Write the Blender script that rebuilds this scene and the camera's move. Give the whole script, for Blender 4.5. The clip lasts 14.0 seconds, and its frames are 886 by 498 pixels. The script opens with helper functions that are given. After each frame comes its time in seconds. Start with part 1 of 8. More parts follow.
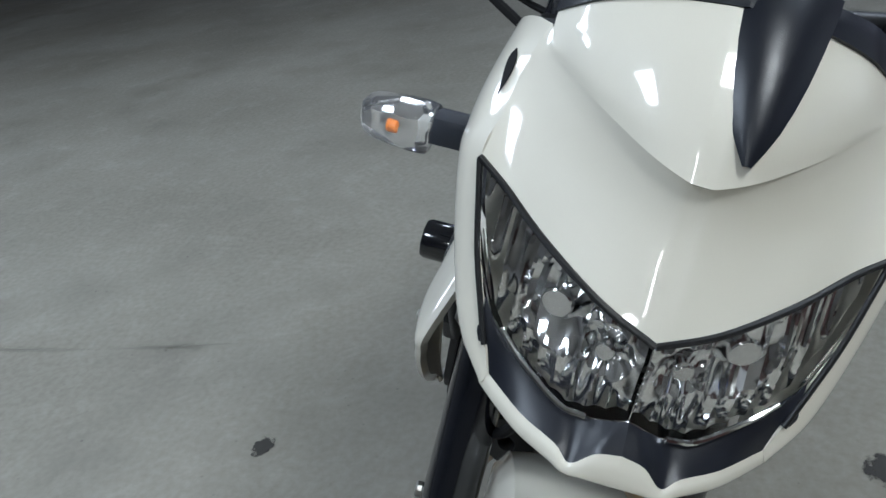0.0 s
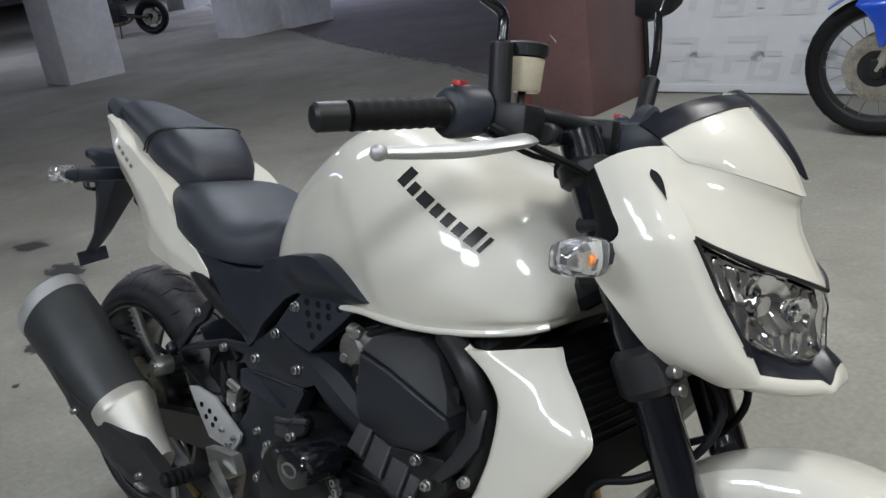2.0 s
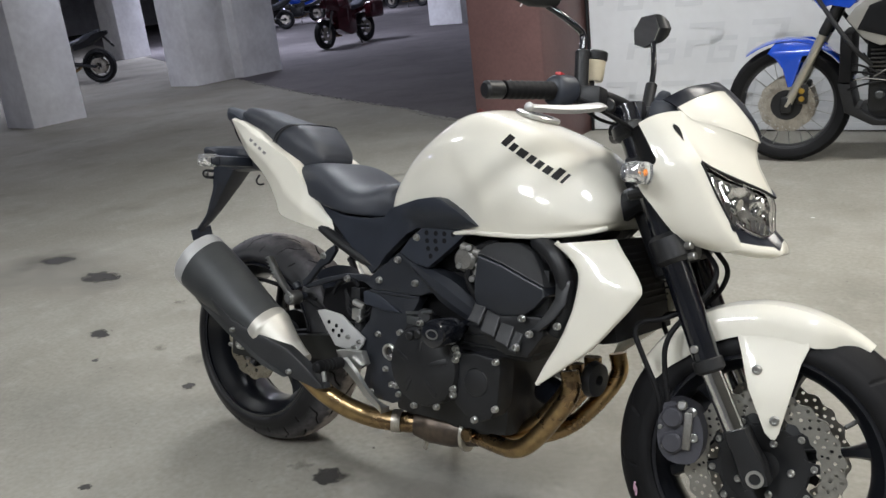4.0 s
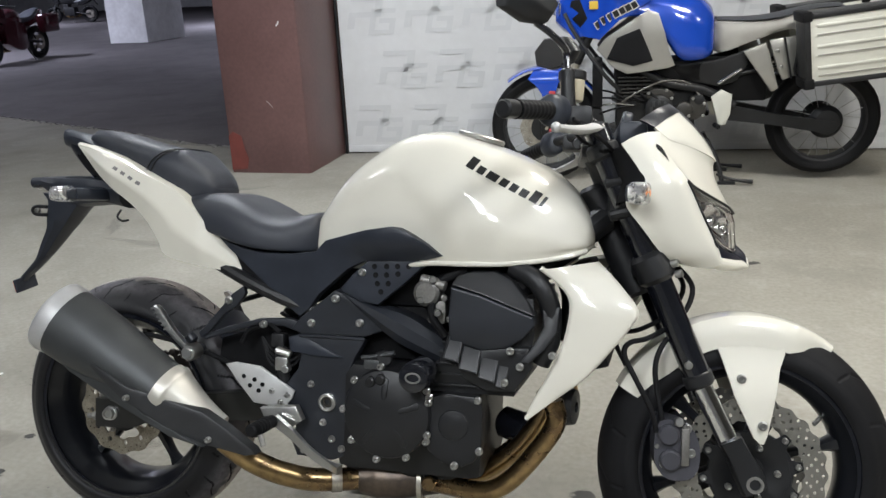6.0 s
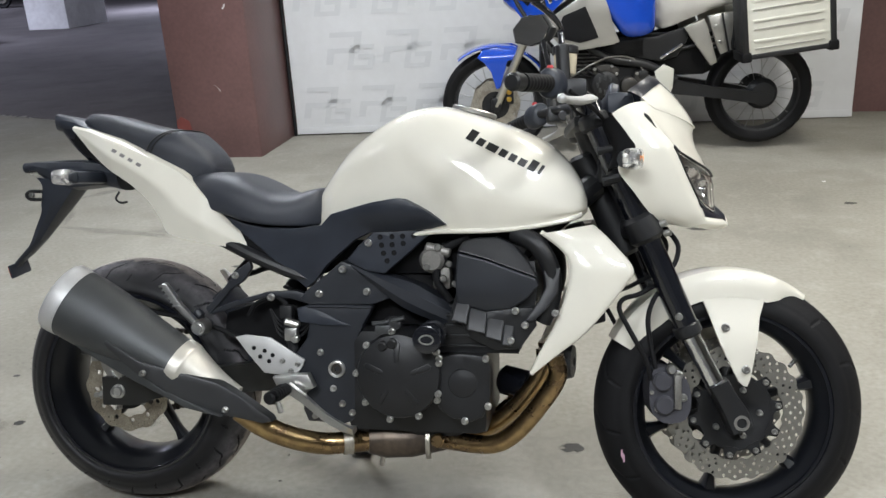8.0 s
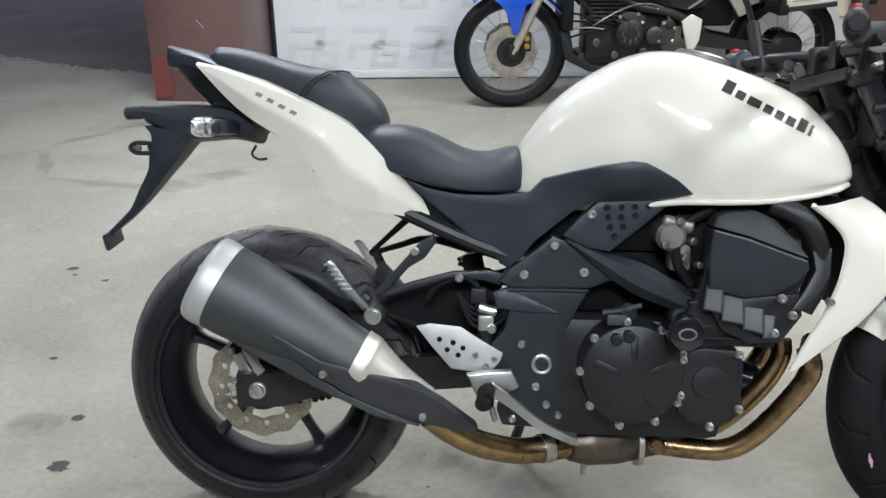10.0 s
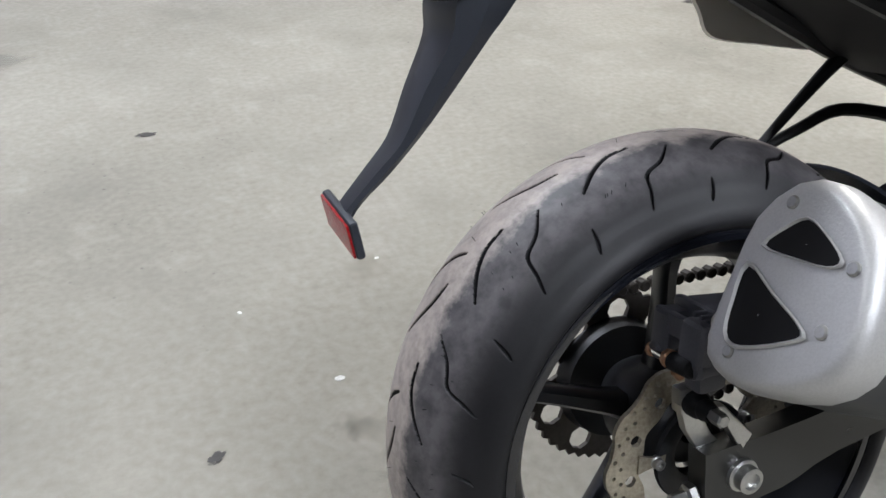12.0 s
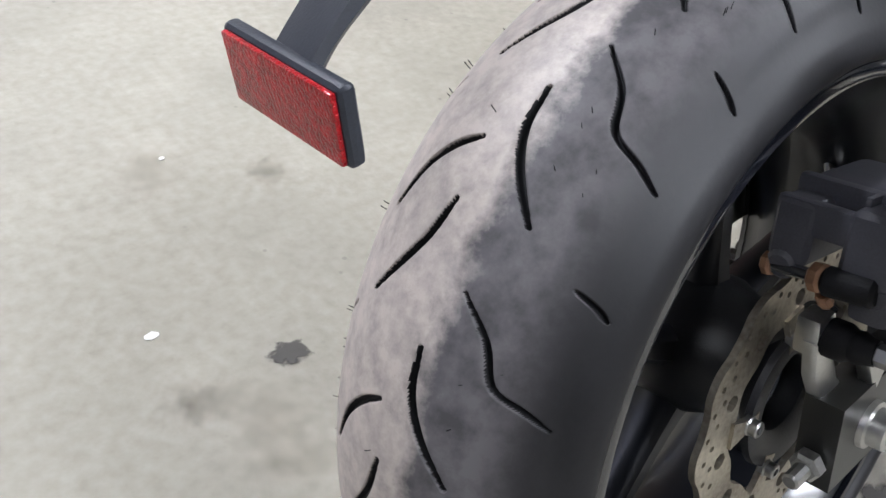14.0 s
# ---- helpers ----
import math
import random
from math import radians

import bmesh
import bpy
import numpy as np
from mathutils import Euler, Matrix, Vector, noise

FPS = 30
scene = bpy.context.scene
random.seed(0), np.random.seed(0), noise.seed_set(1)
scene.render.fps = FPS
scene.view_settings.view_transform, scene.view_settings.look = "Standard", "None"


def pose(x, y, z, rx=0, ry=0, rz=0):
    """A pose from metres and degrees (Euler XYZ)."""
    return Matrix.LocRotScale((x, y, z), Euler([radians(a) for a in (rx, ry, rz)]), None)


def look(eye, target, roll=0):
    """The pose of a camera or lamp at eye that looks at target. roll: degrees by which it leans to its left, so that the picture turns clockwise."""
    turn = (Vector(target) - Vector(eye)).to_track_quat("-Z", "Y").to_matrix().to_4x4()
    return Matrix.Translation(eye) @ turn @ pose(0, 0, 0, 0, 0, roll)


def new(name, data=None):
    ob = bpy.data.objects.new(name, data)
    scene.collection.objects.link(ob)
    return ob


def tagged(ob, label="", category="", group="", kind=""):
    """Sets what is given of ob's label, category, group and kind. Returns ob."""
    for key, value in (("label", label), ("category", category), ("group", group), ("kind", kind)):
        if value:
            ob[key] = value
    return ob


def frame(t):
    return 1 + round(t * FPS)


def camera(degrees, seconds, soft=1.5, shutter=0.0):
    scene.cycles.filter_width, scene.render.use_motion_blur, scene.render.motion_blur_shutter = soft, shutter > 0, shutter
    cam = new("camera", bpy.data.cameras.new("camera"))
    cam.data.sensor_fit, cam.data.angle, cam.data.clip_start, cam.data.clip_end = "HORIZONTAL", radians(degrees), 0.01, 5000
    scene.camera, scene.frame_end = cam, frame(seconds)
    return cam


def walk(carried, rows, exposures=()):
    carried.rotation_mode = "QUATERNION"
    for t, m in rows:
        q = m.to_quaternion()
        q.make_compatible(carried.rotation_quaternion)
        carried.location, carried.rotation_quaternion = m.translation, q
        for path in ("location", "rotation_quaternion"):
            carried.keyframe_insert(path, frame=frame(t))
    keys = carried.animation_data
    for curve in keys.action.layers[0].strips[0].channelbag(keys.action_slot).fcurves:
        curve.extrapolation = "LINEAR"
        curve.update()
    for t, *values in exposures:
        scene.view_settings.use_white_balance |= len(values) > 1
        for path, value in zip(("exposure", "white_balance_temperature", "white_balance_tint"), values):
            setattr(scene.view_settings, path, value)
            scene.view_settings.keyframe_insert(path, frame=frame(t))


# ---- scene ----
cam = camera(55.0, 14.0)
PATH = [
    (0, (1.899, 0.293, 1.130), (0.230, -0.326, 0.215), -7.7),
    (0.5, (1.907, 0.036, 1.191), (0.099, -0.025, 0.339), -7.6),
    (1, (1.892, -0.257, 1.212), (0.163, 0.343, 0.404), -6.0),
    (1.5, (1.771, -0.49, 1.221), (0.214, 0.519, 0.476), -7.9),
    (1.8, (1.715, -0.613, 1.233), (0.347, 0.659, 0.519), -7.6),
    (2, (1.705, -0.699, 1.245), (0.404, 0.641, 0.529), -7.8),
    (2.2, (1.705, -0.846, 1.247), (0.421, 0.517, 0.544), -7.2),
    (2.5, (1.742, -1.024, 1.277), (0.473, 0.364, 0.597), -6.5),
    (3, (1.886, -1.253, 1.281), (0.67, 0.19, 0.618), -6.2),
    (3.2, (1.932, -1.323, 1.284), (0.721, 0.127, 0.628), -6.6),
    (5.3, (1.53, -1.46, 1.28), (0.627, 0.219, 0.675), -5.3),
    (5.5, (1.449, -1.459, 1.306), (0.668, 0.268, 0.667), -4.6),
    (6, (1.28, -1.551, 1.299), (0.757, 0.275, 0.672), -2.9),
    (6.5, (1.171, -1.657, 1.307), (0.737, 0.189, 0.673), -2.8),
    (7, (1.163, -1.686, 1.312), (0.755, 0.153, 0.641), -2.6),
    (7.2, (1.186, -1.686, 1.312), (0.784, 0.155, 0.643), -2.8),
    (9.3, (0.856, -1.647, 1.288), (0.64, 0.203, 0.558), -1.5),
    (9.5, (0.768, -1.613, 1.267), (0.589, 0.234, 0.522), -0.8),
    (10, (0.49, -1.442, 1.259), (0.342, 0.388, 0.467), -0.5),
    (10.5, (0.183, -1.317, 1.234), (0.102, 0.515, 0.436), -0.5),
    (11, (-0.123, -1.15, 1.2), (-0.003, 0.631, 0.298), -1.2),
    (11.5, (-0.328, -0.786, 1.099), (-0.093, 0.923, 0.087), -2.8),
    (12, (-0.485, -0.451, 0.955), (0.148, 1.101, -0.136), 1.6),
    (12.5, (-0.534, -0.18, 0.802), (0.563, 1.015, -0.368), 7.6),
    (13, (-0.545, -0.127, 0.773), (0.672, 0.915, -0.423), 9.6),
    (13.5, (-0.532, -0.135, 0.772), (0.647, 0.887, -0.478), 10.8),
    (14, (-0.486, -0.096, 0.745), (0.614, 0.991, -0.524), 9.2),
]
EXPOSURES = [(0, -0.72, 5450, 6), (0.5, -0.68, 5400, 11), (1, -0.64, 5450, 11), (1.5, -0.58, 5650, 9), (2, -0.54, 5890, 9), (3, -0.12, 6200, 10), (5.5, -0.05, 6150, 9), (7, 0.02, 6150, 9), (9.5, 0.20, 5950, 9), (10.5, 0.28, 5850, 9), (11, 0.28, 5900, 9), (12, 0.25, 5950, 12), (13, 0.64, 6000, 12), (14, 0.70, 5950, 13)]
walk(cam, [(t, look(eye, target, roll)) for t, eye, target, roll in PATH], EXPOSURES)

# ---- light: fluorescent panels on a low garage ceiling, faint grey surroundings ----
world = bpy.data.worlds.new("world")
scene.world = world
world.use_nodes = True
world.node_tree.nodes["Background"].inputs[0].default_value = (0.75, 0.82, 1.0, 1)
world.node_tree.nodes["Background"].inputs[1].default_value = 0.05


# ---- materials ----
def material(name, color, rough=0.5, metal=0.0, color2=None, scale=12.0, fine=160.0, var=0.5, bump=0.0, coat=0.0,
             rough_var=0.15, spec=0.5, detail=5.0):
    m = bpy.data.materials.new(name)
    m.use_nodes = True
    nt = m.node_tree
    b = nt.nodes["Principled BSDF"]
    tc = nt.nodes.new("ShaderNodeTexCoord")
    n1 = nt.nodes.new("ShaderNodeTexNoise")
    n1.inputs["Scale"].default_value, n1.inputs["Detail"].default_value = scale, detail
    n2 = nt.nodes.new("ShaderNodeTexNoise")
    n2.inputs["Scale"].default_value, n2.inputs["Detail"].default_value = fine, 3.0
    for n in (n1, n2):
        nt.links.new(tc.outputs["Object"], n.inputs["Vector"])
    add = nt.nodes.new("ShaderNodeMath")
    add.operation = "MULTIPLY_ADD"
    add.inputs[1].default_value, add.inputs[2].default_value = 0.35, 0.0
    nt.links.new(n2.outputs["Fac"], add.inputs[0])
    mul = nt.nodes.new("ShaderNodeMath")
    mul.operation = "MULTIPLY_ADD"
    mul.inputs[1].default_value = 0.65
    nt.links.new(n1.outputs["Fac"], mul.inputs[0])
    nt.links.new(add.outputs[0], mul.inputs[2])
    ramp = nt.nodes.new("ShaderNodeMapRange")
    ramp.inputs["From Min"].default_value, ramp.inputs["From Max"].default_value = 0.35, 0.65
    nt.links.new(mul.outputs[0], ramp.inputs["Value"])
    mix = nt.nodes.new("ShaderNodeMix")
    mix.data_type = "RGBA"
    c2 = color2 or tuple(c * (1 - var) for c in color)
    mix.inputs["A"].default_value, mix.inputs["B"].default_value = (*c2, 1), (*color, 1)
    nt.links.new(ramp.outputs["Result"], mix.inputs["Factor"])
    nt.links.new(mix.outputs["Result"], b.inputs["Base Color"])
    rr = nt.nodes.new("ShaderNodeMapRange")
    rr.inputs["To Min"].default_value, rr.inputs["To Max"].default_value = max(0.02, rough - rough_var / 2), min(1, rough + rough_var / 2)
    nt.links.new(mul.outputs[0], rr.inputs["Value"])
    nt.links.new(rr.outputs["Result"], b.inputs["Roughness"])
    b.inputs["Metallic"].default_value = metal
    b.inputs["Specular IOR Level"].default_value = spec
    b.inputs["Coat Weight"].default_value, b.inputs["Coat Roughness"].default_value = coat, 0.04
    if bump:
        bp = nt.nodes.new("ShaderNodeBump")
        bp.inputs["Strength"].default_value, bp.inputs["Distance"].default_value = bump, 0.002
        nt.links.new(n2.outputs["Fac"], bp.inputs["Height"])
        nt.links.new(bp.outputs["Normal"], b.inputs["Normal"])
    return m


def emitter(name, color, strength):
    m = bpy.data.materials.new(name)
    m.use_nodes = True
    b = m.node_tree.nodes["Principled BSDF"]
    b.inputs["Base Color"].default_value = (*color, 1)
    b.inputs["Emission Color"].default_value = (*color, 1)
    b.inputs["Emission Strength"].default_value = strength
    return m


def clear(name, color=(1, 1, 1), rough=0.02):
    m = material(name, color, rough, 0, var=0.02, rough_var=0.01)
    b = m.node_tree.nodes["Principled BSDF"]
    b.inputs["Transmission Weight"].default_value, b.inputs["IOR"].default_value = 1.0, 1.2
    return m


PEARL = material("pearl_white_paint", (0.755, 0.728, 0.632), 0.42, 0.0, var=0.03, fine=900, coat=1.0, rough_var=0.06, spec=0.4)
BLACK_PLASTIC = material("grained_black_plastic", (0.028, 0.033, 0.045), 0.43, 0, var=0.35, fine=900, bump=0.08, spec=0.40)
FRAME_BLACK = material("frame_black", (0.022, 0.025, 0.032), 0.43, 0, var=0.35, fine=900, bump=0.08)
# the heat guard's charcoal; also the lit tone of the black engine shroud
SHROUD_GREY = material("shroud_grey", (0.028, 0.029, 0.031), 0.43, 0, var=0.35, fine=900, bump=0.08)
RIM_BLACK = material("rim_black_paint", (0.008, 0.009, 0.012), 0.32, 0, var=0.3, coat=0.2)
GLOSS_BLACK = material("gloss_black_paint", (0.008, 0.009, 0.013), 0.16, 0, var=0.3, coat=0.7)
ARM_BLACK = material("swingarm_paint", (0.020, 0.020, 0.018), 0.30, 0, var=0.2, fine=60, spec=0.6)
SATIN_BLACK = material("satin_black_casting", (0.014, 0.0145, 0.016), 0.44, 0.0, var=0.5, fine=600, bump=0.12, spec=0.45)
VINYL = material("black_vinyl", (0.032, 0.036, 0.047), 0.46, 0, var=0.3, fine=600, bump=0.35)
RUBBER = material("black_rubber", (0.009, 0.009, 0.010), 0.62, 0, var=0.4, fine=350, bump=0.2, spec=0.20)
ALU = material("satin_aluminium", (0.62, 0.62, 0.60), 0.36, 1.0, var=0.2, fine=300, bump=0.1)
CHROME = material("chrome", (0.78, 0.79, 0.80), 0.10, 1.0, var=0.1)
HEEL_ALU = material("brushed_plate_aluminium", (0.66, 0.66, 0.65), 0.46, 0.55, var=0.15, fine=400, bump=0.1)
CONE_ALU = material("satin_warm_aluminium", (0.60, 0.58, 0.52), 0.45, 0.6, var=0.12, fine=500, bump=0.1)
CAP_ALU = material("brushed_muffler_cap", (0.58, 0.58, 0.575), 0.48, 0.6, var=0.2, fine=500, bump=0.12)
GRAPHITE = material("graphite_muffler_skin", (0.082, 0.086, 0.088), 0.48, 0.6, var=0.25, fine=900, bump=0.15)
ENGINE_GREY = material("cast_engine_grey", (0.060, 0.057, 0.052), 0.42, 0.35, var=0.4, fine=300, bump=0.15)
BRONZE = material("heat_tinted_steel", (0.50, 0.36, 0.17), 0.28, 1.0, color2=(0.20, 0.13, 0.08), scale=9, fine=60)
STEEL = material("worn_disc_steel", (0.60, 0.57, 0.50), 0.42, 0.9, color2=(0.30, 0.27, 0.23), scale=18, fine=250)
DISC_FRONT = material("front_disc_steel", (0.40, 0.39, 0.35), 0.36, 0.85, var=0.15, fine=240, bump=0.05)
DISC_STEEL = material("used_disc_steel", (0.56, 0.52, 0.42), 0.42, 0.9, color2=(0.22, 0.19, 0.15), scale=18, fine=250)
BOLT = material("zinc_bolt", (0.52, 0.52, 0.50), 0.38, 1.0, var=0.3, fine=300)
CALIPER = material("caliper_casting", (0.062, 0.062, 0.074), 0.5, 0.1, var=0.4, fine=700, bump=0.12)
COLLECTOR = material("sooty_collector_steel", (0.17, 0.135, 0.105), 0.42, 0.85, color2=(0.09, 0.075, 0.065), scale=14, fine=90)
DULL_ALU = material("dull_cast_aluminium", (0.30, 0.29, 0.27), 0.5, 0.8, var=0.4, fine=200, bump=0.2)
RUST = material("browned_bolt", (0.36, 0.20, 0.12), 0.5, 0.7, var=0.5)
RED_LENS = material("red_reflector", (0.60, 0.004, 0.012), 0.30, 0, color2=(0.24, 0.002, 0.004), scale=220, fine=700, bump=1.0, coat=0.3, spec=0.3)
AMBER = material("amber_bulb", (0.85, 0.24, 0.02), 0.2, 0, var=0.3, coat=0.5)
RED_PLASTIC = material("red_switch", (0.62, 0.03, 0.03), 0.4)
RESERVOIR = material("yellowed_reservoir", (0.70, 0.62, 0.45), 0.35, 0, var=0.15, coat=0.3)
LENS = clear("clear_lens")
FLASHER = clear("flasher_lens", (0.97, 0.97, 0.98), 0.03)
FLASHER.node_tree.nodes["Principled BSDF"].inputs["Transmission Weight"].default_value = 0.93
SCREEN = material("dark_screen_plastic", (0.010, 0.012, 0.019), 0.32, 0, var=0.2, fine=800, bump=0.1)
CHAMPAGNE = material("champagne_tube", (0.62, 0.59, 0.50), 0.34, 0.8, var=0.2)
# steel colour darkened to carry the shade inside the rear wheel
DARK_STEEL = material("dark_steel", (0.10, 0.09, 0.08), 0.5, 0.8, var=0.5)
SMOKED = clear("grey_lens", (0.55, 0.57, 0.58))
MIRROR = material("mirror_glass", (0.85, 0.87, 0.88), 0.02, 1.0, var=0.02, rough_var=0.01)
REFLECTOR = material("fluted_reflector", (0.93, 0.94, 0.95), 0.10, 1.0, color2=(0.80, 0.81, 0.83), scale=38, fine=90, bump=0.05)
BLACK_MARK = material("black_decal", (0.012, 0.012, 0.012), 0.35, 0, var=0.2)
GREY_MARK = material("grey_decal", (0.22, 0.21, 0.20), 0.4, 0, var=0.2)
PINK_MARK = material("chalk_mark", (0.65, 0.40, 0.52), 0.8, 0, var=0.3)
BLUE_PAINT = material("blue_paint", (0.012, 0.07, 0.52), 0.2, 0.1, var=0.15, coat=1.0)
SILVER_PAINT = material("silver_paint", (0.42, 0.41, 0.375), 0.36, 0.55, var=0.1, fine=500, coat=0.3)
GREY_VINYL = material("grey_vinyl", (0.36, 0.35, 0.32), 0.55, 0, var=0.15, fine=400, bump=0.2)
YELLOW = material("yellow_sticker", (0.72, 0.50, 0.06), 0.45, 0, var=0.15)
GOLD = material("gold_anodised", (0.72, 0.47, 0.10), 0.32, 1.0, var=0.2)
PANNIER_ALU = material("pannier_aluminium", (0.72, 0.72, 0.65), 0.42, 0.3, var=0.08, fine=300)
DARK_RED = material("dark_red_paint", (0.055, 0.007, 0.013), 0.25, 0, coat=0.8)
FAR_BLACK = material("dull_black", (0.007, 0.007, 0.008), 0.65, spec=0.2)
WHITEWASH = material("whitewashed_plaster", (0.84, 0.84, 0.84), 0.8, 0, color2=(0.66, 0.65, 0.65), scale=2.2, fine=12, bump=0.15)
BROWN_PAINT = material("brown_gloss_paint", (0.150, 0.083, 0.078), 0.35, 0, color2=(0.108, 0.060, 0.057), scale=2.5, fine=40, bump=0.25)
RED_PAINT = material("old_red_paint", (0.20, 0.055, 0.046), 0.45, 0, var=0.3)
BOARD = material("white_banner", (0.68, 0.69, 0.70), 0.55, 0, color2=(0.62, 0.625, 0.63), scale=1.6, fine=14, bump=0.5)
BOARD_MARK = material("pale_grey_print", (0.605, 0.615, 0.625), 0.55, 0, var=0.05)
CEILING = material("grey_ceiling", (0.60, 0.60, 0.59), 0.9, 0, var=0.2, scale=1.5)
TUBE = emitter("lamp_diffuser", (1.0, 0.97, 0.92), 9.0)


def stain_material(name, color, strength, edge=0.35):
    """A soft-edged, blotchy stain on a unit disc."""
    m = material(name, color, 0.6, 0, var=0.25, scale=2.0, fine=14)
    nt = m.node_tree
    b = nt.nodes["Principled BSDF"]
    tc = nt.nodes["Texture Coordinate"]
    ln = nt.nodes.new("ShaderNodeVectorMath")
    ln.operation = "LENGTH"
    nt.links.new(tc.outputs["Object"], ln.inputs[0])
    info = nt.nodes.new("ShaderNodeObjectInfo")
    no = nt.nodes.new("ShaderNodeTexNoise")
    no.noise_dimensions = "4D"
    no.inputs["Scale"].default_value, no.inputs["Detail"].default_value = 1.9, 10.0
    mw = nt.nodes.new("ShaderNodeMath")
    mw.operation = "MULTIPLY"
    mw.inputs[1].default_value = 40.0
    nt.links.new(info.outputs["Random"], mw.inputs[0])
    nt.links.new(mw.outputs[0], no.inputs["W"])
    nt.links.new(tc.outputs["Object"], no.inputs["Vector"])
    s1 = nt.nodes.new("ShaderNodeMath")
    s1.operation = "MULTIPLY_ADD"
    s1.inputs[1].default_value = 1.75
    nt.links.new(no.outputs["Fac"], s1.inputs[0])
    neg = nt.nodes.new("ShaderNodeMath")
    neg.operation = "MULTIPLY"
    neg.inputs[1].default_value = -1.0
    nt.links.new(ln.outputs["Value"], neg.inputs[0])
    nt.links.new(neg.outputs[0], s1.inputs[2])
    r = nt.nodes.new("ShaderNodeMapRange")
    r.interpolation_type = "SMOOTHSTEP"
    r.inputs["From Min"].default_value, r.inputs["From Max"].default_value = 0.0, edge
    r.inputs["To Max"].default_value = strength
    nt.links.new(s1.outputs[0], r.inputs["Value"])
    nt.links.new(r.outputs["Result"], b.inputs["Alpha"])
    return m


WET = stain_material("oil_stain", (0.05, 0.047, 0.042), 0.85, 0.3)
DAMP = stain_material("damp_stain", (0.18, 0.158, 0.115), 0.40, 1.0)
FAINT = stain_material("faint_patch", (0.22, 0.21, 0.19), 0.16, 0.5)
FAINT_EDGE = stain_material("dried_edge", (0.20, 0.19, 0.17), 0.22, 0.5)
BROWNISH = stain_material("brown_stain", (0.20, 0.165, 0.105), 0.18, 0.9)
MORTAR = material("crumbled_mortar", (0.34, 0.33, 0.30), 0.85, 0, var=0.4, scale=30)
CHIP = material("white_chip", (0.85, 0.84, 0.80), 0.7)


def concrete(name, light, dark, grit, bump):
    m = material(name, light, 0.9, 0, spec=0.12, color2=dark, scale=1.3, fine=55, bump=bump, rough_var=0.25, detail=9.0)
    nt = m.node_tree
    b = nt.nodes["Principled BSDF"]
    old = b.inputs["Base Color"].links[0].from_socket
    tc = nt.nodes["Texture Coordinate"]
    voro = nt.nodes.new("ShaderNodeTexNoise")
    voro.inputs["Scale"].default_value, voro.inputs["Detail"].default_value = 2.6, 12.0
    nt.links.new(tc.outputs["Object"], voro.inputs["Vector"])
    r = nt.nodes.new("ShaderNodeMapRange")
    r.inputs["From Min"].default_value, r.inputs["From Max"].default_value = 0.46, 0.82
    nt.links.new(voro.outputs["Fac"], r.inputs["Value"])
    specks = nt.nodes.new("ShaderNodeTexVoronoi")
    specks.inputs["Scale"].default_value = 26.0
    nt.links.new(tc.outputs["Object"], specks.inputs["Vector"])
    rs = nt.nodes.new("ShaderNodeMapRange")
    rs.inputs["From Min"].default_value, rs.inputs["From Max"].default_value = 0.11, 0.06
    nt.links.new(specks.outputs["Distance"], rs.inputs["Value"])
    pick = nt.nodes.new("ShaderNodeMath")
    pick.operation = "MULTIPLY"
    nt.links.new(rs.outputs["Result"], pick.inputs[0])
    nt.links.new(r.outputs["Result"], pick.inputs[1])
    m1 = nt.nodes.new("ShaderNodeMix")
    m1.data_type = "RGBA"
    m1.inputs["B"].default_value = (*[c * 0.72 for c in dark], 1)
    half = nt.nodes.new("ShaderNodeMath")
    half.operation = "MULTIPLY"
    half.inputs[1].default_value = 0.8
    nt.links.new(r.outputs["Result"], half.inputs[0])
    nt.links.new(half.outputs[0], m1.inputs["Factor"])
    nt.links.new(old, m1.inputs["A"])
    m2 = nt.nodes.new("ShaderNodeMix")
    m2.data_type = "RGBA"
    m2.inputs["B"].default_value = (*grit, 1)
    nt.links.new(pick.outputs[0], m2.inputs["Factor"])
    scuff = nt.nodes.new("ShaderNodeTexNoise")
    scuff.inputs["Scale"].default_value, scuff.inputs["Detail"].default_value, scuff.inputs["Roughness"].default_value = 7.0, 11.0, 0.72
    nt.links.new(tc.outputs["Object"], scuff.inputs["Vector"])
    pale = nt.nodes.new("ShaderNodeMapRange")
    pale.inputs["From Min"].default_value, pale.inputs["From Max"].default_value = 0.53, 0.72
    pale.inputs["To Max"].default_value = 0.30
    nt.links.new(scuff.outputs["Fac"], pale.inputs["Value"])
    m3 = nt.nodes.new("ShaderNodeMix")
    m3.data_type = "RGBA"
    m3.inputs["B"].default_value = (*[c * 1.3 for c in light], 1)
    nt.links.new(pale.outputs["Result"], m3.inputs["Factor"])
    nt.links.new(m1.outputs["Result"], m3.inputs["A"])
    nt.links.new(m3.outputs["Result"], m2.inputs["A"])
    nt.links.new(m2.outputs["Result"], b.inputs["Base Color"])
    return m


FLOOR = concrete("worn_concrete", (0.345, 0.330, 0.288), (0.235, 0.221, 0.188), (0.10, 0.095, 0.085), 0.5)
FAR_FLOOR = concrete("dark_asphalt_floor", (0.160, 0.148, 0.150), (0.112, 0.103, 0.106), (0.06, 0.055, 0.05), 0.5)


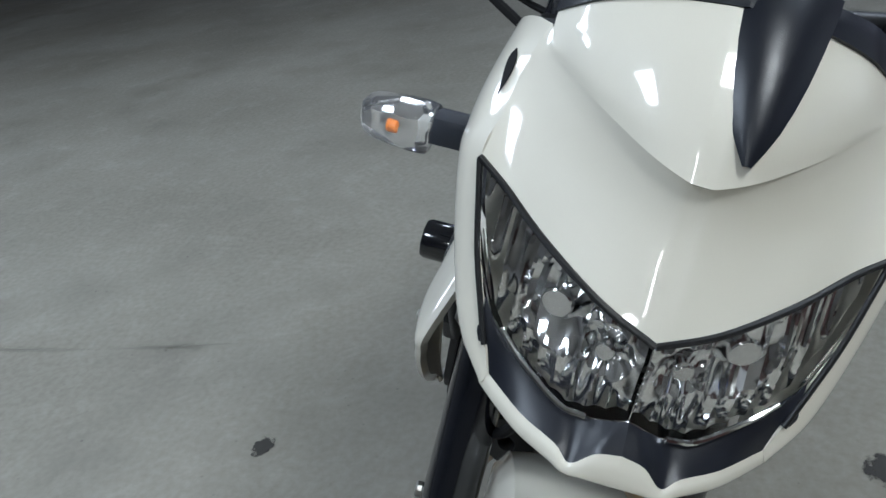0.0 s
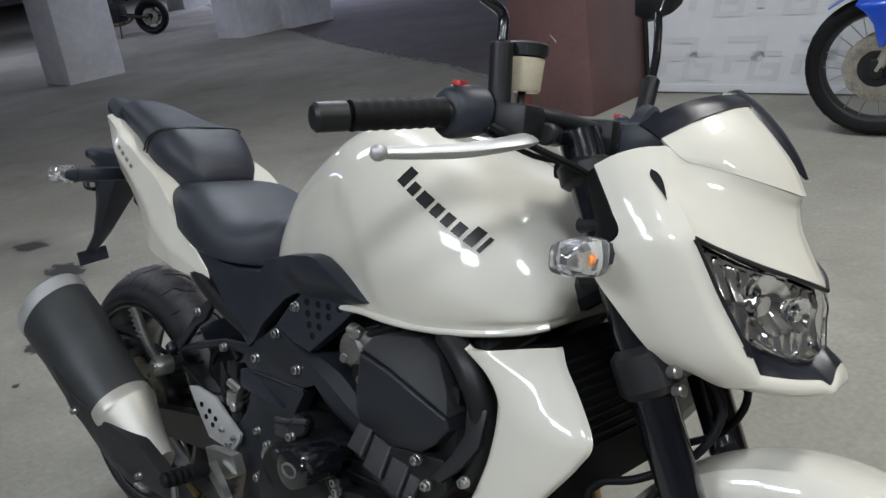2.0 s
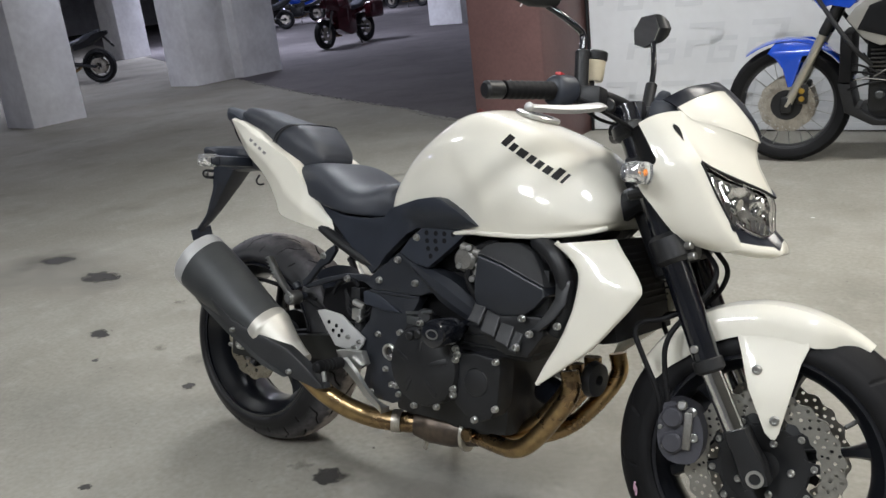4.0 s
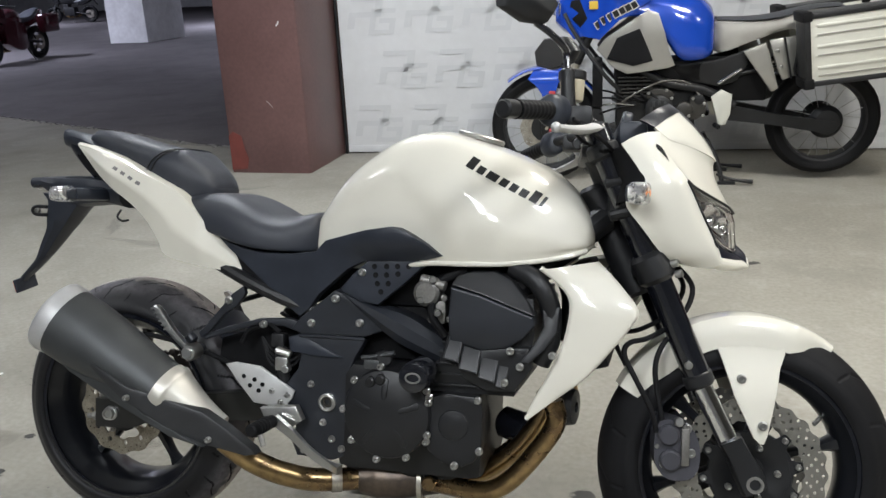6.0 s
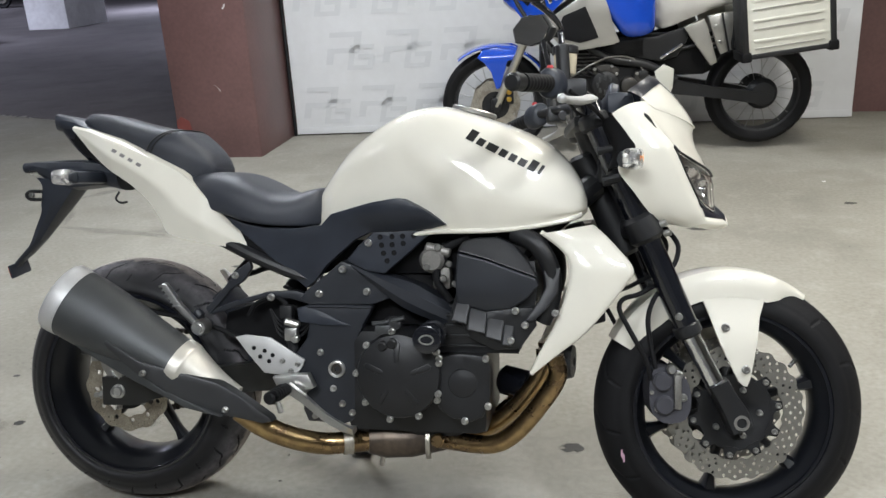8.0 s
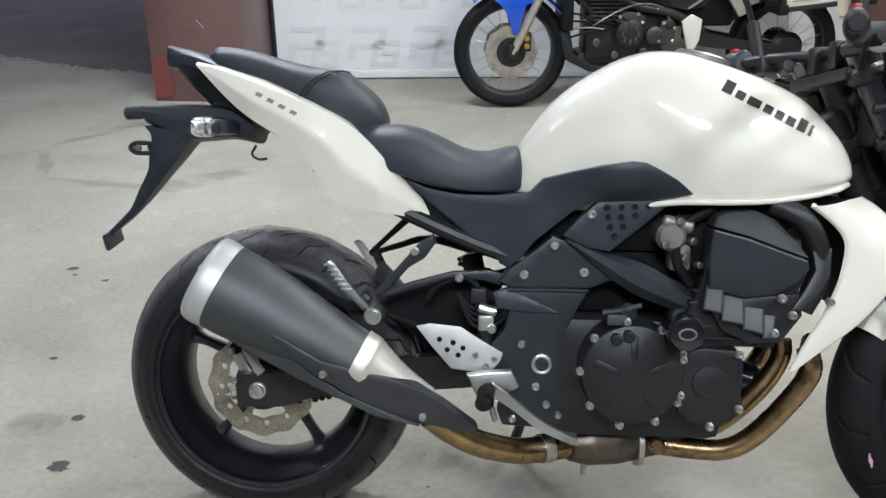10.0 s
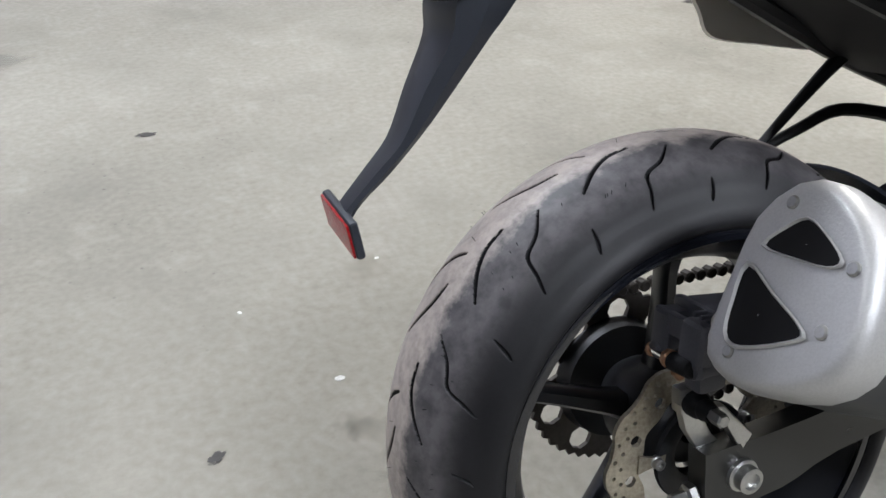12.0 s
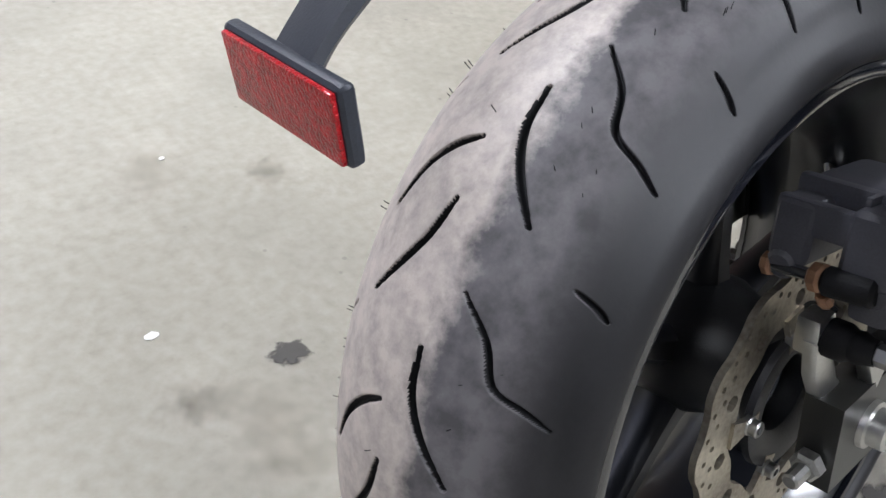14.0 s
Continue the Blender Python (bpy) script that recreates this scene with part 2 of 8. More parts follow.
def dusty_rubber():
    """Tyre rubber with a pale worn, dusty running band whose edge is ragged."""
    m = material("dusty_tyre", (0.014, 0.014, 0.016), 0.5, 0, var=0.35, scale=30, fine=260, bump=0.06, spec=0.36)
    nt = m.node_tree
    b = nt.nodes["Principled BSDF"]
    old = b.inputs["Base Color"].links[0].from_socket
    tc = nt.nodes["Texture Coordinate"]
    sep = nt.nodes.new("ShaderNodeSeparateXYZ")
    nt.links.new(tc.outputs["Object"], sep.inputs[0])
    no = nt.nodes.new("ShaderNodeTexNoise")
    no.inputs["Scale"].default_value, no.inputs["Detail"].default_value, no.inputs["Roughness"].default_value = 42.0, 12.0, 0.62
    nt.links.new(tc.outputs["Object"], no.inputs["Vector"])
    edge = nt.nodes.new("ShaderNodeMath")
    edge.operation = "MULTIPLY_ADD"
    edge.inputs[1].default_value = 0.046
    nt.links.new(no.outputs["Fac"], edge.inputs[0])
    nt.links.new(sep.outputs["Y"], edge.inputs[2])
    band = nt.nodes.new("ShaderNodeMapRange")
    band.inputs["From Min"].default_value, band.inputs["From Max"].default_value = -0.010, 0.004
    nt.links.new(edge.outputs[0], band.inputs["Value"])
    grain = nt.nodes.new("ShaderNodeMath")
    grain.operation = "MULTIPLY"
    nt.links.new(band.outputs["Result"], grain.inputs[0])
    g = nt.nodes.new("ShaderNodeMapRange")
    g.inputs["From Min"].default_value, g.inputs["From Max"].default_value = 0.25, 0.6
    g.inputs["To Min"].default_value, g.inputs["To Max"].default_value = 0.34, 0.94
    n3 = nt.nodes.new("ShaderNodeTexNoise")
    n3.inputs["Scale"].default_value, n3.inputs["Detail"].default_value, n3.inputs["Roughness"].default_value = 70.0, 12.0, 0.68
    nt.links.new(tc.outputs["Object"], n3.inputs["Vector"])
    nt.links.new(n3.outputs["Fac"], g.inputs["Value"])
    nt.links.new(g.outputs["Result"], grain.inputs[1])
    mix = nt.nodes.new("ShaderNodeMix")
    mix.data_type = "RGBA"
    mix.inputs["B"].default_value = (0.45, 0.395, 0.355, 1)
    tread = nt.nodes.new("ShaderNodeMapRange")
    tread.interpolation_type = "SMOOTHSTEP"
    tread.inputs["From Min"].default_value, tread.inputs["From Max"].default_value = -0.082, -0.055
    nt.links.new(sep.outputs["Y"], tread.inputs["Value"])
    # greyer tread: blotchy scuffs, with the lamps' sheen put into the base colour
    scuffed = nt.nodes.new("ShaderNodeMix")
    scuffed.data_type = "RGBA"
    scuffed.inputs["B"].default_value = (0.120, 0.113, 0.118, 1)
    nt.links.new(old, scuffed.inputs["A"])
    blotch = nt.nodes.new("ShaderNodeMapRange")
    blotch.inputs["From Min"].default_value, blotch.inputs["From Max"].default_value = 0.36, 0.60
    blotch.inputs["To Min"].default_value, blotch.inputs["To Max"].default_value = 0.40, 1.0
    nt.links.new(no.outputs["Fac"], blotch.inputs["Value"])
    worn = nt.nodes.new("ShaderNodeMath")
    worn.operation = "MULTIPLY"
    nt.links.new(tread.outputs["Result"], worn.inputs[0])
    nt.links.new(blotch.outputs["Result"], worn.inputs[1])
    nt.links.new(worn.outputs[0], scuffed.inputs["Factor"])
    nt.links.new(scuffed.outputs["Result"], mix.inputs["A"])
    nt.links.new(grain.outputs[0], mix.inputs["Factor"])
    nt.links.new(mix.outputs["Result"], b.inputs["Base Color"])
    return m


DUSTY = dusty_rubber()

# ---- mesh helpers ----
IDENT = Matrix.Identity(4)
MIRROR_Y = Matrix.Diagonal((1, -1, 1, 1))


def finish(bm, name, mat, angle=35.0):
    bmesh.ops.recalc_face_normals(bm, faces=bm.faces)
    me = bpy.data.meshes.new(name)
    bm.to_mesh(me)
    bm.free()
    me.materials.append(mat)
    me.shade_smooth()
    me.set_sharp_from_angle(angle=radians(angle))
    return me


def part(name, bm, mat, parent, label="", m=None, angle=35.0):
    if m is not None:
        bm.transform(m)
    ob = new(name, finish(bm, name, mat, angle))
    ob.parent = parent
    if label:
        tagged(ob, label)
    return ob


def thing(name, label, category, m=IDENT, group="", kind=""):
    ob = new(name)
    ob.empty_display_size = 0.1
    ob.matrix_basis = m
    return tagged(ob, label, category, group, kind)


def solid(name, bm, mat, label, category, m=IDENT, group="", kind="", angle=35.0):
    ob = new(name, finish(bm, name, mat, angle))
    ob.matrix_basis = m
    return tagged(ob, label, category, group, kind)


def both(*bms):
    """One bmesh out of several."""
    out = bmesh.new()
    for b in bms:
        tmp = bpy.data.meshes.new("tmp")
        b.to_mesh(tmp)
        b.free()
        out.from_mesh(tmp)
        bpy.data.meshes.remove(tmp)
    return out


def flipped(bm):
    """A copy mirrored to the other side of the centre plane."""
    out = bm.copy()
    out.transform(MIRROR_Y)
    bmesh.ops.reverse_faces(out, faces=out.faces)
    return out


def box(cx, cy, cz, sx, sy, sz, bevel=0.0, seg=2):
    bm = bmesh.new()
    bmesh.ops.create_cube(bm, size=1, matrix=Matrix.LocRotScale((cx, cy, cz), None, (sx, sy, sz)))
    if bevel:
        bmesh.ops.bevel(bm, geom=bm.edges[:], offset=bevel, segments=seg, affect="EDGES", profile=0.6)
    return bm


def cat(p, n):
    """A Catmull-Rom curve through the points p, n steps between two."""
    p = np.array(p, float)
    if len(p) < 3:
        t = np.linspace(0, 1, n + 1)[:, None]
        return p[0] * (1 - t) + p[-1] * t
    q = np.vstack([2 * p[0] - p[1], p, 2 * p[-1] - p[-2]])
    out = []
    for i in range(len(p) - 1):
        a, b, c, d = q[i:i + 4]
        for k in range(n):
            t = k / n
            out.append(0.5 * (2 * b + (c - a) * t + (2 * a - 5 * b + 4 * c - d) * t * t + (3 * b - a - 3 * c + d) * t ** 3))
    out.append(p[-1])
    return np.array(out)


def grid_mesh(g, closed=False, caps=False):
    """Quads over a grid of points; closed: the rows are rings."""
    bm = bmesh.new()
    rows = [[bm.verts.new(p) for p in row] for row in g]
    n = len(rows[0])
    for a, b in zip(rows, rows[1:]):
        for j in range(n if closed else n - 1):
            k = (j + 1) % n
            try:
                bm.faces.new((a[j], a[k], b[k], b[j]))
            except ValueError:
                pass
    if caps:
        bm.faces.new(rows[0])
        bm.faces.new(rows[-1][::-1])
    return bm


def closed_cat(ring, n):
    r = np.array(ring, float)
    k = len(r)
    out = cat(np.vstack([r[-2:], r, r[:3]]), n)
    return out[2 * n:(2 + k) * n]


def skin(sections, along=4, around=3):
    """A smooth closed body through rings of points."""
    rings = np.array([closed_cat(s, around) for s in sections])
    g = np.array([cat(rings[:, j], along) for j in range(rings.shape[1])]).transpose(1, 0, 2)
    return grid_mesh(g, True, True)


def patch(rows, nu=6, nv=6, thick=0.004):
    """A smooth shell over a net of control points, with thickness inwards."""
    rows = np.array([cat(r, nv) for r in rows])
    g = np.array([cat(rows[:, j], nu) for j in range(rows.shape[1])]).transpose(1, 0, 2)
    return thicken(grid_mesh(g), thick)


def thicken(bm, thick):
    bmesh.ops.recalc_face_normals(bm, faces=bm.faces)
    bm.normal_update()
    old = bm.verts[:]
    faces = bm.faces[:]
    rim = [e for e in bm.edges if e.is_boundary]
    copy = {v: bm.verts.new(v.co - v.normal * thick) for v in old}
    for f in faces:
        bm.faces.new([copy[v] for v in reversed(f.verts)])
    for e in rim:
        a, b = e.verts
        bm.faces.new((a, b, copy[b], copy[a]))
    return bm


def panel(outline, y, thick=0.01, cuts=3, smooth=0, bulge=0.0):
    """A plate cut to an outline in x and z; its outer face lies at y, a number or a function of x and z."""
    o = np.array(outline, float)
    if smooth:
        o = closed_cat(o, smooth)
    yf = y if callable(y) else (lambda a, b: y)
    bm = bmesh.new()
    vs = [bm.verts.new((a, 0, b)) for a, b in o]
    es = [bm.edges.new((vs[i], vs[(i + 1) % len(vs)])) for i in range(len(vs))]
    bmesh.ops.triangle_fill(bm, use_beauty=True, edges=es)
    for _ in range(cuts):
        long_ones = [e for e in bm.edges if e.calc_length() > 0.03]
        if not long_ones:
            break
        bmesh.ops.subdivide_edges(bm, edges=long_ones, cuts=1, use_grid_fill=True)
    bmesh.ops.triangulate(bm, faces=[f for f in bm.faces if len(f.verts) > 4])
    side = -1 if yf(*o.mean(0)) < 0 else 1
    faces = bm.faces[:]
    ring = [e for e in bm.edges if e.is_boundary]
    inner = {v: bm.verts.new((v.co.x, 0, v.co.z)) for v in bm.verts[:]}
    centre = o.mean(0)
    reach = np.abs(o - centre).max()
    for v, w in inner.items():
        yy = yf(v.co.x, v.co.z)
        if bulge:
            d = min(1.0, math.hypot(v.co.x - centre[0], v.co.z - centre[1]) / reach)
            yy += side * bulge * (1 - d * d)
        v.co.y, w.co.y = yy, yy - side * thick
    for f in faces:
        bm.faces.new([inner[v] for v in reversed(f.verts)])
    rim = []
    for e in ring:
        a, b = e.verts
        bm.faces.new((a, b, inner[b], inner[a]))
        rim.append(e)
    bmesh.ops.recalc_face_normals(bm, faces=bm.faces)
    if thick > 0.004:
        bmesh.ops.bevel(bm, geom=rim, offset=min(0.004, thick * 0.35), segments=2, affect="EDGES", profile=0.5, clamp_overlap=True)
    return bm


def tube(path, r, sides=12, steps=5, caps=True):
    """A bent tube; r: one radius or one for each point."""
    p = cat(path, steps)
    rr = np.interp(np.linspace(0, 1, len(p)), np.linspace(0, 1, len(path)), np.full(len(path), r) if np.isscalar(r) else r)
    up = np.array([0.1, 0.95, 0.3])
    rings = []
    for i in range(len(p)):
        d = p[min(i + 1, len(p) - 1)] - p[max(i - 1, 0)]
        d /= np.linalg.norm(d)
        u = np.cross(d, up)
        if np.linalg.norm(u) < 0.05:
            u = np.cross(d, (1, 0, 0))
        u /= np.linalg.norm(u)
        w = np.cross(d, u)
        a = np.linspace(0, 2 * np.pi, sides, endpoint=False)
        rings.append(p[i] + rr[i] * (np.cos(a)[:, None] * u + np.sin(a)[:, None] * w))
    return grid_mesh(rings, True, caps)


def lathe(profile, centre=(0, 0, 0), n=48, caps=False, closed=True):
    """Turns a profile of (y, radius) about the y axis through the centre."""
    c = np.array(centre, float)
    a = np.linspace(0, 2 * np.pi, n, endpoint=False)
    rings = [[c + (r * np.cos(t), y, r * np.sin(t)) for t in a] for y, r in profile]
    if closed:
        rings.append(rings[0])
    bm = grid_mesh(rings, True, caps)
    bmesh.ops.remove_doubles(bm, verts=bm.verts, dist=1e-5)
    return bm


def rod(a, b, r, sides=10, bevel=True):
    """A straight round bar with softened ends."""
    a, b = np.array(a, float), np.array(b, float)
    d = (b - a) / np.linalg.norm(b - a)
    if not bevel:
        return tube([a, b], r, sides, 1)
    e = min(r * 0.25, np.linalg.norm(b - a) * 0.2)
    g = [tube_ring(a, d, r - e, sides), tube_ring(a + d * e, d, r, sides), tube_ring(b - d * e, d, r, sides), tube_ring(b, d, r - e, sides)]
    return grid_mesh(g, True, True)


def tube_ring(p, d, r, sides):
    d = np.array(d, float)
    u = np.cross(d, (0.0, 0, 1) if abs(d[2]) < 0.9 else (1.0, 0, 0))
    u /= np.linalg.norm(u)
    w = np.cross(d, u)
    a = np.linspace(0, 2 * np.pi, sides, endpoint=False)
    return p + r * (np.cos(a)[:, None] * u + np.sin(a)[:, None] * w)


def bolt(x, y, z, r=0.007, side=-1, sunk=True):
    """A flanged socket-head bolt on the side of the machine."""
    s = side
    prof = [(y - s * 0.004, r * 1.18), (y, r * 1.18), (y + s * 0.001, r), (y + s * 0.006, r), (y + s * 0.007, r * 0.85)]
    prof += [(y + s * 0.007, r * 0.5), (y + s * 0.003, r * 0.45), (y + s * 0.003, 0.0001)]
    return lathe(prof, (x, 0, z), 12, closed=False)


def wave_disc(cx, y, cz, r0, r1, thick, waves, rows, n=144):
    """A drilled brake disc with a wavy rim."""
    bm = bmesh.new()

    def loop(pts):
        vs = [bm.verts.new(p) for p in pts]
        return [bm.edges.new((vs[i], vs[(i + 1) % len(vs)])) for i in range(len(vs))]

    es = []
    a = np.linspace(0, 2 * np.pi, n, endpoint=False)
    ro = r1 + 0.0028 * np.sign(np.cos(waves * a)) * np.abs(np.cos(waves * a)) ** 0.6
    es += loop([(cx + r * np.cos(t), y, cz + r * np.sin(t)) for r, t in zip(ro, a)])
    es += loop([(cx + (r0 + 0.002 * np.cos(waves * t)) * np.cos(t), y, cz + (r0 + 0.002 * np.cos(waves * t)) * np.sin(t)) for t in a])
    h = np.linspace(0, 2 * np.pi, 8, endpoint=False)
    for rad, count, hole, shift in rows:
        for k in range(count):
            t = (k + shift) * 2 * np.pi / count
            px, pz = cx + rad * np.cos(t), cz + rad * np.sin(t)
            es += loop([(px + hole * np.cos(q), y, pz + hole * np.sin(q)) for q in h])
    bmesh.ops.triangle_fill(bm, use_beauty=True, edges=es)
    return thicken(bm, thick)


def smoothstep(a, b, v):
    t = np.clip((v - a) / (b - a), 0, 1)
    return t * t * (3 - 2 * t)

# ---- the garage ----
solid("floor", box(-15, 14, -0.10, 64, 52, 0.20), FLOOR, "worn pale concrete garage floor with stains and pits", "floor", kind="structure")


def prism(outline, z0, z1, bevel=0.0):
    """An upright block over an outline in x and y."""
    bm = bmesh.new()
    lo = [bm.verts.new((x, y, z0)) for x, y in outline]
    hi = [bm.verts.new((x, y, z1)) for x, y in outline]
    bm.faces.new(lo[::-1])
    bm.faces.new(hi)
    n = len(lo)
    for i in range(n):
        bm.faces.new((lo[i], lo[(i + 1) % n], hi[(i + 1) % n], hi[i]))
    if bevel:
        bmesh.ops.bevel(bm, geom=[e for e in bm.edges if abs(e.verts[0].co.z - e.verts[1].co.z) > 0.1], offset=bevel, segments=2, affect="EDGES", profile=0.5)
    return bm


JOINT = [(-1.60, 4.30), (-2.05, 4.52), (-2.9, 4.80), (-3.6, 5.18), (-4.7, 5.62), (-6.1, 6.20), (-7.6, 6.90), (-9.3, 7.75), (-12.0, 9.1), (-46, 26.0)]
solid("floor_far", prism([*JOINT, (-46, 39.5), (-1.60, 39.5)], -0.05, 0.006), FAR_FLOOR, "darker asphalt floor of the far parking bays", "floor", kind="structure")
# crumbling mortar line along the joint
rng = random.Random(4)
crumb = bmesh.new()
line = cat([(x, y, 0) for x, y in JOINT[1:9]], 40)
for i, p in enumerate(line):
    if rng.random() < 0.75:
        s = rng.uniform(0.008, 0.03)
        q = Matrix.LocRotScale(Vector((p[0] + rng.uniform(-0.03, 0.03), p[1] - 0.02 + rng.uniform(-0.03, 0.03), 0.003)), Euler((0, 0, rng.uniform(0, 3))), (s * 2.2, s, 0.007))
        bmesh.ops.create_cube(crumb, size=1, matrix=q)
solid("floor_joint", crumb, MORTAR, "crumbling mortar along the floor joint", "floor joint", kind="structure")

solid("wall_north", box(5.4, 5.02, 1.6, 14.0, 0.3, 3.2), BROWN_PAINT, "brown painted wall behind the banner", "wall", kind="structure")
solid("wall_east", box(12.2, 14, 1.6, 0.3, 51, 3.2), WHITEWASH, "whitewashed side wall", "wall", kind="structure")
solid("wall_south", box(-15, -9.2, 1.6, 54.4, 0.3, 3.2), WHITEWASH, "whitewashed rear wall", "wall", kind="structure")
solid("wall_far", box(-15, 39.4, 1.6, 62, 0.3, 3.2), WHITEWASH, "pale far wall of the garage", "wall", kind="structure")
solid("wall_west", box(-45.6, 14, 1.6, 0.3, 51, 3.2), WHITEWASH, "pale far side wall of the garage", "wall", kind="structure")
solid("ceiling", box(-15, 14, 3.28, 64, 52, 0.16), CEILING, "grey concrete ceiling", "ceiling", kind="structure")


def pillar(name, x0, x1, y0, y1, mat, label):
    return solid(name, prism([(x0, y0), (x1, y0), (x1, y1), (x0, y1)], 0.0, 3.2, 0.02), mat, label, "pillar", kind="structure")


column = pillar("column_brown", -1.745, -1.145, 3.72, 4.40, BROWN_PAINT, "brown gloss painted column with scratches and a red patch")
part("paint_patch", panel([(-1.735, 0.02), (-1.62, 0.03), (-1.60, 0.10), (-1.625, 0.17), (-1.64, 0.26), (-1.70, 0.29), (-1.735, 0.26)], 3.716, 0.003, 1), RED_PAINT, column, "older red paint showing through")
for (x0, z0, x1, z1, r) in ((-1.29, 0.99, -1.272, 1.02, 0.005), (-1.42, 0.50, -1.38, 0.455, 0.0012)):
    part("scratch", tube([(x0, 3.719, z0), ((x0 + x1) / 2 + 0.004, 3.719, (z0 + z1) / 2), (x1, 3.719, z1)], r, 6, 3), WHITEWASH, column)
pillar("pillar_white_1", -8.98, -8.33, 3.80, 4.52, WHITEWASH, "square whitewashed pillar with scuffed edges")
pillar("pillar_white_2", -9.82, -9.14, 6.90, 7.66, WHITEWASH, "square whitewashed pillar standing on the floor joint")
pillar("pillar_white_3", -9.70, -8.93, 7.66, 8.50, WHITEWASH, "shallow whitewashed pier with dirty foot")
pillar("pillar_white_4", -11.45, -10.45, 15.9, 17.5, WHITEWASH, "whitewashed pillar far back in the garage")
pillar("pillar_white_5", -18.6, -17.8, 11.4, 12.2, WHITEWASH, "whitewashed pillar beyond the first row")
pillar("pillar_white_6", -5.2, -4.5, 19.5, 20.3, WHITEWASH, "whitewashed pillar far back in the garage")
# black rod that draws the thin dark line beside the banner
solid("pipe_black", rod((-1.132, 4.375, 0.0), (-1.132, 4.375, 3.2), 0.010), SATIN_BLACK, "thin black upright rod at the edge of the banner", "pipe", kind="structure")

# banner on a frame, from the column to the brown wall
BX0, BY0, BX1, BY1, BH = -1.118, 4.392, 2.87, 4.665, 2.3
ang = math.atan2(BY1 - BY0, BX1 - BX0)
blen = math.hypot(BX1 - BX0, BY1 - BY0)
BAN = Matrix.Translation((BX0, BY0, 0)) @ Matrix.Rotation(ang, 4, "Z")
banner = thing("banner_wall", "white press banner with a repeated pale grey block pattern", "banner", BAN)
sheet = bmesh.new()
nx, nz = 60, 30
rows = []
for j in range(nz + 1):
    row = []
    for i in range(nx + 1):
        x, z = blen * i / nx, 0.02 + (BH - 0.02) * j / nz
        row.append((x, 0.0010 * math.sin(x * 3.1) + 0.0008 * math.sin(x * 7.7 + z * 2) * math.cos(z * 1.3) + 0.0010 * noise.noise(Vector((x * 2, z * 2, 3))), z))
    rows.append(row)
part("sheet", thicken(grid_mesh(rows), -0.006), BOARD, banner)
part("hem", box(blen / 2, -0.012, 0.035, blen, 0.006, 0.05, 0.002), BOARD, banner)


def block_mark(x, z, s, kind):
    """A pale block sign: a slanted square ring, open on one side for the second kind."""
    sk = 0.22
    t = 0.20
    w, h = s, s * 0.95

    def P(a, b):
        return (x + a * w + b * h * sk, z + b * h)

    if kind == 0:
        o = [P(0, 0), P(0.22, 0), P(0.22, 0.34), P(1, 0.34), P(1, 1), P(0, 1), P(0, 0.84), P(0.78, 0.84), P(0.78, 0.50), P(0, 0.50)]
    else:
        o = [P(0, 0), P(1, 0), P(1, 0.62), P(0.36, 0.62), P(0.36, 0.44), P(0.78, 0.44), P(0.78, 0.18), P(0.22, 0.18), P(0.22, 0.82), P(0.94, 0.82), P(0.94, 1), P(0, 1)]
    return panel(o, -0.0092, 0.0006, 0)


for r in range(6):
    for c in range(20):
        x = 0.06 + (c // 2) * 0.42 + (c % 2) * 0.155 + (0.21 if r % 2 else 0)
        z = 0.13 + r * 0.39 - (0.045 if c % 2 else 0)
        if x + 0.30 < blen and z + 0.27 < BH:
            part("block_sign", block_mark(x, z, 0.19 if c % 2 else 0.24, c % 2), BOARD_MARK, banner)

# ceiling lamps; those beyond x = -3 are added cool fill far back
LAMPS = [(2.6, -1.3), (2.3, 1.6), (-0.7, 2.2), (5.2, 0.2), (0.2, -2.6), (-2.6, -0.4), (-8.5, -1.2), (-7.0, 5.4), (-13, 5.0), (-12.0, 12.0), (-18, 14), (-11, 22), (-22, 24), (-4, 13), (0.9, -3.0)]
WATTS = [54, 82, 88, 56, 42, 15, 22, 32, 100, 200, 380, 380, 380, 120, 50]
for k, (x, y) in enumerate(LAMPS):
    lamp = thing("ceiling_light", "white ceiling panel light with a frosted diffuser", "ceiling light", pose(x, y, 3.2), "ceiling lights")
    wide, deep = (0.60, 0.60) if k in (0, 1, 4, 14) else (1.18, 0.28)
    part("housing", box(0, 0, -0.03, wide + 0.06, deep + 0.06, 0.06, 0.008), PANNIER_ALU, lamp)
    part("diffuser", box(0, 0, -0.068, wide, deep, 0.016, 0.004), TUBE, lamp)
    ld = bpy.data.lights.new("panel_light", "AREA")
    ld.shape, ld.size, ld.size_y = "RECTANGLE", wide - 0.02, deep - 0.02
    ld.energy = WATTS[k]
    # lamp 6 is an added blue fill that tints the floor behind the bike
    ld.color = (0.48, 0.52, 1.0) if k == 6 else (0.82, 0.83, 1.0) if x < -3 else (1.0, 0.93, 0.82) if x > 1 and y > 0 else (0.975, 0.985, 1.0)
    lo = new("panel_light", ld)
    lo.matrix_basis = pose(x, y, 3.112)
    tagged(lo, "light of a ceiling panel", "light", kind="structure")


# floor marks
def stain(x, y, r, mat, seed, stretch=1.0, turn=0.0, z=0.0015, label="dark oil stain on the concrete"):
    bm = bmesh.new()
    bmesh.ops.create_circle(bm, cap_ends=True, segments=32, radius=1.0)
    m = pose(x, y, z, 0, 0, turn) @ Matrix.Diagonal((r * 1.35 * stretch, r * 1.35, 1, 1))
    return solid("floor_stain", bm, mat, label, "stain", m, "floor stains", "structure")


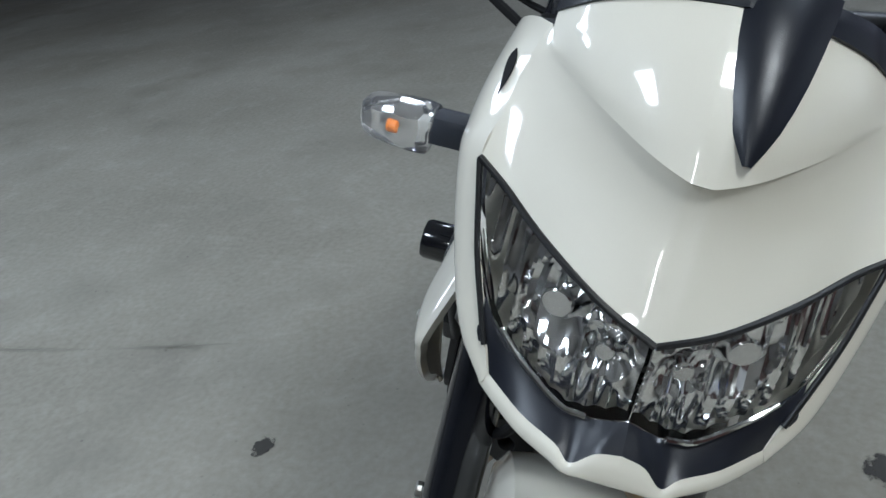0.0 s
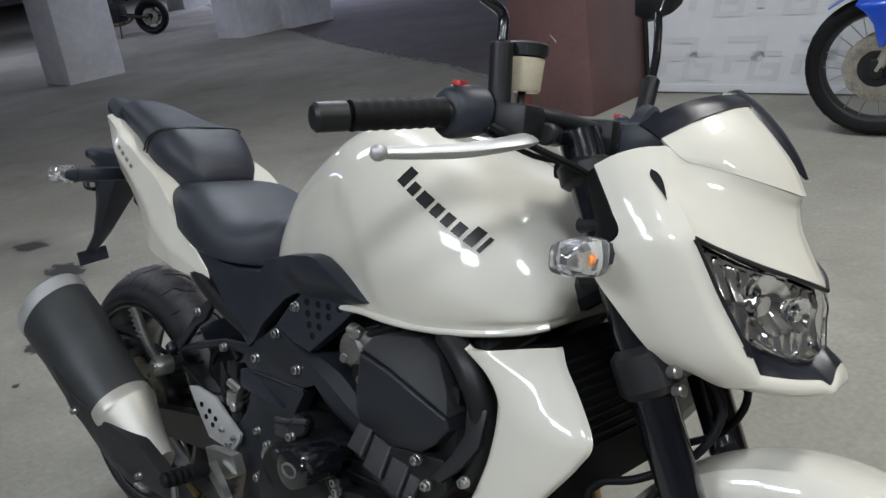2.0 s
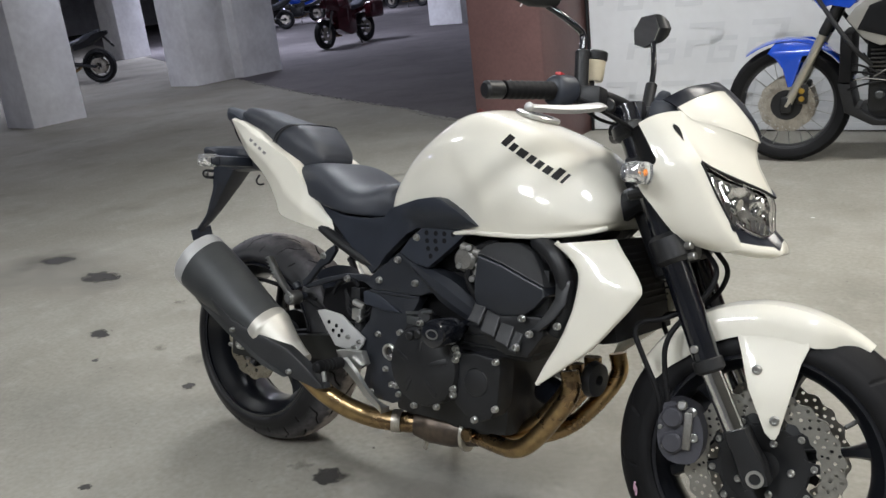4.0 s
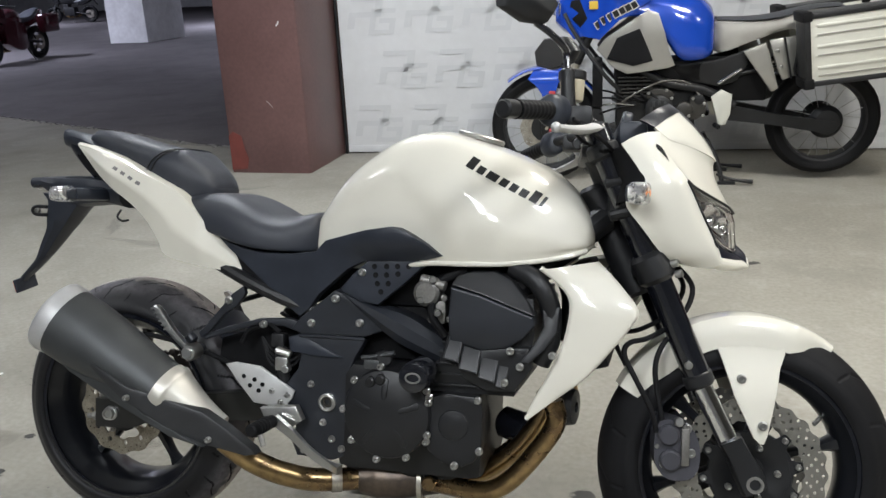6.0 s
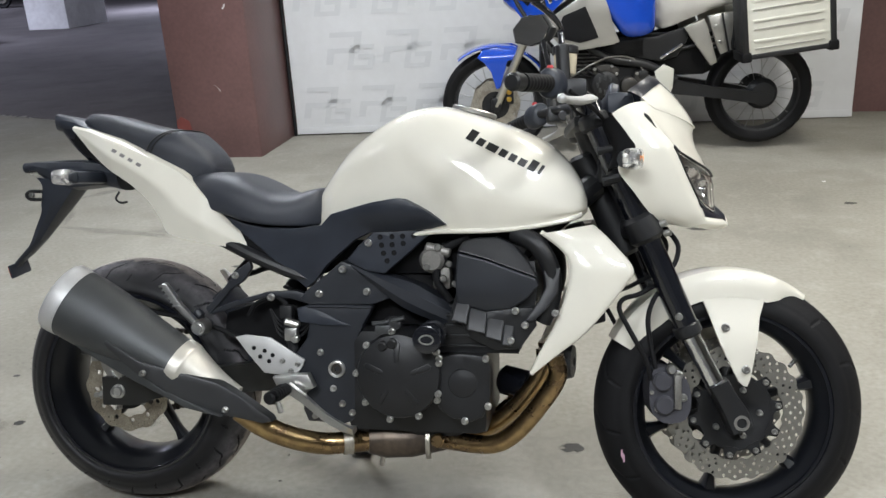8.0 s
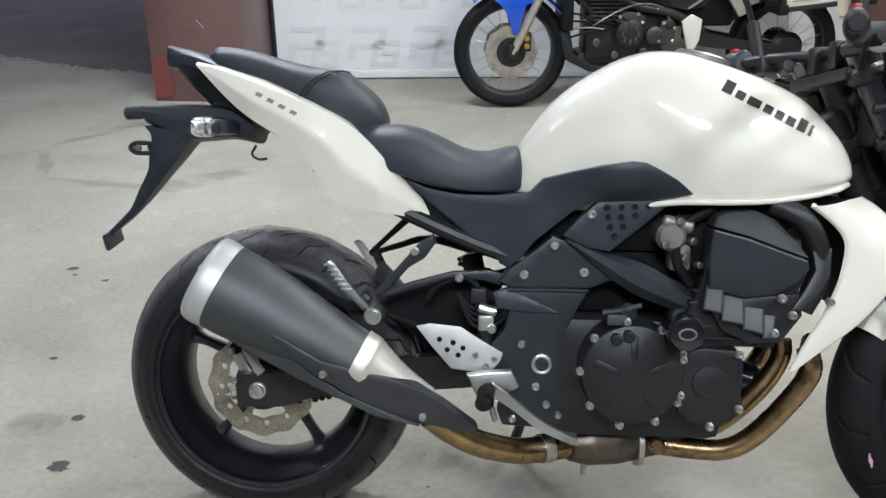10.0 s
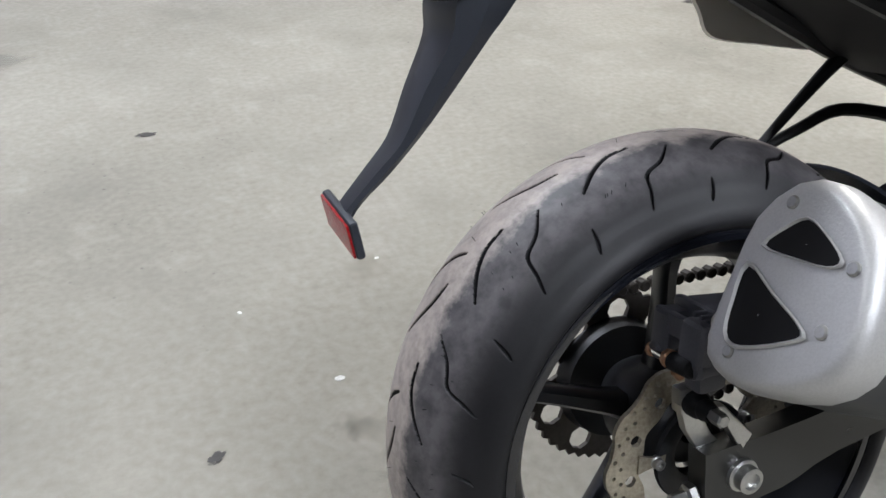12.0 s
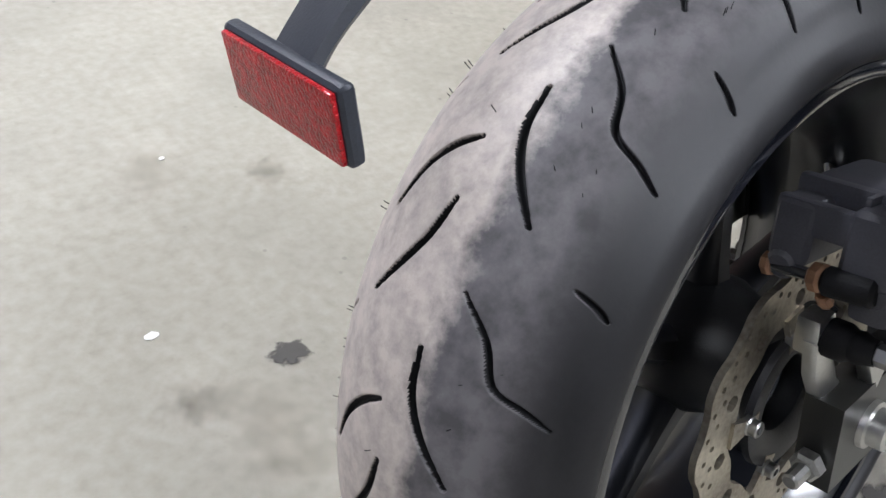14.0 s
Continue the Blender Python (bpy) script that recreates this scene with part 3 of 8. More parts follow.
def chip(x, y, r, turn):
    bm = bmesh.new()
    bmesh.ops.create_icosphere(bm, subdivisions=1, radius=r * 0.78, matrix=Matrix.Diagonal((1.3, 0.9, 0.18, 1)))
    return solid("paint_chip", bm, CHIP, "small white chip lying on the concrete", "chip", pose(x, y, 0.001, 0, 0, turn), "chips", "structure")


for i, (x, y, r, mat, st, tu) in enumerate([
        (0.38, 0.21, 0.055, DAMP, 1.3, 20), (1.08, 0.33, 0.022, WET, 1.2, 0), (-0.68, 0.28, 0.07, DAMP, 1.4, 15), (-0.597, 0.315, 0.014, WET, 1.1, 0),
        (-0.94, 0.285, 0.028, DAMP, 1.6, 0), (-0.454, 0.49, 0.009, WET, 1.6, 30), (-0.118, 0.49, 0.018, WET, 1.25, -30), (-0.246, 0.485, 0.03, DAMP, 1.2, 60),
        (-0.81, 0.60, 0.008, WET, 1.5, 0), (-0.89, 1.12, 0.010, WET, 1.4, 0), (-1.05, 1.21, 0.014, WET, 1.6, 10), (-1.02, 1.16, 0.008, WET, 1, 0),
        (-2.62, 0.79, 0.14, DAMP, 1.5, 20), (-2.58, 0.80, 0.055, WET, 1.7, 10), (-2.04, 0.72, 0.06, WET, 1.7, 0), (-1.34, 0.27, 0.04, WET, 1.3, 0), (-1.1, 0.1, 0.012, WET, 1.3, 0),
        (0.31, -0.06, 0.035, WET, 1.3, 10), (0.20, -0.06, 0.03, DAMP, 1.3, 10), (-0.30, -0.433, 0.013, WET, 1.6, 20), (0.33, -0.05, 0.05, DAMP, 1.2, 0),
        (0.72, -0.60, 0.02, WET, 1.3, 0), (1.6, 2.2, 0.02, WET, 2.2, 0), (2.35, 2.6, 0.018, WET, 1.5, 0), (2.9, 3.2, 0.03, WET, 1.4, 0), (0.60, 0.58, 0.03, WET, 1.2, 0),
        (-0.45, 1.65, 0.012, WET, 2.0, 0), (0.05, 0.82, 0.03, DAMP, 1.4, 40), (-0.55, 0.12, 0.02, WET, 1.2, 0), (-1.3, 0.65, 0.03, DAMP, 1.5, 0)]):
    stain(x, y, r, mat, i + 3, st, tu, 0.0015 + 0.0002 * (i % 5))
for i, (x, y, r) in enumerate([(-0.236, 0.597, 0.010), (2.32, 3.0, 0.014), (-1.02, 0.67, 0.012), (-0.36, 0.83, 0.006), (0.9, 2.6, 0.01), (-0.07, 0.92, 0.006)]):
    chip(x, y, r, i * 40)
stain(0.405, -1.02, 0.014, DAMP, 80, 13.0, -80, 0.0012, "dark rubber streak on the concrete")
stain(0.47, -1.45, 0.012, DAMP, 81, 16.0, -84, 0.0013, "faint rubber streak on the concrete")
for x, y, r, turn in ((-0.190, 0.400, 0.055, 40), (-0.212, 0.465, 0.024, 10), (-0.189, 0.350, 0.040, -20), (-0.10, 0.90, 0.045, 60)):
    stain(x, y, r, BROWNISH, 95, 1.5, turn, 0.0013, "faint brown stain on the concrete")
for x, y, r, stretch, turn in ((-1.30, 2.115, 0.040, 8.5, -11), (-1.04, 2.135, 0.075, 1.7, -8), (-0.84, 2.29, 0.065, 1.8, 22), (-1.79, 2.42, 0.040, 4.5, 118), (-1.80, 2.86, 0.040, 4.0, 50), (-1.52, 3.20, 0.050, 5.0, 32)):
    stain(x, y, r, FAINT_EDGE, 90, stretch, turn, 0.0012, "faint dried edge of a water mark on the concrete")
# broad, faintly darker patch of floor below the bike
stain(0.9, 0.1, 0.35, FAINT, 92, 1.7, 5, 0.0010, "faint darker patch on the floor under the motorcycle")
stain(-2.4, 0.7, 0.35, FAINT, 93, 1.6, 5, 0.0011, "faint dirt on the concrete")

# loose grit and crumbs on the concrete
rg = random.Random(77)
crumbs = []
for k in range(170):
    x, y, r = rg.uniform(-2.6, 2.8), rg.uniform(-2.4, 2.9), rg.uniform(0.0012, 0.0042)
    a0 = rg.uniform(0, 6.3)
    ring = [(x + r * rg.uniform(0.6, 1.3) * math.cos(a0 + a), y + r * rg.uniform(0.6, 1.3) * math.sin(a0 + a)) for a in np.linspace(0, 2 * np.pi, 6, endpoint=False)]
    crumbs.append(prism(ring, -0.001, 0.0006 + r * 0.5))
solid("floor_grit", both(*crumbs), DAMP, "scattered dark grit and crumbs on the concrete", "grit", kind="stuff")

# ---- the white naked motorcycle, leaning on its side stand ----
BIKE = Matrix.Translation((0, -0.01, 0.003)) @ Matrix.Rotation(math.atan(0.014), 4, "Z") @ Matrix.Rotation(radians(-15.5), 4, "X")
HEAD = Vector((1.543, 0, 0))
RAKE = Vector((-math.tan(radians(24.5)), 0, 1)).normalized()
STEER = Matrix.Translation(HEAD) @ Matrix.Rotation(radians(8.0), 4, RAKE) @ Matrix.Translation(-HEAD)
bike = thing("motorcycle", "pearl white naked sports motorcycle with black frame on its side stand", "motorcycle", BIKE)


def bp(name, bm, mat, label="", parent=None, steer=False, angle=35.0):
    return part(name, bm, mat, parent or bike, label, STEER if steer else None, angle)


# --- tyres: the tread grooves are pressed into the mesh ---
def tyre_mesh(cx, cz, radius, half, seat, grooves, period, th, n_across, name, base):
    wall = [(0.92, 0.0), (0.985, 0.09), (1.0, 0.20), (0.96, 0.33), (0.872, 0.461), (0.797, 0.58), (0.656, 0.739), (0.469, 0.875), (0.234, 0.970)]
    wall = [(y, max(seat + 0.06 * q * (seat > base), base + (radius - base) * q)) for y, q in wall]
    prof = cat([(-half * y, r) for y, r in wall] + [(0.0, radius)] + [(half * y, r) for y, r in wall[::-1]], 24)
    d = np.r_[0, np.cumsum(np.linalg.norm(np.diff(prof, axis=0), axis=1))]
    side = n_across // 14
    lip = (d[-1] - (d[-1] * 0.74)) / 2
    s = np.r_[np.linspace(0, lip, side, endpoint=False), np.linspace(lip, d[-1] - lip, n_across - 2 * side), np.linspace(d[-1] - lip, d[-1], side + 1)[1:]]
    Y, Rr = np.interp(s, d, prof[:, 0]), np.interp(s, d, prof[:, 1])
    th = np.asarray(th)
    n_round = len(th)
    depth = np.zeros((n_round, n_across))
    deg = np.degrees(th) % period
    for knots, width in grooves:
        pts = cat(knots, 5)
        for k, ((a0, y0), (a1, y1)) in enumerate(zip(pts, pts[1:])):
            u = abs(2 * (k + 0.5) / (len(pts) - 1) - 1)
            wide = width * (1 - 0.55 * u ** 3)
            for shift in (-period, 0, period):
                ax, bx = radians(a0 + shift) * radius, radians(a1 + shift) * radius
                px, py = np.radians(deg)[:, None] * radius, Y[None, :]
                vx, vy = bx - ax, y1 - y0
                t = np.clip(((px - ax) * vx + (py - y0) * vy) / (vx * vx + vy * vy), 0, 1)
                dist = np.hypot(px - ax - t * vx, py - y0 - t * vy)
                depth = np.maximum(depth, 0.0055 * (1 - smoothstep(wide * 0.30, wide * 1.2, dist)) * (np.abs(Y)[None, :] < half * 0.92))
    r = Rr[None, :] - depth
    co = np.stack([cx + r * np.cos(th)[:, None], np.broadcast_to(Y, r.shape), cz + r * np.sin(th)[:, None]], -1).reshape(-1, 3).tolist()
    i, j = np.meshgrid(np.arange(n_round), np.arange(n_across - 1), indexing="ij")
    k = (i + 1) % n_round
    faces = np.stack([i * n_across + j, i * n_across + j + 1, k * n_across + j + 1, k * n_across + j], -1).reshape(-1, 4).tolist()
    me = bpy.data.meshes.new(name)
    me.from_pydata(co, [], faces)
    me.shade_smooth()
    deep = (depth + np.roll(depth, -1, 0) > 0.0034)[:, :-1].ravel()
    me.polygons.foreach_set("material_index", deep.astype(np.int32))
    return me


PERIOD = 360 / 13
GROOVES = [([(22.7, -0.0014), (24.3, 0.0134), (27.2, 0.0288), (31.9, 0.0413)], 0.0027), ([(1.5, -0.006), (6.5, 0.003), (13.0, 0.028)], 0.0027),
           ([(15.8, -0.0195), (20.1, -0.0205), (24.2, -0.0295), (28.9, -0.0465)], 0.0027), ([(9.2, -0.0325), (12.7, -0.049), (16.8, -0.057), (18.3, -0.0705), (19.8, -0.080)], 0.0019),
           ([(4.8, -0.073), (5.5, -0.080), (6.5, -0.085)], 0.0016), ([(16.0, 0.050), (19.0, 0.068), (24.0, 0.080)], 0.0022)]


def add_tyre(me, parent, mat, label, at=(0, 0, 0)):
    me.materials.append(mat)
    me.materials.append(RUBBER)
    ob = new("tyre", me)
    ob.parent = parent
    ob.location = at
    tagged(ob, label)
    return ob


def rim(c, half, r, spokes, first, hub, name, deep=0.036, steer=False):
    prof = [(-half, r), (-half, r - 0.009), (-half * 0.86, r - 0.014), (-half * 0.7, r - deep * 0.67), (-half * 0.4, r - deep * 0.95), (0, r - deep), (half * 0.4, r - deep * 0.95),
            (half * 0.7, r - deep * 0.67), (half * 0.86, r - 0.014), (half, r - 0.009), (half, r), (half * 0.8, r - 0.003), (0, r - 0.012), (-half * 0.8, r - 0.003)]
    wheel = bp(name, lathe(prof, c, 96), RIM_BLACK, "gloss black cast wheel", None, steer)
    for e in (-half, half):
        bp("rim_lip", lathe([(e - 0.0035, r - 0.006), (e - 0.0025, r - 0.001), (e + 0.0025, r - 0.001), (e + 0.0035, r - 0.006), (e + 0.0025, r - 0.011), (e - 0.0025, r - 0.011)], c, 96), GLOSS_BLACK, "gloss black rim lip", wheel, steer)
    for k in range(spokes):
        a = radians(first + 360 / spokes * k)
        u = np.array([math.cos(a), 0, math.sin(a)])
        w = np.array([-math.sin(a), 0, math.cos(a)])
        secs = []
        for q, hw, hy in ((hub * 0.8, 0.017, 0.022), (hub * 1.3, 0.012, 0.018), ((hub + r) / 2, 0.0095, 0.014), (r - 0.06, 0.0105, 0.016), (r - 0.030, 0.018, 0.026)):
            p = np.array(c) + u * q
            secs.append([p + w * sx * hw + np.array([0, sy * hy, 0]) for sx, sy in ((-1, -0.55), (-0.55, -1), (0.55, -1), (1, -0.55), (1, 0.55), (0.55, 1), (-0.55, 1), (-1, 0.55))])
        bp("spoke", skin(secs, 3, 1), RIM_BLACK, "", wheel, steer)
    bp("hub", lathe([(-0.06, 0.012), (-0.06, hub * 0.62), (-0.045, hub * 0.8), (-0.02, hub), (0.02, hub), (0.045, hub * 0.8), (0.06, hub * 0.62), (0.06, 0.012)], c, 36), SATIN_BLACK, "", wheel, steer)
    va = radians(first + 18)
    q = np.array(c) + np.array([math.cos(va), 0, math.sin(va)]) * (r - 0.03)
    bp("valve", rod(q + (0, -0.005, 0), q + np.array([-math.cos(va) * 0.028, -0.022, -math.sin(va) * 0.028]), 0.0045), BOLT, "", wheel, steer)
    return wheel


RA, FA = (0.0, 0.0, 0.315), (1.436, 0.0, 0.296)
RW = (0.002, 0.030, 0.317)
rear_wheel = rim(RW, 0.088, 0.228, 5, 14, 0.055, "rear_wheel", 0.046)
add_tyre(tyre_mesh(0.0, 0.0, 0.308, 0.096, 0.226, GROOVES, PERIOD, np.r_[np.linspace(radians(48), radians(200), 1340, endpoint=False), np.linspace(radians(200), radians(408), 330, endpoint=False)], 420, "rear_tyre", 0.219), rear_wheel, DUSTY, "worn black radial tyre with a dusty running band", RW)
front_wheel = rim(FA, 0.052, 0.221, 6, 17, 0.05, "front_wheel", steer=True)
ft = add_tyre(tyre_mesh(*FA[::2], 0.298, 0.062, 0.219, [([(2, 0.012), (9, 0.035)], 0.003), ([(14, -0.012), (21, -0.035)], 0.003), ([(10, 0.04), (12, 0.054)], 0.003), ([(22, -0.04), (24, -0.054)], 0.003)], 24.0, np.linspace(0, 2 * np.pi, 600, endpoint=False), 80, "front_tyre", 0.219), front_wheel, RUBBER, "black front radial tyre")
ft.data.transform(STEER)
for k in range(3):
    a = radians(201 + 1.4 * k)
    q = np.array(FA) + np.array([math.cos(a), 0, math.sin(a)]) * 0.262
    bp("chalk_mark", box(q[0], -0.0615, q[2], 0.0035, 0.002, 0.016 - 0.004 * (k % 2), 0.0), PINK_MARK, "small pink chalk strokes on the sidewall", ft, True)
# moulding whiskers on the rear tread
rg = random.Random(8)
whisk = []
for k in range(44):
    a, y = radians(rg.uniform(95, 190)), rg.choice((0.075, 0.07, 0.06, -0.045, -0.06, 0.0))
    r = 0.308 - 0.097 + math.sqrt(0.097 ** 2 - y * y)
    p = np.array(RW) + np.array([r * math.cos(a), y, r * math.sin(a)])
    d = np.array([math.cos(a), y * 9, math.sin(a)])
    d /= np.linalg.norm(d)
    whisk.append(tube([p, p + d * rg.uniform(0.003, 0.005) + (0, 0, 0.001)], 0.0003, 4, 1))
bp("whiskers", both(*whisk), RUBBER, "thin rubber moulding whiskers", rear_wheel)["kind"] = "stuff"

# brakes
RDC = (-0.003, 0.026, 0.310)
rd = bp("brake_disc", wave_disc(RDC[0], -0.056, RDC[2], 0.074, 0.110, 0.005, 12, [(0.1035, 36, 0.0023, 0), (0.096, 36, 0.0023, 0.5), (0.085, 12, 0.0064, 0.2)]), DISC_STEEL, "worn drilled wave brake disc")
bp("disc_carrier", lathe([(-0.078, 0.03), (-0.084, 0.040), (-0.084, 0.055), (-0.079, 0.056), (-0.074, 0.045), (-0.06, 0.03)], RDC, 40), SATIN_BLACK, "", rd)
for k in range(5):
    a = radians(72 * k + 30)
    u, w = np.array([math.cos(a), 0, math.sin(a)]), np.array([-math.sin(a), 0, math.cos(a)])
    bp("carrier_arm", skin([[np.array(RDC) + u * q + w * e + np.array([0, yy, 0]) for e, yy in ((-h, -0.080), (h, -0.080), (h, -0.0846), (-h, -0.0846))] for q, h in ((0.046, 0.007), (0.058, 0.005), (0.077, 0.010))], 2, 1), DISC_STEEL, "", rd)
for k in range(5):
    a = radians(72 * k + 30)
    bp("bolt", bolt(RDC[0] + 0.056 * math.cos(a), -0.059, RDC[2] + 0.056 * math.sin(a), 0.006), BOLT, "", rd)
for side in (-1, 1):
    fd = bp("brake_disc", wave_disc(FA[0], side * 0.072, FA[2], 0.103, 0.147, 0.0045, 24, [(0.1405, 36, 0.0037, 0), (0.1300, 36, 0.0037, 0.5), (0.1195, 36, 0.0037, 0), (0.1105, 24, 0.0030, 0.5)], 192), DISC_FRONT, "drilled wave front brake disc", None, True)
    bp("disc_carrier", lathe([(side * 0.060, 0.03), (side * 0.071, 0.05), (side * 0.073, 0.082), (side * 0.069, 0.085), (side * 0.064, 0.07), (side * 0.05, 0.03)], FA, 40), SATIN_BLACK, "", fd, True)
    for k in range(10):
        a = radians(36 * k + 10)
        u, w = np.array([math.cos(a), 0, math.sin(a)]), np.array([-math.sin(a), 0, math.cos(a)])
        arm = [[np.array(FA) + u * q + w * e + np.array([0, side * yy, 0]) for e, yy in ((-h, 0.069), (h, 0.069), (h, 0.074), (-h, 0.074))] for q, h in ((0.076, 0.018), (0.088, 0.012), (0.103, 0.008))]
        bp("carrier_arm", skin(arm, 2, 1), SATIN_BLACK, "", fd, True)
    for k in range(10):
        a = radians(36 * k + 10)
        bp("rivet", bolt(FA[0] + 0.093 * math.cos(a), side * 0.073, FA[2] + 0.093 * math.sin(a), 0.0065, side), BOLT, "", fd, True)
    for k in range(5):
        a = radians(72 * k)
        bp("bolt", bolt(FA[0] + 0.052 * math.cos(a), side * 0.075, FA[2] + 0.052 * math.sin(a), 0.006, side), BOLT, "", fd, True)

# front fork and calipers
for side in (-1, 1):
    y = side * 0.104
    bp("fork_tube", tube([(1.118, y, 0.955), (1.115 + 0.455 * 0.02, y, 0.94), (1.327, y, 0.478)], 0.0270, 24, 6), GLOSS_BLACK, "gloss black upper fork tube", None, True)
    bp("fork_collar", rod((1.318, y, 0.497), (1.331, y, 0.468), 0.0300, 24), SATIN_BLACK, "", None, True)
    bp("fork_slider", rod((1.32, y, 0.49), (1.394, y, 0.345), 0.0205, 24), CHROME, "polished fork slider", None, True)
    bp("fork_foot", skin([[(x + a * ca, y + b, z + a * sa) for a, b in ((-w, -0.02), (-w * 0.6, -0.028), (w * 0.6, -0.028), (w, -0.02), (w, 0.02), (w * 0.6, 0.028), (-w * 0.6, 0.028), (-w, 0.02))]
                          for x, z, w in ((1.386, 0.368, 0.0225), (1.405, 0.335, 0.0225), (1.424, 0.30, 0.026), (1.436, 0.270, 0.024)) for ca, sa in ((0.91, 0.41),)], 4, 2), SATIN_BLACK, "black cast fork foot", None, True)
    bp("axle_nut", lathe([(y + side * 0.020, 0.017), (y + side * 0.031, 0.0165), (y + side * 0.031, 0.011), (y + side * 0.024, 0.009), (y + side * 0.024, 0.0001)], (1.432, 0, 0.286), 24, closed=False), ALU, "", None, True)
    bp("reflector_clip", rod((1.300, y + side * 0.026, 0.512), (1.300, y + side * 0.034, 0.512), 0.008), BOLT, "", None, True)
    cal = bp("brake_caliper", skin([[(1.278 + dx, y0, 0.342 + dz) for dx, dz in ((-0.028, 0.055), (0.03, 0.048), (0.052, 0.0), (0.04, -0.052), (-0.01, -0.058), (-0.036, -0.02))]
                                    for y0 in (side * 0.045, side * 0.062, side * 0.098, side * 0.118)], 3, 3), CALIPER, "black four-piston brake caliper", None, True)
    for bx, bz, r in ((1.268, 0.372, 0.021), (1.272, 0.322, 0.021)):
        bp("piston_housing", lathe([(side * 0.110, r), (side * 0.126, r), (side * 0.130, r * 0.8), (side * 0.130, 0.0005)], (bx, 0, bz), 24, closed=False), CALIPER, "", cal, True)
    bp("caliper_rib", box(1.300, side * 0.122, 0.350, 0.016, 0.012, 0.075, 0.004), DULL_ALU, "", cal, True)
    bp("pad_pin", rod((1.246, side * 0.070, 0.348), (1.246, side * 0.122, 0.348), 0.005), BOLT, "", cal, True)
    bp("hose_joint", rod((1.286, side * 0.116, 0.398), (1.286, side * 0.134, 0.400), 0.010, 8), BOLT, "", cal, True)
    for bx, bz in ((1.303, 0.385), (1.312, 0.338), (1.26, 0.315)):
        bp("bolt", bolt(bx, side * 0.117, bz, 0.009, side), BOLT, "", cal, True)
    bp("hose", tube([(1.245, side * 0.115, 0.375), (1.232, side * 0.12, 0.42), (1.20, side * 0.118, 0.48), (1.178, side * 0.115, 0.525), (1.188, side * 0.105, 0.548), (1.23, side * 0.09, 0.56), (1.29, side * 0.075, 0.60), (1.315, side * 0.06, 0.66), (1.28, side * 0.05, 0.71)], 0.0055, 10, 5), RUBBER, "brake hose", cal, True)
    if side < 0:
        bp("hose", tube([(1.258, -0.112, 0.385), (1.243, -0.112, 0.46), (1.240, -0.11, 0.51), (1.256, -0.10, 0.55), (1.29, -0.085, 0.585)], 0.0055, 10, 5), RUBBER, "", cal, True)
bp("lower_yoke", both(box(1.225, 0, 0.70, 0.062, 0.20, 0.045, 0.012), *[rod((1.243, s * 0.104, 0.672), (1.216, s * 0.104, 0.728), 0.038, 20) for s in (-1, 1)]), SATIN_BLACK, "black cast fork yoke", None, True)
for z, x in ((0.708, 1.262), (0.688, 1.271)):
    bp("bolt", rod((x, -0.118, z), (x + 0.014, -0.124, z + 0.004), 0.008), BOLT, "", None, True)
bp("upper_yoke", both(box(1.118, 0, 0.93, 0.075, 0.22, 0.026, 0.01), *[rod((1.131, s * 0.104, 0.914), (1.118, s * 0.104, 0.946), 0.034, 20) for s in (-1, 1)]), SATIN_BLACK, "", None, True)
bp("steering_stem", rod((1.235, 0, 0.68), (1.115, 0, 0.94), 0.03, 20), SATIN_BLACK, "", None, True)


# front mudguard: a curved shell over the wheel with a flap to each fork leg
def fender():
    rows = []
    for a in np.linspace(56, 149, 22):
        t = radians(a)
        grow = 0.302 + 0.012 * math.sin(radians((a - 56) / 93 * 180))
        tip = smoothstep(56, 76, a) * (1 - 0.35 * smoothstep(128, 149, a))
        w = 0.022 + 0.046 * tip
        drop = 0.010 + 0.046 * tip
        row = []
        for u in np.linspace(-1, 1, 15):
            yy = w * math.copysign(min(1, abs(u) * 1.35) ** 0.9, u)
            dr = 0.010 * (yy / w) ** 2 + drop * max(0, (abs(u) - 0.62) / 0.38)
            r = grow + 0.006 - dr
            row.append((FA[0] + r * math.cos(t), yy, FA[2] + r * math.sin(t)))
        rows.append(row)
    return thicken(grid_mesh(rows), 0.0035)


mudguard = bp("front_mudguard", fender(), PEARL, "pearl white front mudguard", None, True)
def flare(z):
    """How far out the flap stands at a height."""
    return 0.0645 + 0.0295 * smoothstep(0.574, 0.425, z)


FLAP = [(1.360, 0.560), (1.50, 0.572), (1.498, 0.535), (1.487, 0.505), (1.478, 0.455), (1.462, 0.372), (1.456, 0.357), (1.448, 0.357), (1.436, 0.368), (1.415, 0.412), (1.397, 0.450), (1.378, 0.510)]
for side in (-1, 1):
    bp("mudguard_flap", panel(FLAP, lambda x, z, s=side: s * flare(z), 0.006, 5), PEARL, "", mudguard, True)
    for x, z in ((1.411, 0.484), (1.452, 0.394)):
        bp("bolt", bolt(x, side * (flare(z) + 0.003), z, 0.008, side), BOLT, "", mudguard, True)

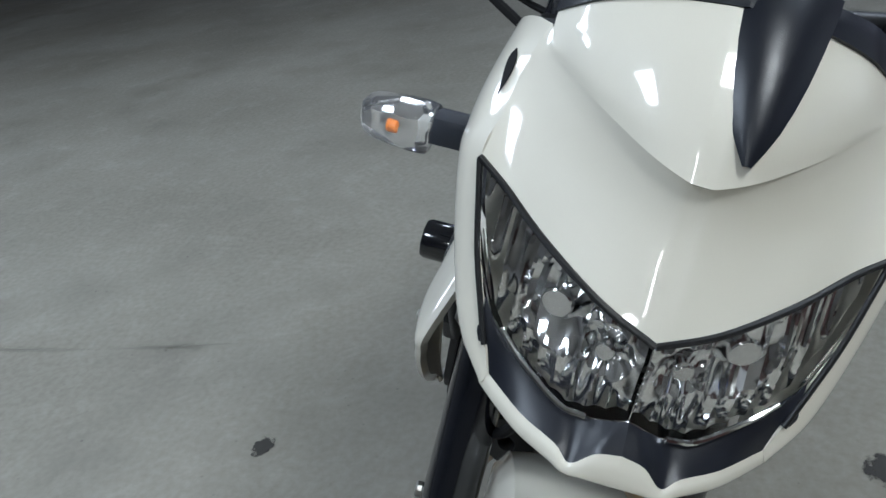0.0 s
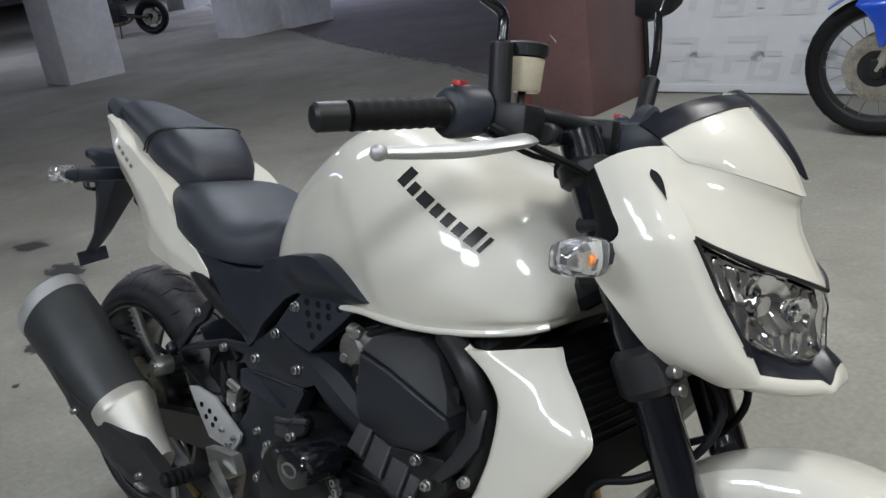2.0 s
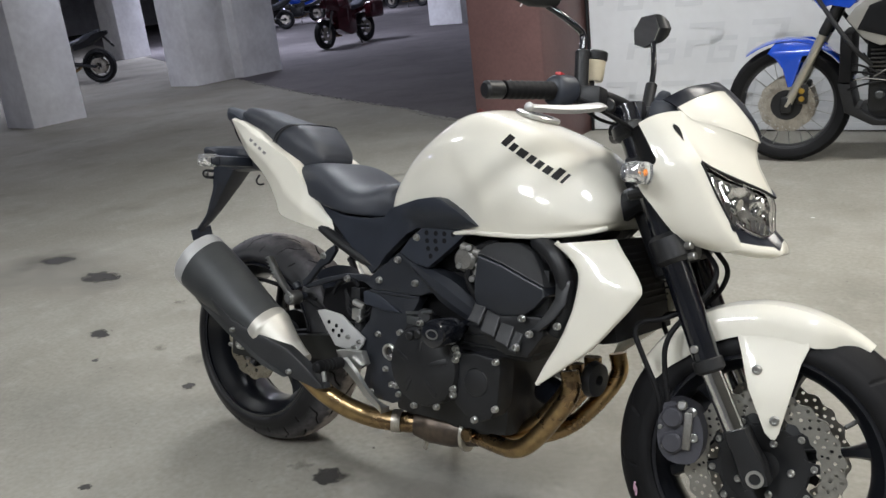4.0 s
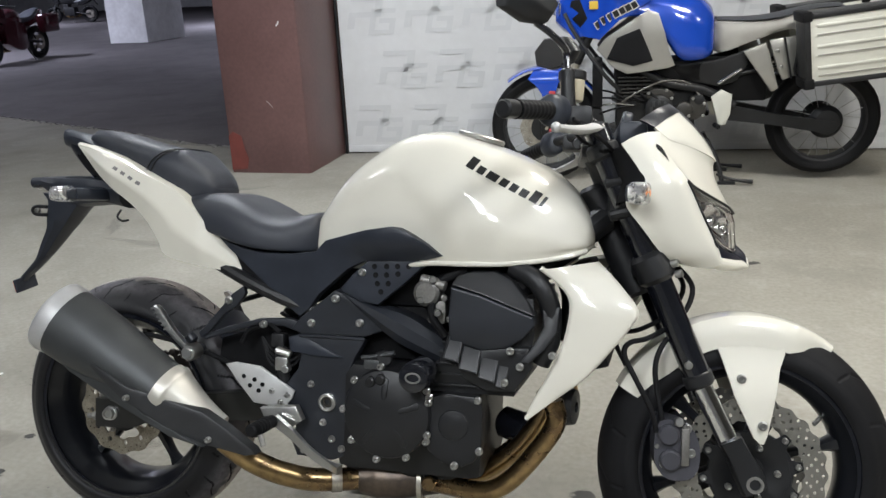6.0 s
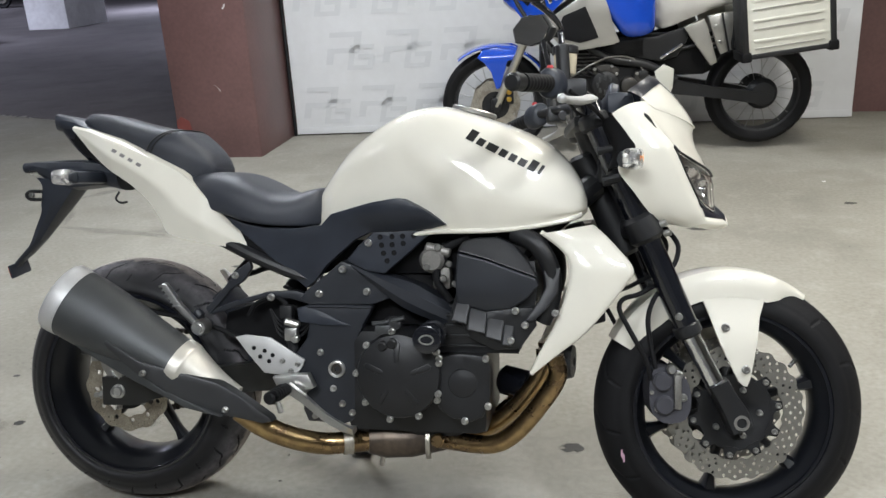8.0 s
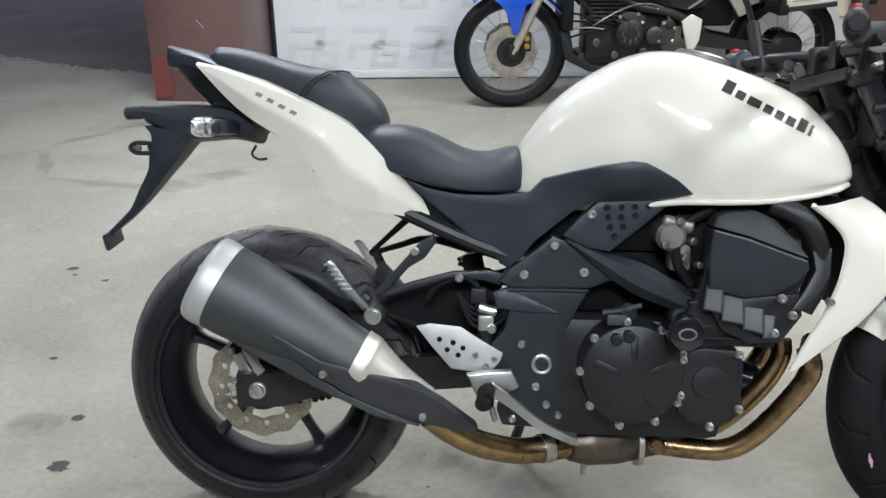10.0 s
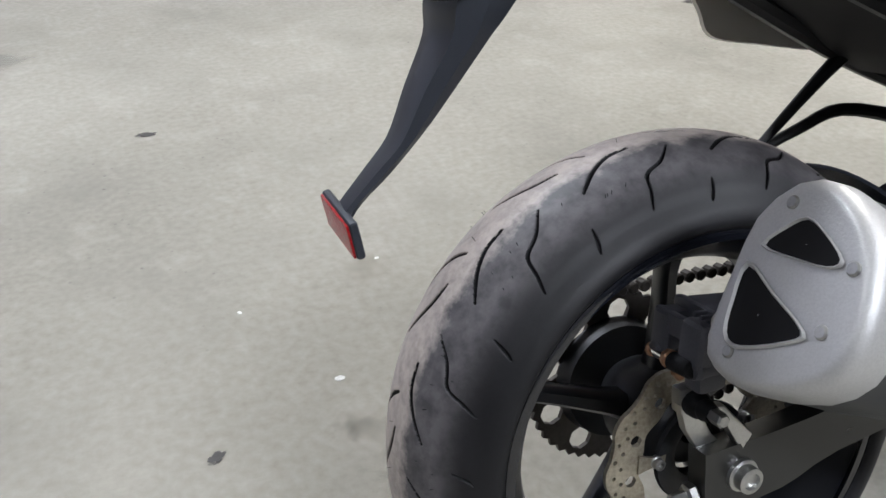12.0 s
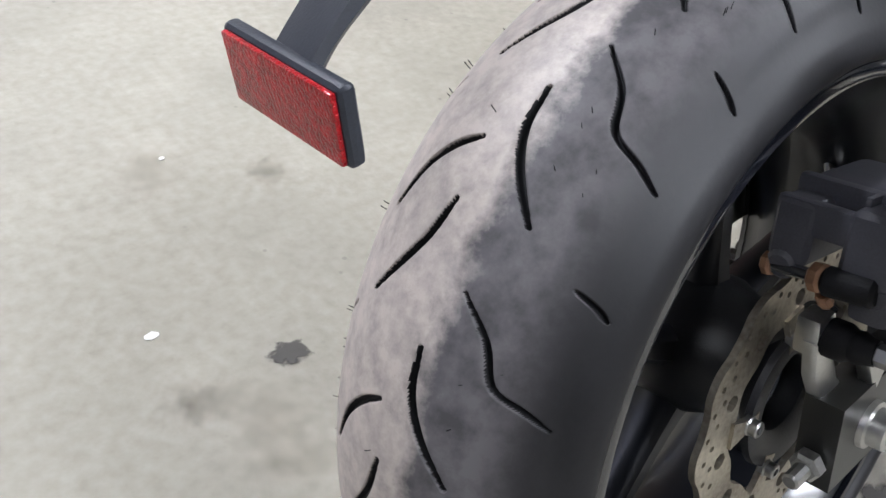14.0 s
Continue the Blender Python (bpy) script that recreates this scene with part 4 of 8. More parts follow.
# --- tank ---
def tank():
    secs = []
    for x, top, w, zw, bot, sh in ((0.488, 0.728, 0.055, 0.705, 0.680, 0.5), (0.502, 0.775, 0.072, 0.72, 0.680, 0.5), (0.527, 0.823, 0.090, 0.74, 0.680, 0.52), (0.585, 0.893, 0.118, 0.775, 0.680, 0.55), (0.665, 0.949, 0.146, 0.80, 0.682, 0.58),
                                   (0.732, 0.978, 0.163, 0.81, 0.690, 0.62), (0.80, 0.984, 0.176, 0.80, 0.700, 0.64), (0.87, 0.966, 0.184, 0.795, 0.701, 0.64), (0.93, 0.946, 0.185, 0.785, 0.703, 0.62), (0.99, 0.922, 0.178, 0.775, 0.708, 0.60),
                                   (1.04, 0.895, 0.165, 0.765, 0.715, 0.56), (1.085, 0.853, 0.148, 0.758, 0.724, 0.52), (1.112, 0.812, 0.128, 0.757, 0.733, 0.5), (1.125, 0.775, 0.105, 0.757, 0.742, 0.5)):
        h = top - zw
        half = [(0.0, top), (sh * 0.55 * w, top - 0.03 * h), (sh * w, top - 0.10 * h), (0.80 * w, top - 0.30 * h), (0.94 * w, top - 0.62 * h), (w, zw), (0.985 * w, zw - 0.45 * (zw - bot)), (0.93 * w, bot + 0.012 * min(1, (zw - bot) / 0.03)), (0.86 * w, bot), (0.4 * w, bot)]
        secs.append([(x, -y, z) for y, z in half] + [(x, 0, bot)] + [(x, y, z) for y, z in half[:0:-1]])
    bm = skin(secs, 6, 4)
    rx = np.array([0.50, 0.60, 0.67, 0.727, 0.782, 0.822, 0.850, 0.868, 0.880])
    rz = np.array([0.80, 0.848, 0.874, 0.897, 0.853, 0.806, 0.758, 0.720, 0.690])
    for v in bm.verts:
        if v.co.x < 0.96 and abs(v.co.y) > 0.03:
            slope = (np.interp(v.co.x + 0.015, rx, rz) - np.interp(v.co.x - 0.015, rx, rz)) / 0.03
            d = (np.interp(v.co.x, rx, rz) - v.co.z) / math.hypot(1, slope)
            v.co.y -= math.copysign(0.009 * smoothstep(-0.012, 0.045, d) * smoothstep(0.52, 0.62, v.co.x), v.co.y)
        # crease that runs forward below the sign
        if v.co.x > 0.86 and v.co.z < 0.87 and abs(v.co.y) > 0.05:
            line = 0.83 - 0.33 * (v.co.x - 0.88)
            v.co.y += math.copysign(0.005 * smoothstep(-0.030, 0.030, line - v.co.z) * smoothstep(0.86, 0.93, v.co.x) * smoothstep(1.12, 1.05, v.co.x), v.co.y)
    return bm


tank_ob = bp("fuel_tank", tank(), PEARL, "pearl white fuel tank with knee recesses", angle=60)
bp("fuel_cap", both(lathe([(-0.004, 0.001), (-0.004, 0.052), (0.004, 0.053), (0.007, 0.049), (0.006, 0.038), (0.006, 0.001)], (0, 0, 0), 32, closed=False)), ALU, "round aluminium fuel cap", tank_ob).data.transform(
    Matrix.Translation((0.866, 0, 0.970)) @ Matrix.Rotation(radians(15), 4, "Y") @ Matrix.Rotation(radians(90), 4, "X"))
bp("cap_insert", lathe([(0.006, 0.001), (0.0075, 0.001), (0.0075, 0.034), (0.006, 0.036)], (0, 0, 0), 32, closed=False), SATIN_BLACK, "", tank_ob).data.transform(
    Matrix.Translation((0.866, 0, 0.970)) @ Matrix.Rotation(radians(15), 4, "Y") @ Matrix.Rotation(radians(90), 4, "X"))
tank_bvh_me = tank_ob.data
for side in (-1, 1):
    bp("tank_lip", tube([(x, side * y, z) for x, y, z in ((0.73, 0.141, 0.693), (0.80, 0.156, 0.702), (0.87, 0.171, 0.704), (0.93, 0.172, 0.706), (0.99, 0.166, 0.711), (1.04, 0.154, 0.718), (1.085, 0.138, 0.727), (1.112, 0.118, 0.736))], 0.0055, 10, 5), PEARL, "pearl white flange along the tank's lower edge", tank_ob)


def on_mesh(me, x, z, side, lift):
    """The place on a mesh's side at x and z, lifted off it."""
    from mathutils.bvhtree import BVHTree
    if me.name not in TREES:
        TREES[me.name] = BVHTree.FromPolygons([v.co[:] for v in me.vertices], [p.vertices[:] for p in me.polygons])
    hit, nor, _, _ = TREES[me.name].ray_cast(Vector((x, side * 1.0, z)), Vector((0, -side, 0)))
    if hit is None:
        return Vector((x, side * 0.1, z)), Vector((0, side, 0))
    if nor.y * side < 0:
        nor = -nor
    return hit + nor * lift, nor


TREES = {}


def decal(me, quads, side, lift=0.0012):
    """Plain marks laid on a curved panel: each is an outline in x and z."""
    out = bmesh.new()
    for o in quads:
        o = np.array(o, float)
        pts = []
        for i in range(len(o)):
            for k in range(3):
                pts.append(o[i] + (o[(i + 1) % len(o)] - o[i]) * k / 3)
        c = o.mean(0)
        rim_v = [out.verts.new(on_mesh(me, p[0], p[1], side, lift)[0]) for p in pts]
        mid = [out.verts.new(on_mesh(me, *(c + (p - c) * 0.5), side, lift)[0]) for p in pts]
        cv = out.verts.new(on_mesh(me, c[0], c[1], side, lift)[0])
        n = len(pts)
        for i in range(n):
            out.faces.new((rim_v[i], rim_v[(i + 1) % n], mid[(i + 1) % n], mid[i]))
            out.faces.new((mid[i], mid[(i + 1) % n], cv))
    return out


def sign_blocks(x0, z0, x1, z1, widths, heights, gap, slant, side):
    """A row of slanted bars from one end to the other."""
    d = np.array([x1 - x0, z1 - z0])
    ln = np.linalg.norm(d)
    d /= ln
    up = np.array([-d[1], d[0]])
    tot = sum(widths) + gap * (len(widths) - 1)
    k = ln / tot
    s, quads = 0.0, []
    for w, (lo, hi) in zip(widths, heights):
        a, b = s * k, (s + w) * k
        base = np.array([x0, z0])
        quads.append([base + d * a + up * lo, base + d * b + up * lo, base + d * (b + slant * (hi - lo)) + up * hi, base + d * (a + slant * (hi - lo)) + up * hi])
        s += w + gap
    return quads


for side in (-1, 1):
    bars = sign_blocks(0.866, 0.902, 1.024, 0.822, (0.95, 0.85, 1.25, 0.85, 0.8, 0.85, 0.85, 0.35), ((0, 0.025), (0, 0.016), (0, 0.016), (0, 0.016), (0, 0.016), (0, 0.016), (0, 0.024), (0, 0.022)), 0.34, 0.12, side)
    for bar_shape in bars:
        bp("sign_bar", decal(tank_bvh_me, [bar_shape], side), BLACK_MARK, "", tank_ob)

# --- seats, tail ---
def cushion(secs_xz, wtop, wbot, crown=0.012):
    """A padded seat: sections of x, lower z, upper z, half width."""
    secs = []
    for x, lo, hi, w in secs_xz:
        half = [(0, hi + crown * 0.3), (0.5 * w, hi + crown * 0.2), (0.82 * w * wtop, hi - 0.006), (0.97 * w, hi - 0.35 * (hi - lo)), (w * wbot, lo + 0.15 * (hi - lo)), (0.92 * w * wbot, lo), (0.5 * w, lo)]
        secs.append([(x, -y, z) for y, z in half] + [(x, 0, lo)] + [(x, y, z) for y, z in half[:0:-1]])
    return skin(secs, 5, 3)


seat = bp("rider_seat", cushion([(0.165, 0.79, 0.815, 0.085), (0.19, 0.775, 0.832, 0.105), (0.25, 0.755, 0.836, 0.125), (0.30, 0.74, 0.833, 0.138), (0.35, 0.725, 0.815, 0.145), (0.405, 0.716, 0.789, 0.142), (0.45, 0.713, 0.784, 0.130), (0.485, 0.712, 0.793, 0.112), (0.508, 0.714, 0.795, 0.095), (0.520, 0.72, 0.78, 0.082)], 0.95, 1.0), VINYL, "black vinyl rider seat", angle=60)
pill = bp("pillion_seat", cushion([(-0.104, 0.955, 0.972, 0.035), (-0.085, 0.945, 0.985, 0.050), (-0.02, 0.912, 0.978, 0.068), (0.05, 0.882, 0.959, 0.084), (0.115, 0.853, 0.944, 0.103), (0.165, 0.83, 0.938, 0.103), (0.20, 0.825, 0.915, 0.092), (0.232, 0.826, 0.886, 0.076), (0.247, 0.832, 0.858, 0.060)], 0.95, 0.93), VINYL, "black vinyl pillion seat", angle=60)
for dx in (0.0, 0.012):
    bp("seam", tube([(0.090 + dx, -0.0975, 0.885), (0.112 + dx, -0.1005, 0.915), (0.146 + dx, -0.086, 0.9365), (0.158 + dx, 0, 0.9415), (0.146 + dx, 0.086, 0.9365), (0.112 + dx, 0.1005, 0.915), (0.090 + dx, 0.0975, 0.885)], 0.0018, 6, 5), SATIN_BLACK, "", pill)
TAIL_TOP = [(-0.118, 0.951), (-0.06, 0.938), (0.0, 0.918), (0.06, 0.896), (0.125, 0.869), (0.178, 0.846), (0.212, 0.822), (0.245, 0.790), (0.284, 0.745), (0.325, 0.695), (0.360, 0.656)]
TAIL_LOW = [(-0.118, 0.949), (-0.055, 0.887), (-0.008, 0.850), (0.058, 0.810), (0.105, 0.772), (0.137, 0.728), (0.157, 0.695), (0.237, 0.677), (0.300, 0.665), (0.360, 0.654)]


def spread(line, n):
    """The same number of even steps along a line."""
    p = cat(line, 6)
    d = np.r_[0, np.cumsum(np.linalg.norm(np.diff(p, axis=0), axis=1))]
    u = np.linspace(0, d[-1], n)
    return np.stack([np.interp(u, d, p[:, k]) for k in (0, 1)], 1)


def tail_shell(s):
    """Two long facets that meet in a crease, from the tail's tip to the frame."""
    rows = []
    for k, (a, b) in enumerate(zip(spread(TAIL_TOP, 60), spread(TAIL_LOW, 60))):
        u = k / 59
        tx = [-0.165, -0.13, -0.073, 0.02, 0.119, 0.160, 0.187, 0.214, 0.25, 0.31, 0.37]
        inner = np.array([a[0], np.interp(a[0], tx, [0.035, 0.045, 0.055, 0.075, 0.085, 0.072, 0.058, 0.085, 0.114, 0.112, 0.096]), np.interp(a[0], tx, [0.966, 0.960, 0.950, 0.922, 0.882, 0.860, 0.842, 0.815, 0.782, 0.720, 0.658])])
        crest = np.array([a[0], np.interp(a[0], [-0.17, -0.1, 0.0, 0.12, 0.25, 0.37], [0.050, 0.070, 0.100, 0.120, 0.130, 0.104]), a[1]])
        row = []
        for v in (0, 0.25, 0.5, 0.75):
            q = inner + (crest - inner) * v
            row.append((q[0], s * q[1], q[2] + 0.006 * v * (1 - v)))
        for v in np.linspace(0, 1, 13):
            p = a + (b - a) * v
            base = np.interp(p[0], [-0.17, -0.1, 0.0, 0.12, 0.25, 0.37], [0.050, 0.070, 0.100, 0.120, 0.130, 0.104])
            peak = np.interp(v, [0, 0.5, 1], [0, 1, -0.10]) * smoothstep(0.0, 0.25, u) * smoothstep(1.0, 0.7, u)
            row.append((p[0], s * (base + 0.013 * peak), p[1]))
        rows.append(row)
    return thicken(grid_mesh(rows), 0.005)


for side in (-1, 1):
    cowl = bp("tail_cowl", tail_shell(side), PEARL, "pearl white tail cowl", angle=48)
    if side > 0:
        cowl.data.transform(Matrix.Translation((0, 0.028, 0)))
    bars = sign_blocks(0.010, 0.891, 0.090, 0.852, (1, 1, 1, 1), ((0, 0.0075),) * 4, 0.9, 0.2, side)
    for bar_shape in bars:
        bp("sign_bar", decal(cowl.data, [bar_shape], side, 0.0012), GREY_MARK, "", cowl)
bp("tail_top", skin([[(x, -w, z - 0.012), (x, -w * 0.8, z + 0.004), (x, 0, z + 0.010), (x, w * 0.8, z + 0.004), (x, w, z - 0.012), (x, w * 0.7, z - 0.03), (x, 0, z - 0.034), (x, -w * 0.7, z - 0.03)]
                     for x, w, z in ((-0.192, 0.022, 0.983), (-0.17, 0.036, 0.978), (-0.13, 0.050, 0.970), (-0.09, 0.062, 0.957), (-0.05, 0.072, 0.940))], 3, 2), BLACK_PLASTIC, "black tail spoiler")
bp("tail_lamp", skin([[(x, -w, z1), (x, 0, z1 + 0.006), (x, w, z1), (x, w * 0.7, z0), (x, 0, z0 - 0.004), (x, -w * 0.7, z0)]
                      for x, w, z0, z1 in ((-0.190, 0.016, 0.962, 0.974), (-0.165, 0.034, 0.938, 0.964), (-0.13, 0.044, 0.902, 0.952), (-0.095, 0.046, 0.870, 0.945))], 3, 2), SCREEN, "dark tail lamp lens under the spoiler")
bp("tail_inner", skin([[(x, -w, z1), (x, 0, z1), (x, w, z1), (x, w, z0), (x, 0, z0), (x, -w, z0)] for x, w, z0, z1 in ((-0.155, 0.03, 0.938, 0.958), (-0.10, 0.052, 0.890, 0.945), (0.0, 0.066, 0.838, 0.91), (0.12, 0.080, 0.768, 0.850), (0.22, 0.080, 0.710, 0.785), (0.34, 0.11, 0.64, 0.75), (0.52, 0.10, 0.60, 0.71))], 2, 1), FAR_BLACK, "black undertail")

# rear mudguard bracket with reflector
bp("plate_bracket", skin([[(x, -w, z + t), (x, w, z + t), (x, w * 0.8, z - t), (x, -w * 0.8, z - t)] for x, z, w, t in ((-0.01, 0.825, 0.05, 0.022), (-0.06, 0.838, 0.052, 0.026), (-0.12, 0.838, 0.050, 0.030), (-0.175, 0.838, 0.048, 0.030), (-0.235, 0.855, 0.046, 0.014))], 4, 3), BLACK_PLASTIC, "black plastic mudguard bracket")
ARM = [(-0.234, 0.832, -0.131, 0.817, 0.046), (-0.221, 0.810, -0.153, 0.793, 0.044), (-0.230, 0.767, -0.183, 0.756, 0.038), (-0.234, 0.743, -0.197, 0.740, 0.034), (-0.258, 0.702, -0.231, 0.699, 0.026), (-0.278, 0.665, -0.257, 0.669, 0.020), (-0.300, 0.643, -0.288, 0.639, 0.016), (-0.325, 0.619, -0.315, 0.617, 0.014), (-0.336, 0.607, -0.327, 0.603, 0.014)]
bp("bracket_arm", skin([[(a, -w, c), (b, -w * 0.75, d), (b, w * 0.75, d), (a, w, c)] for a, c, b, d, w in ARM], 4, 2), BLACK_PLASTIC, "tapering black arm")
bp("bracket_cap", both(box(-0.246, 0, 0.857, 0.062, 0.075, 0.016, 0.006), *[rod((-0.280, s * 0.025, 0.856), (-0.230, s * 0.025, 0.860), 0.013, 14) for s in (-1, 1)]), BLACK_PLASTIC)
bp("lamp_window", box(-0.254, 0, 0.844, 0.03, 0.045, 0.008, 0.002), PANNIER_ALU, "pale lamp window")
for s in (-1, 1):
    clip = bp("plate_clip", tube([(-0.224, s * 0.044, 0.797), (-0.252, s * 0.047, 0.797), (-0.263, s * 0.047, 0.788), (-0.252, s * 0.047, 0.778), (-0.224, s * 0.044, 0.777)], 0.0048, 8, 4), SATIN_BLACK)
    bp("bolt", rod((-0.246, s * 0.045, 0.788), (-0.246, s * 0.056, 0.788), 0.0065), BOLT, "", clip)
RF = Matrix.Translation((-0.332, 0.004, 0.598)) @ Matrix.Rotation(radians(-10), 4, "Y") @ Matrix.Rotation(radians(10), 4, "X")
refl = bp("reflector_housing", box(0.0025, 0, 0, 0.008, 0.077, 0.0350, 0.0036, 3), BLACK_PLASTIC)
refl.data.transform(RF)
lens_ob = bp("reflector_lens", box(-0.0022, 0, 0, 0.003, 0.072, 0.0308, 0.0013), RED_LENS, "red rectangular reflector", refl)
lens_ob.data.transform(RF)
bp("helmet_hook", tube([(-0.005, -0.055, 0.795), (-0.012, -0.06, 0.778), (0.002, -0.062, 0.768), (0.018, -0.06, 0.770)], 0.0028, 8, 4), SATIN_BLACK)


def turn_signal(cx, cy, cz, side, steer, aim, k=1.0):
    """A clear indicator lamp on a black stalk; aim: which way the lens faces along x."""
    base_y = side * 0.05 if not steer else side * 0.13

    def ring(u, rx, rz, dx=0.0, n=14):
        return [(cx + dx + rx * math.copysign(abs(math.cos(t)) ** 0.55, math.cos(t)), cy + side * u * k, cz + rz * math.copysign(abs(math.sin(t)) ** 0.55, math.sin(t))) for t in np.linspace(0, 2 * np.pi, n, endpoint=False)]

    stalk = bp("indicator_stalk", skin([[(cx + dx * 0.9 - aim * 0.008, y, cz + dz) for dx, dz in ((-0.016, 0.012), (0.016, 0.012), (0.018, -0.012), (-0.014, -0.013))] for y in np.linspace(base_y, cy - side * 0.030 * k, 5)], 2, 2), BLACK_PLASTIC, "", None, steer)
    bp("indicator_body", skin([ring(-0.042, 0.012, 0.013, -aim * 0.012), ring(-0.036, 0.013 * k, 0.021 * k, -aim * 0.014), ring(-0.012, 0.006 * k, 0.016 * k, -aim * 0.018), ring(0.006, 0.003 * k, 0.008 * k, -aim * 0.018)], 3, 2), BLACK_PLASTIC, "", stalk, steer)
    bp("indicator_lens", skin([ring(-0.040, 0.012 * k, 0.020 * k, aim * 0.002), ring(-0.035, 0.026 * k, 0.027 * k, aim * 0.002), ring(0.0, 0.027 * k, 0.026 * k, aim * 0.001), ring(0.033, 0.023 * k, 0.022 * k, -aim * 0.002), ring(0.045, 0.013 * k, 0.013 * k, -aim * 0.005)], 4, 2), FLASHER, "clear indicator lens", stalk, steer)
    jit = random.Random(int(1000 * (cx + 2)) + (7 if side > 0 else 0))
    rings = [ring(-0.036, 0.010 * k, 0.017 * k, 0.0), ring(-0.026, 0.021 * k, 0.022 * k, 0.0), ring(-0.012, 0.023 * k, 0.023 * k, 0.0), ring(0.004, 0.022 * k, 0.022 * k), ring(0.018, 0.018 * k, 0.019 * k), ring(0.030, 0.014 * k, 0.014 * k), ring(0.038, 0.004, 0.005)]
    core = [[(x + jit.uniform(-0.003, 0.002), y + jit.uniform(-0.002, 0.002), z + jit.uniform(-0.0015, 0.0015)) for x, y, z in r] for r in rings]
    bp("indicator_reflector", grid_mesh(np.array(core), True, True), REFLECTOR, "faceted bright reflector", stalk, steer, 2)
    bp("bulb", rod((cx + aim * 0.0140, cy + side * 0.010 * k, cz), (cx + aim * 0.0140, cy + side * -0.004 * k, cz), 0.0085 * k, 14), AMBER if steer else ALU, "amber bulb" if steer else "bulb", stalk, steer)
    return stalk


front_lamps = []
for side in (-1, 1):
    turn_signal(-0.064, side * 0.192, 0.830, side, False, -1, 0.70)
    front_lamps.append(turn_signal(1.203, side * 0.246, 0.848, side, True, 1, 0.80))

# --- side covers and frame ---
AXLE_IN = Matrix.Translation((0.003, 0.021, -0.003))  # the wheel runs a little inboard of the cover line
SIDE = [(0.281, 0.750), (0.335, 0.722), (0.394, 0.710), (0.468, 0.708), (0.533, 0.716), (0.557, 0.741), (0.610, 0.755), (0.663, 0.768), (0.715, 0.776), (0.736, 0.774), (0.761, 0.762), (0.792, 0.744), (0.825, 0.718), (0.788, 0.708), (0.710, 0.703), (0.646, 0.699), (0.613, 0.683), (0.543, 0.624), (0.517, 0.589), (0.494, 0.572), (0.399, 0.648), (0.315, 0.716)]
KNEE = [(0.594, 0.637), (0.622, 0.670), (0.659, 0.703), (0.727, 0.707), (0.798, 0.710), (0.747, 0.663), (0.681, 0.608), (0.640, 0.615)]
SPAR = [(0.578, 0.634), (0.622, 0.618), (0.665, 0.606), (0.743, 0.578), (0.843, 0.540), (0.95, 0.53), (0.95, 0.50), (0.831, 0.509), (0.752, 0.536), (0.690, 0.552), (0.648, 0.536), (0.500, 0.534), (0.478, 0.547), (0.497, 0.570), (0.522, 0.588)]
PIVOT = [(0.492, 0.529), (0.648, 0.530), (0.626, 0.492), (0.608, 0.450), (0.603, 0.270), (0.575, 0.258), (0.490, 0.262), (0.478, 0.29), (0.487, 0.33), (0.47, 0.37), (0.462, 0.419), (0.490, 0.455), (0.498, 0.49)]
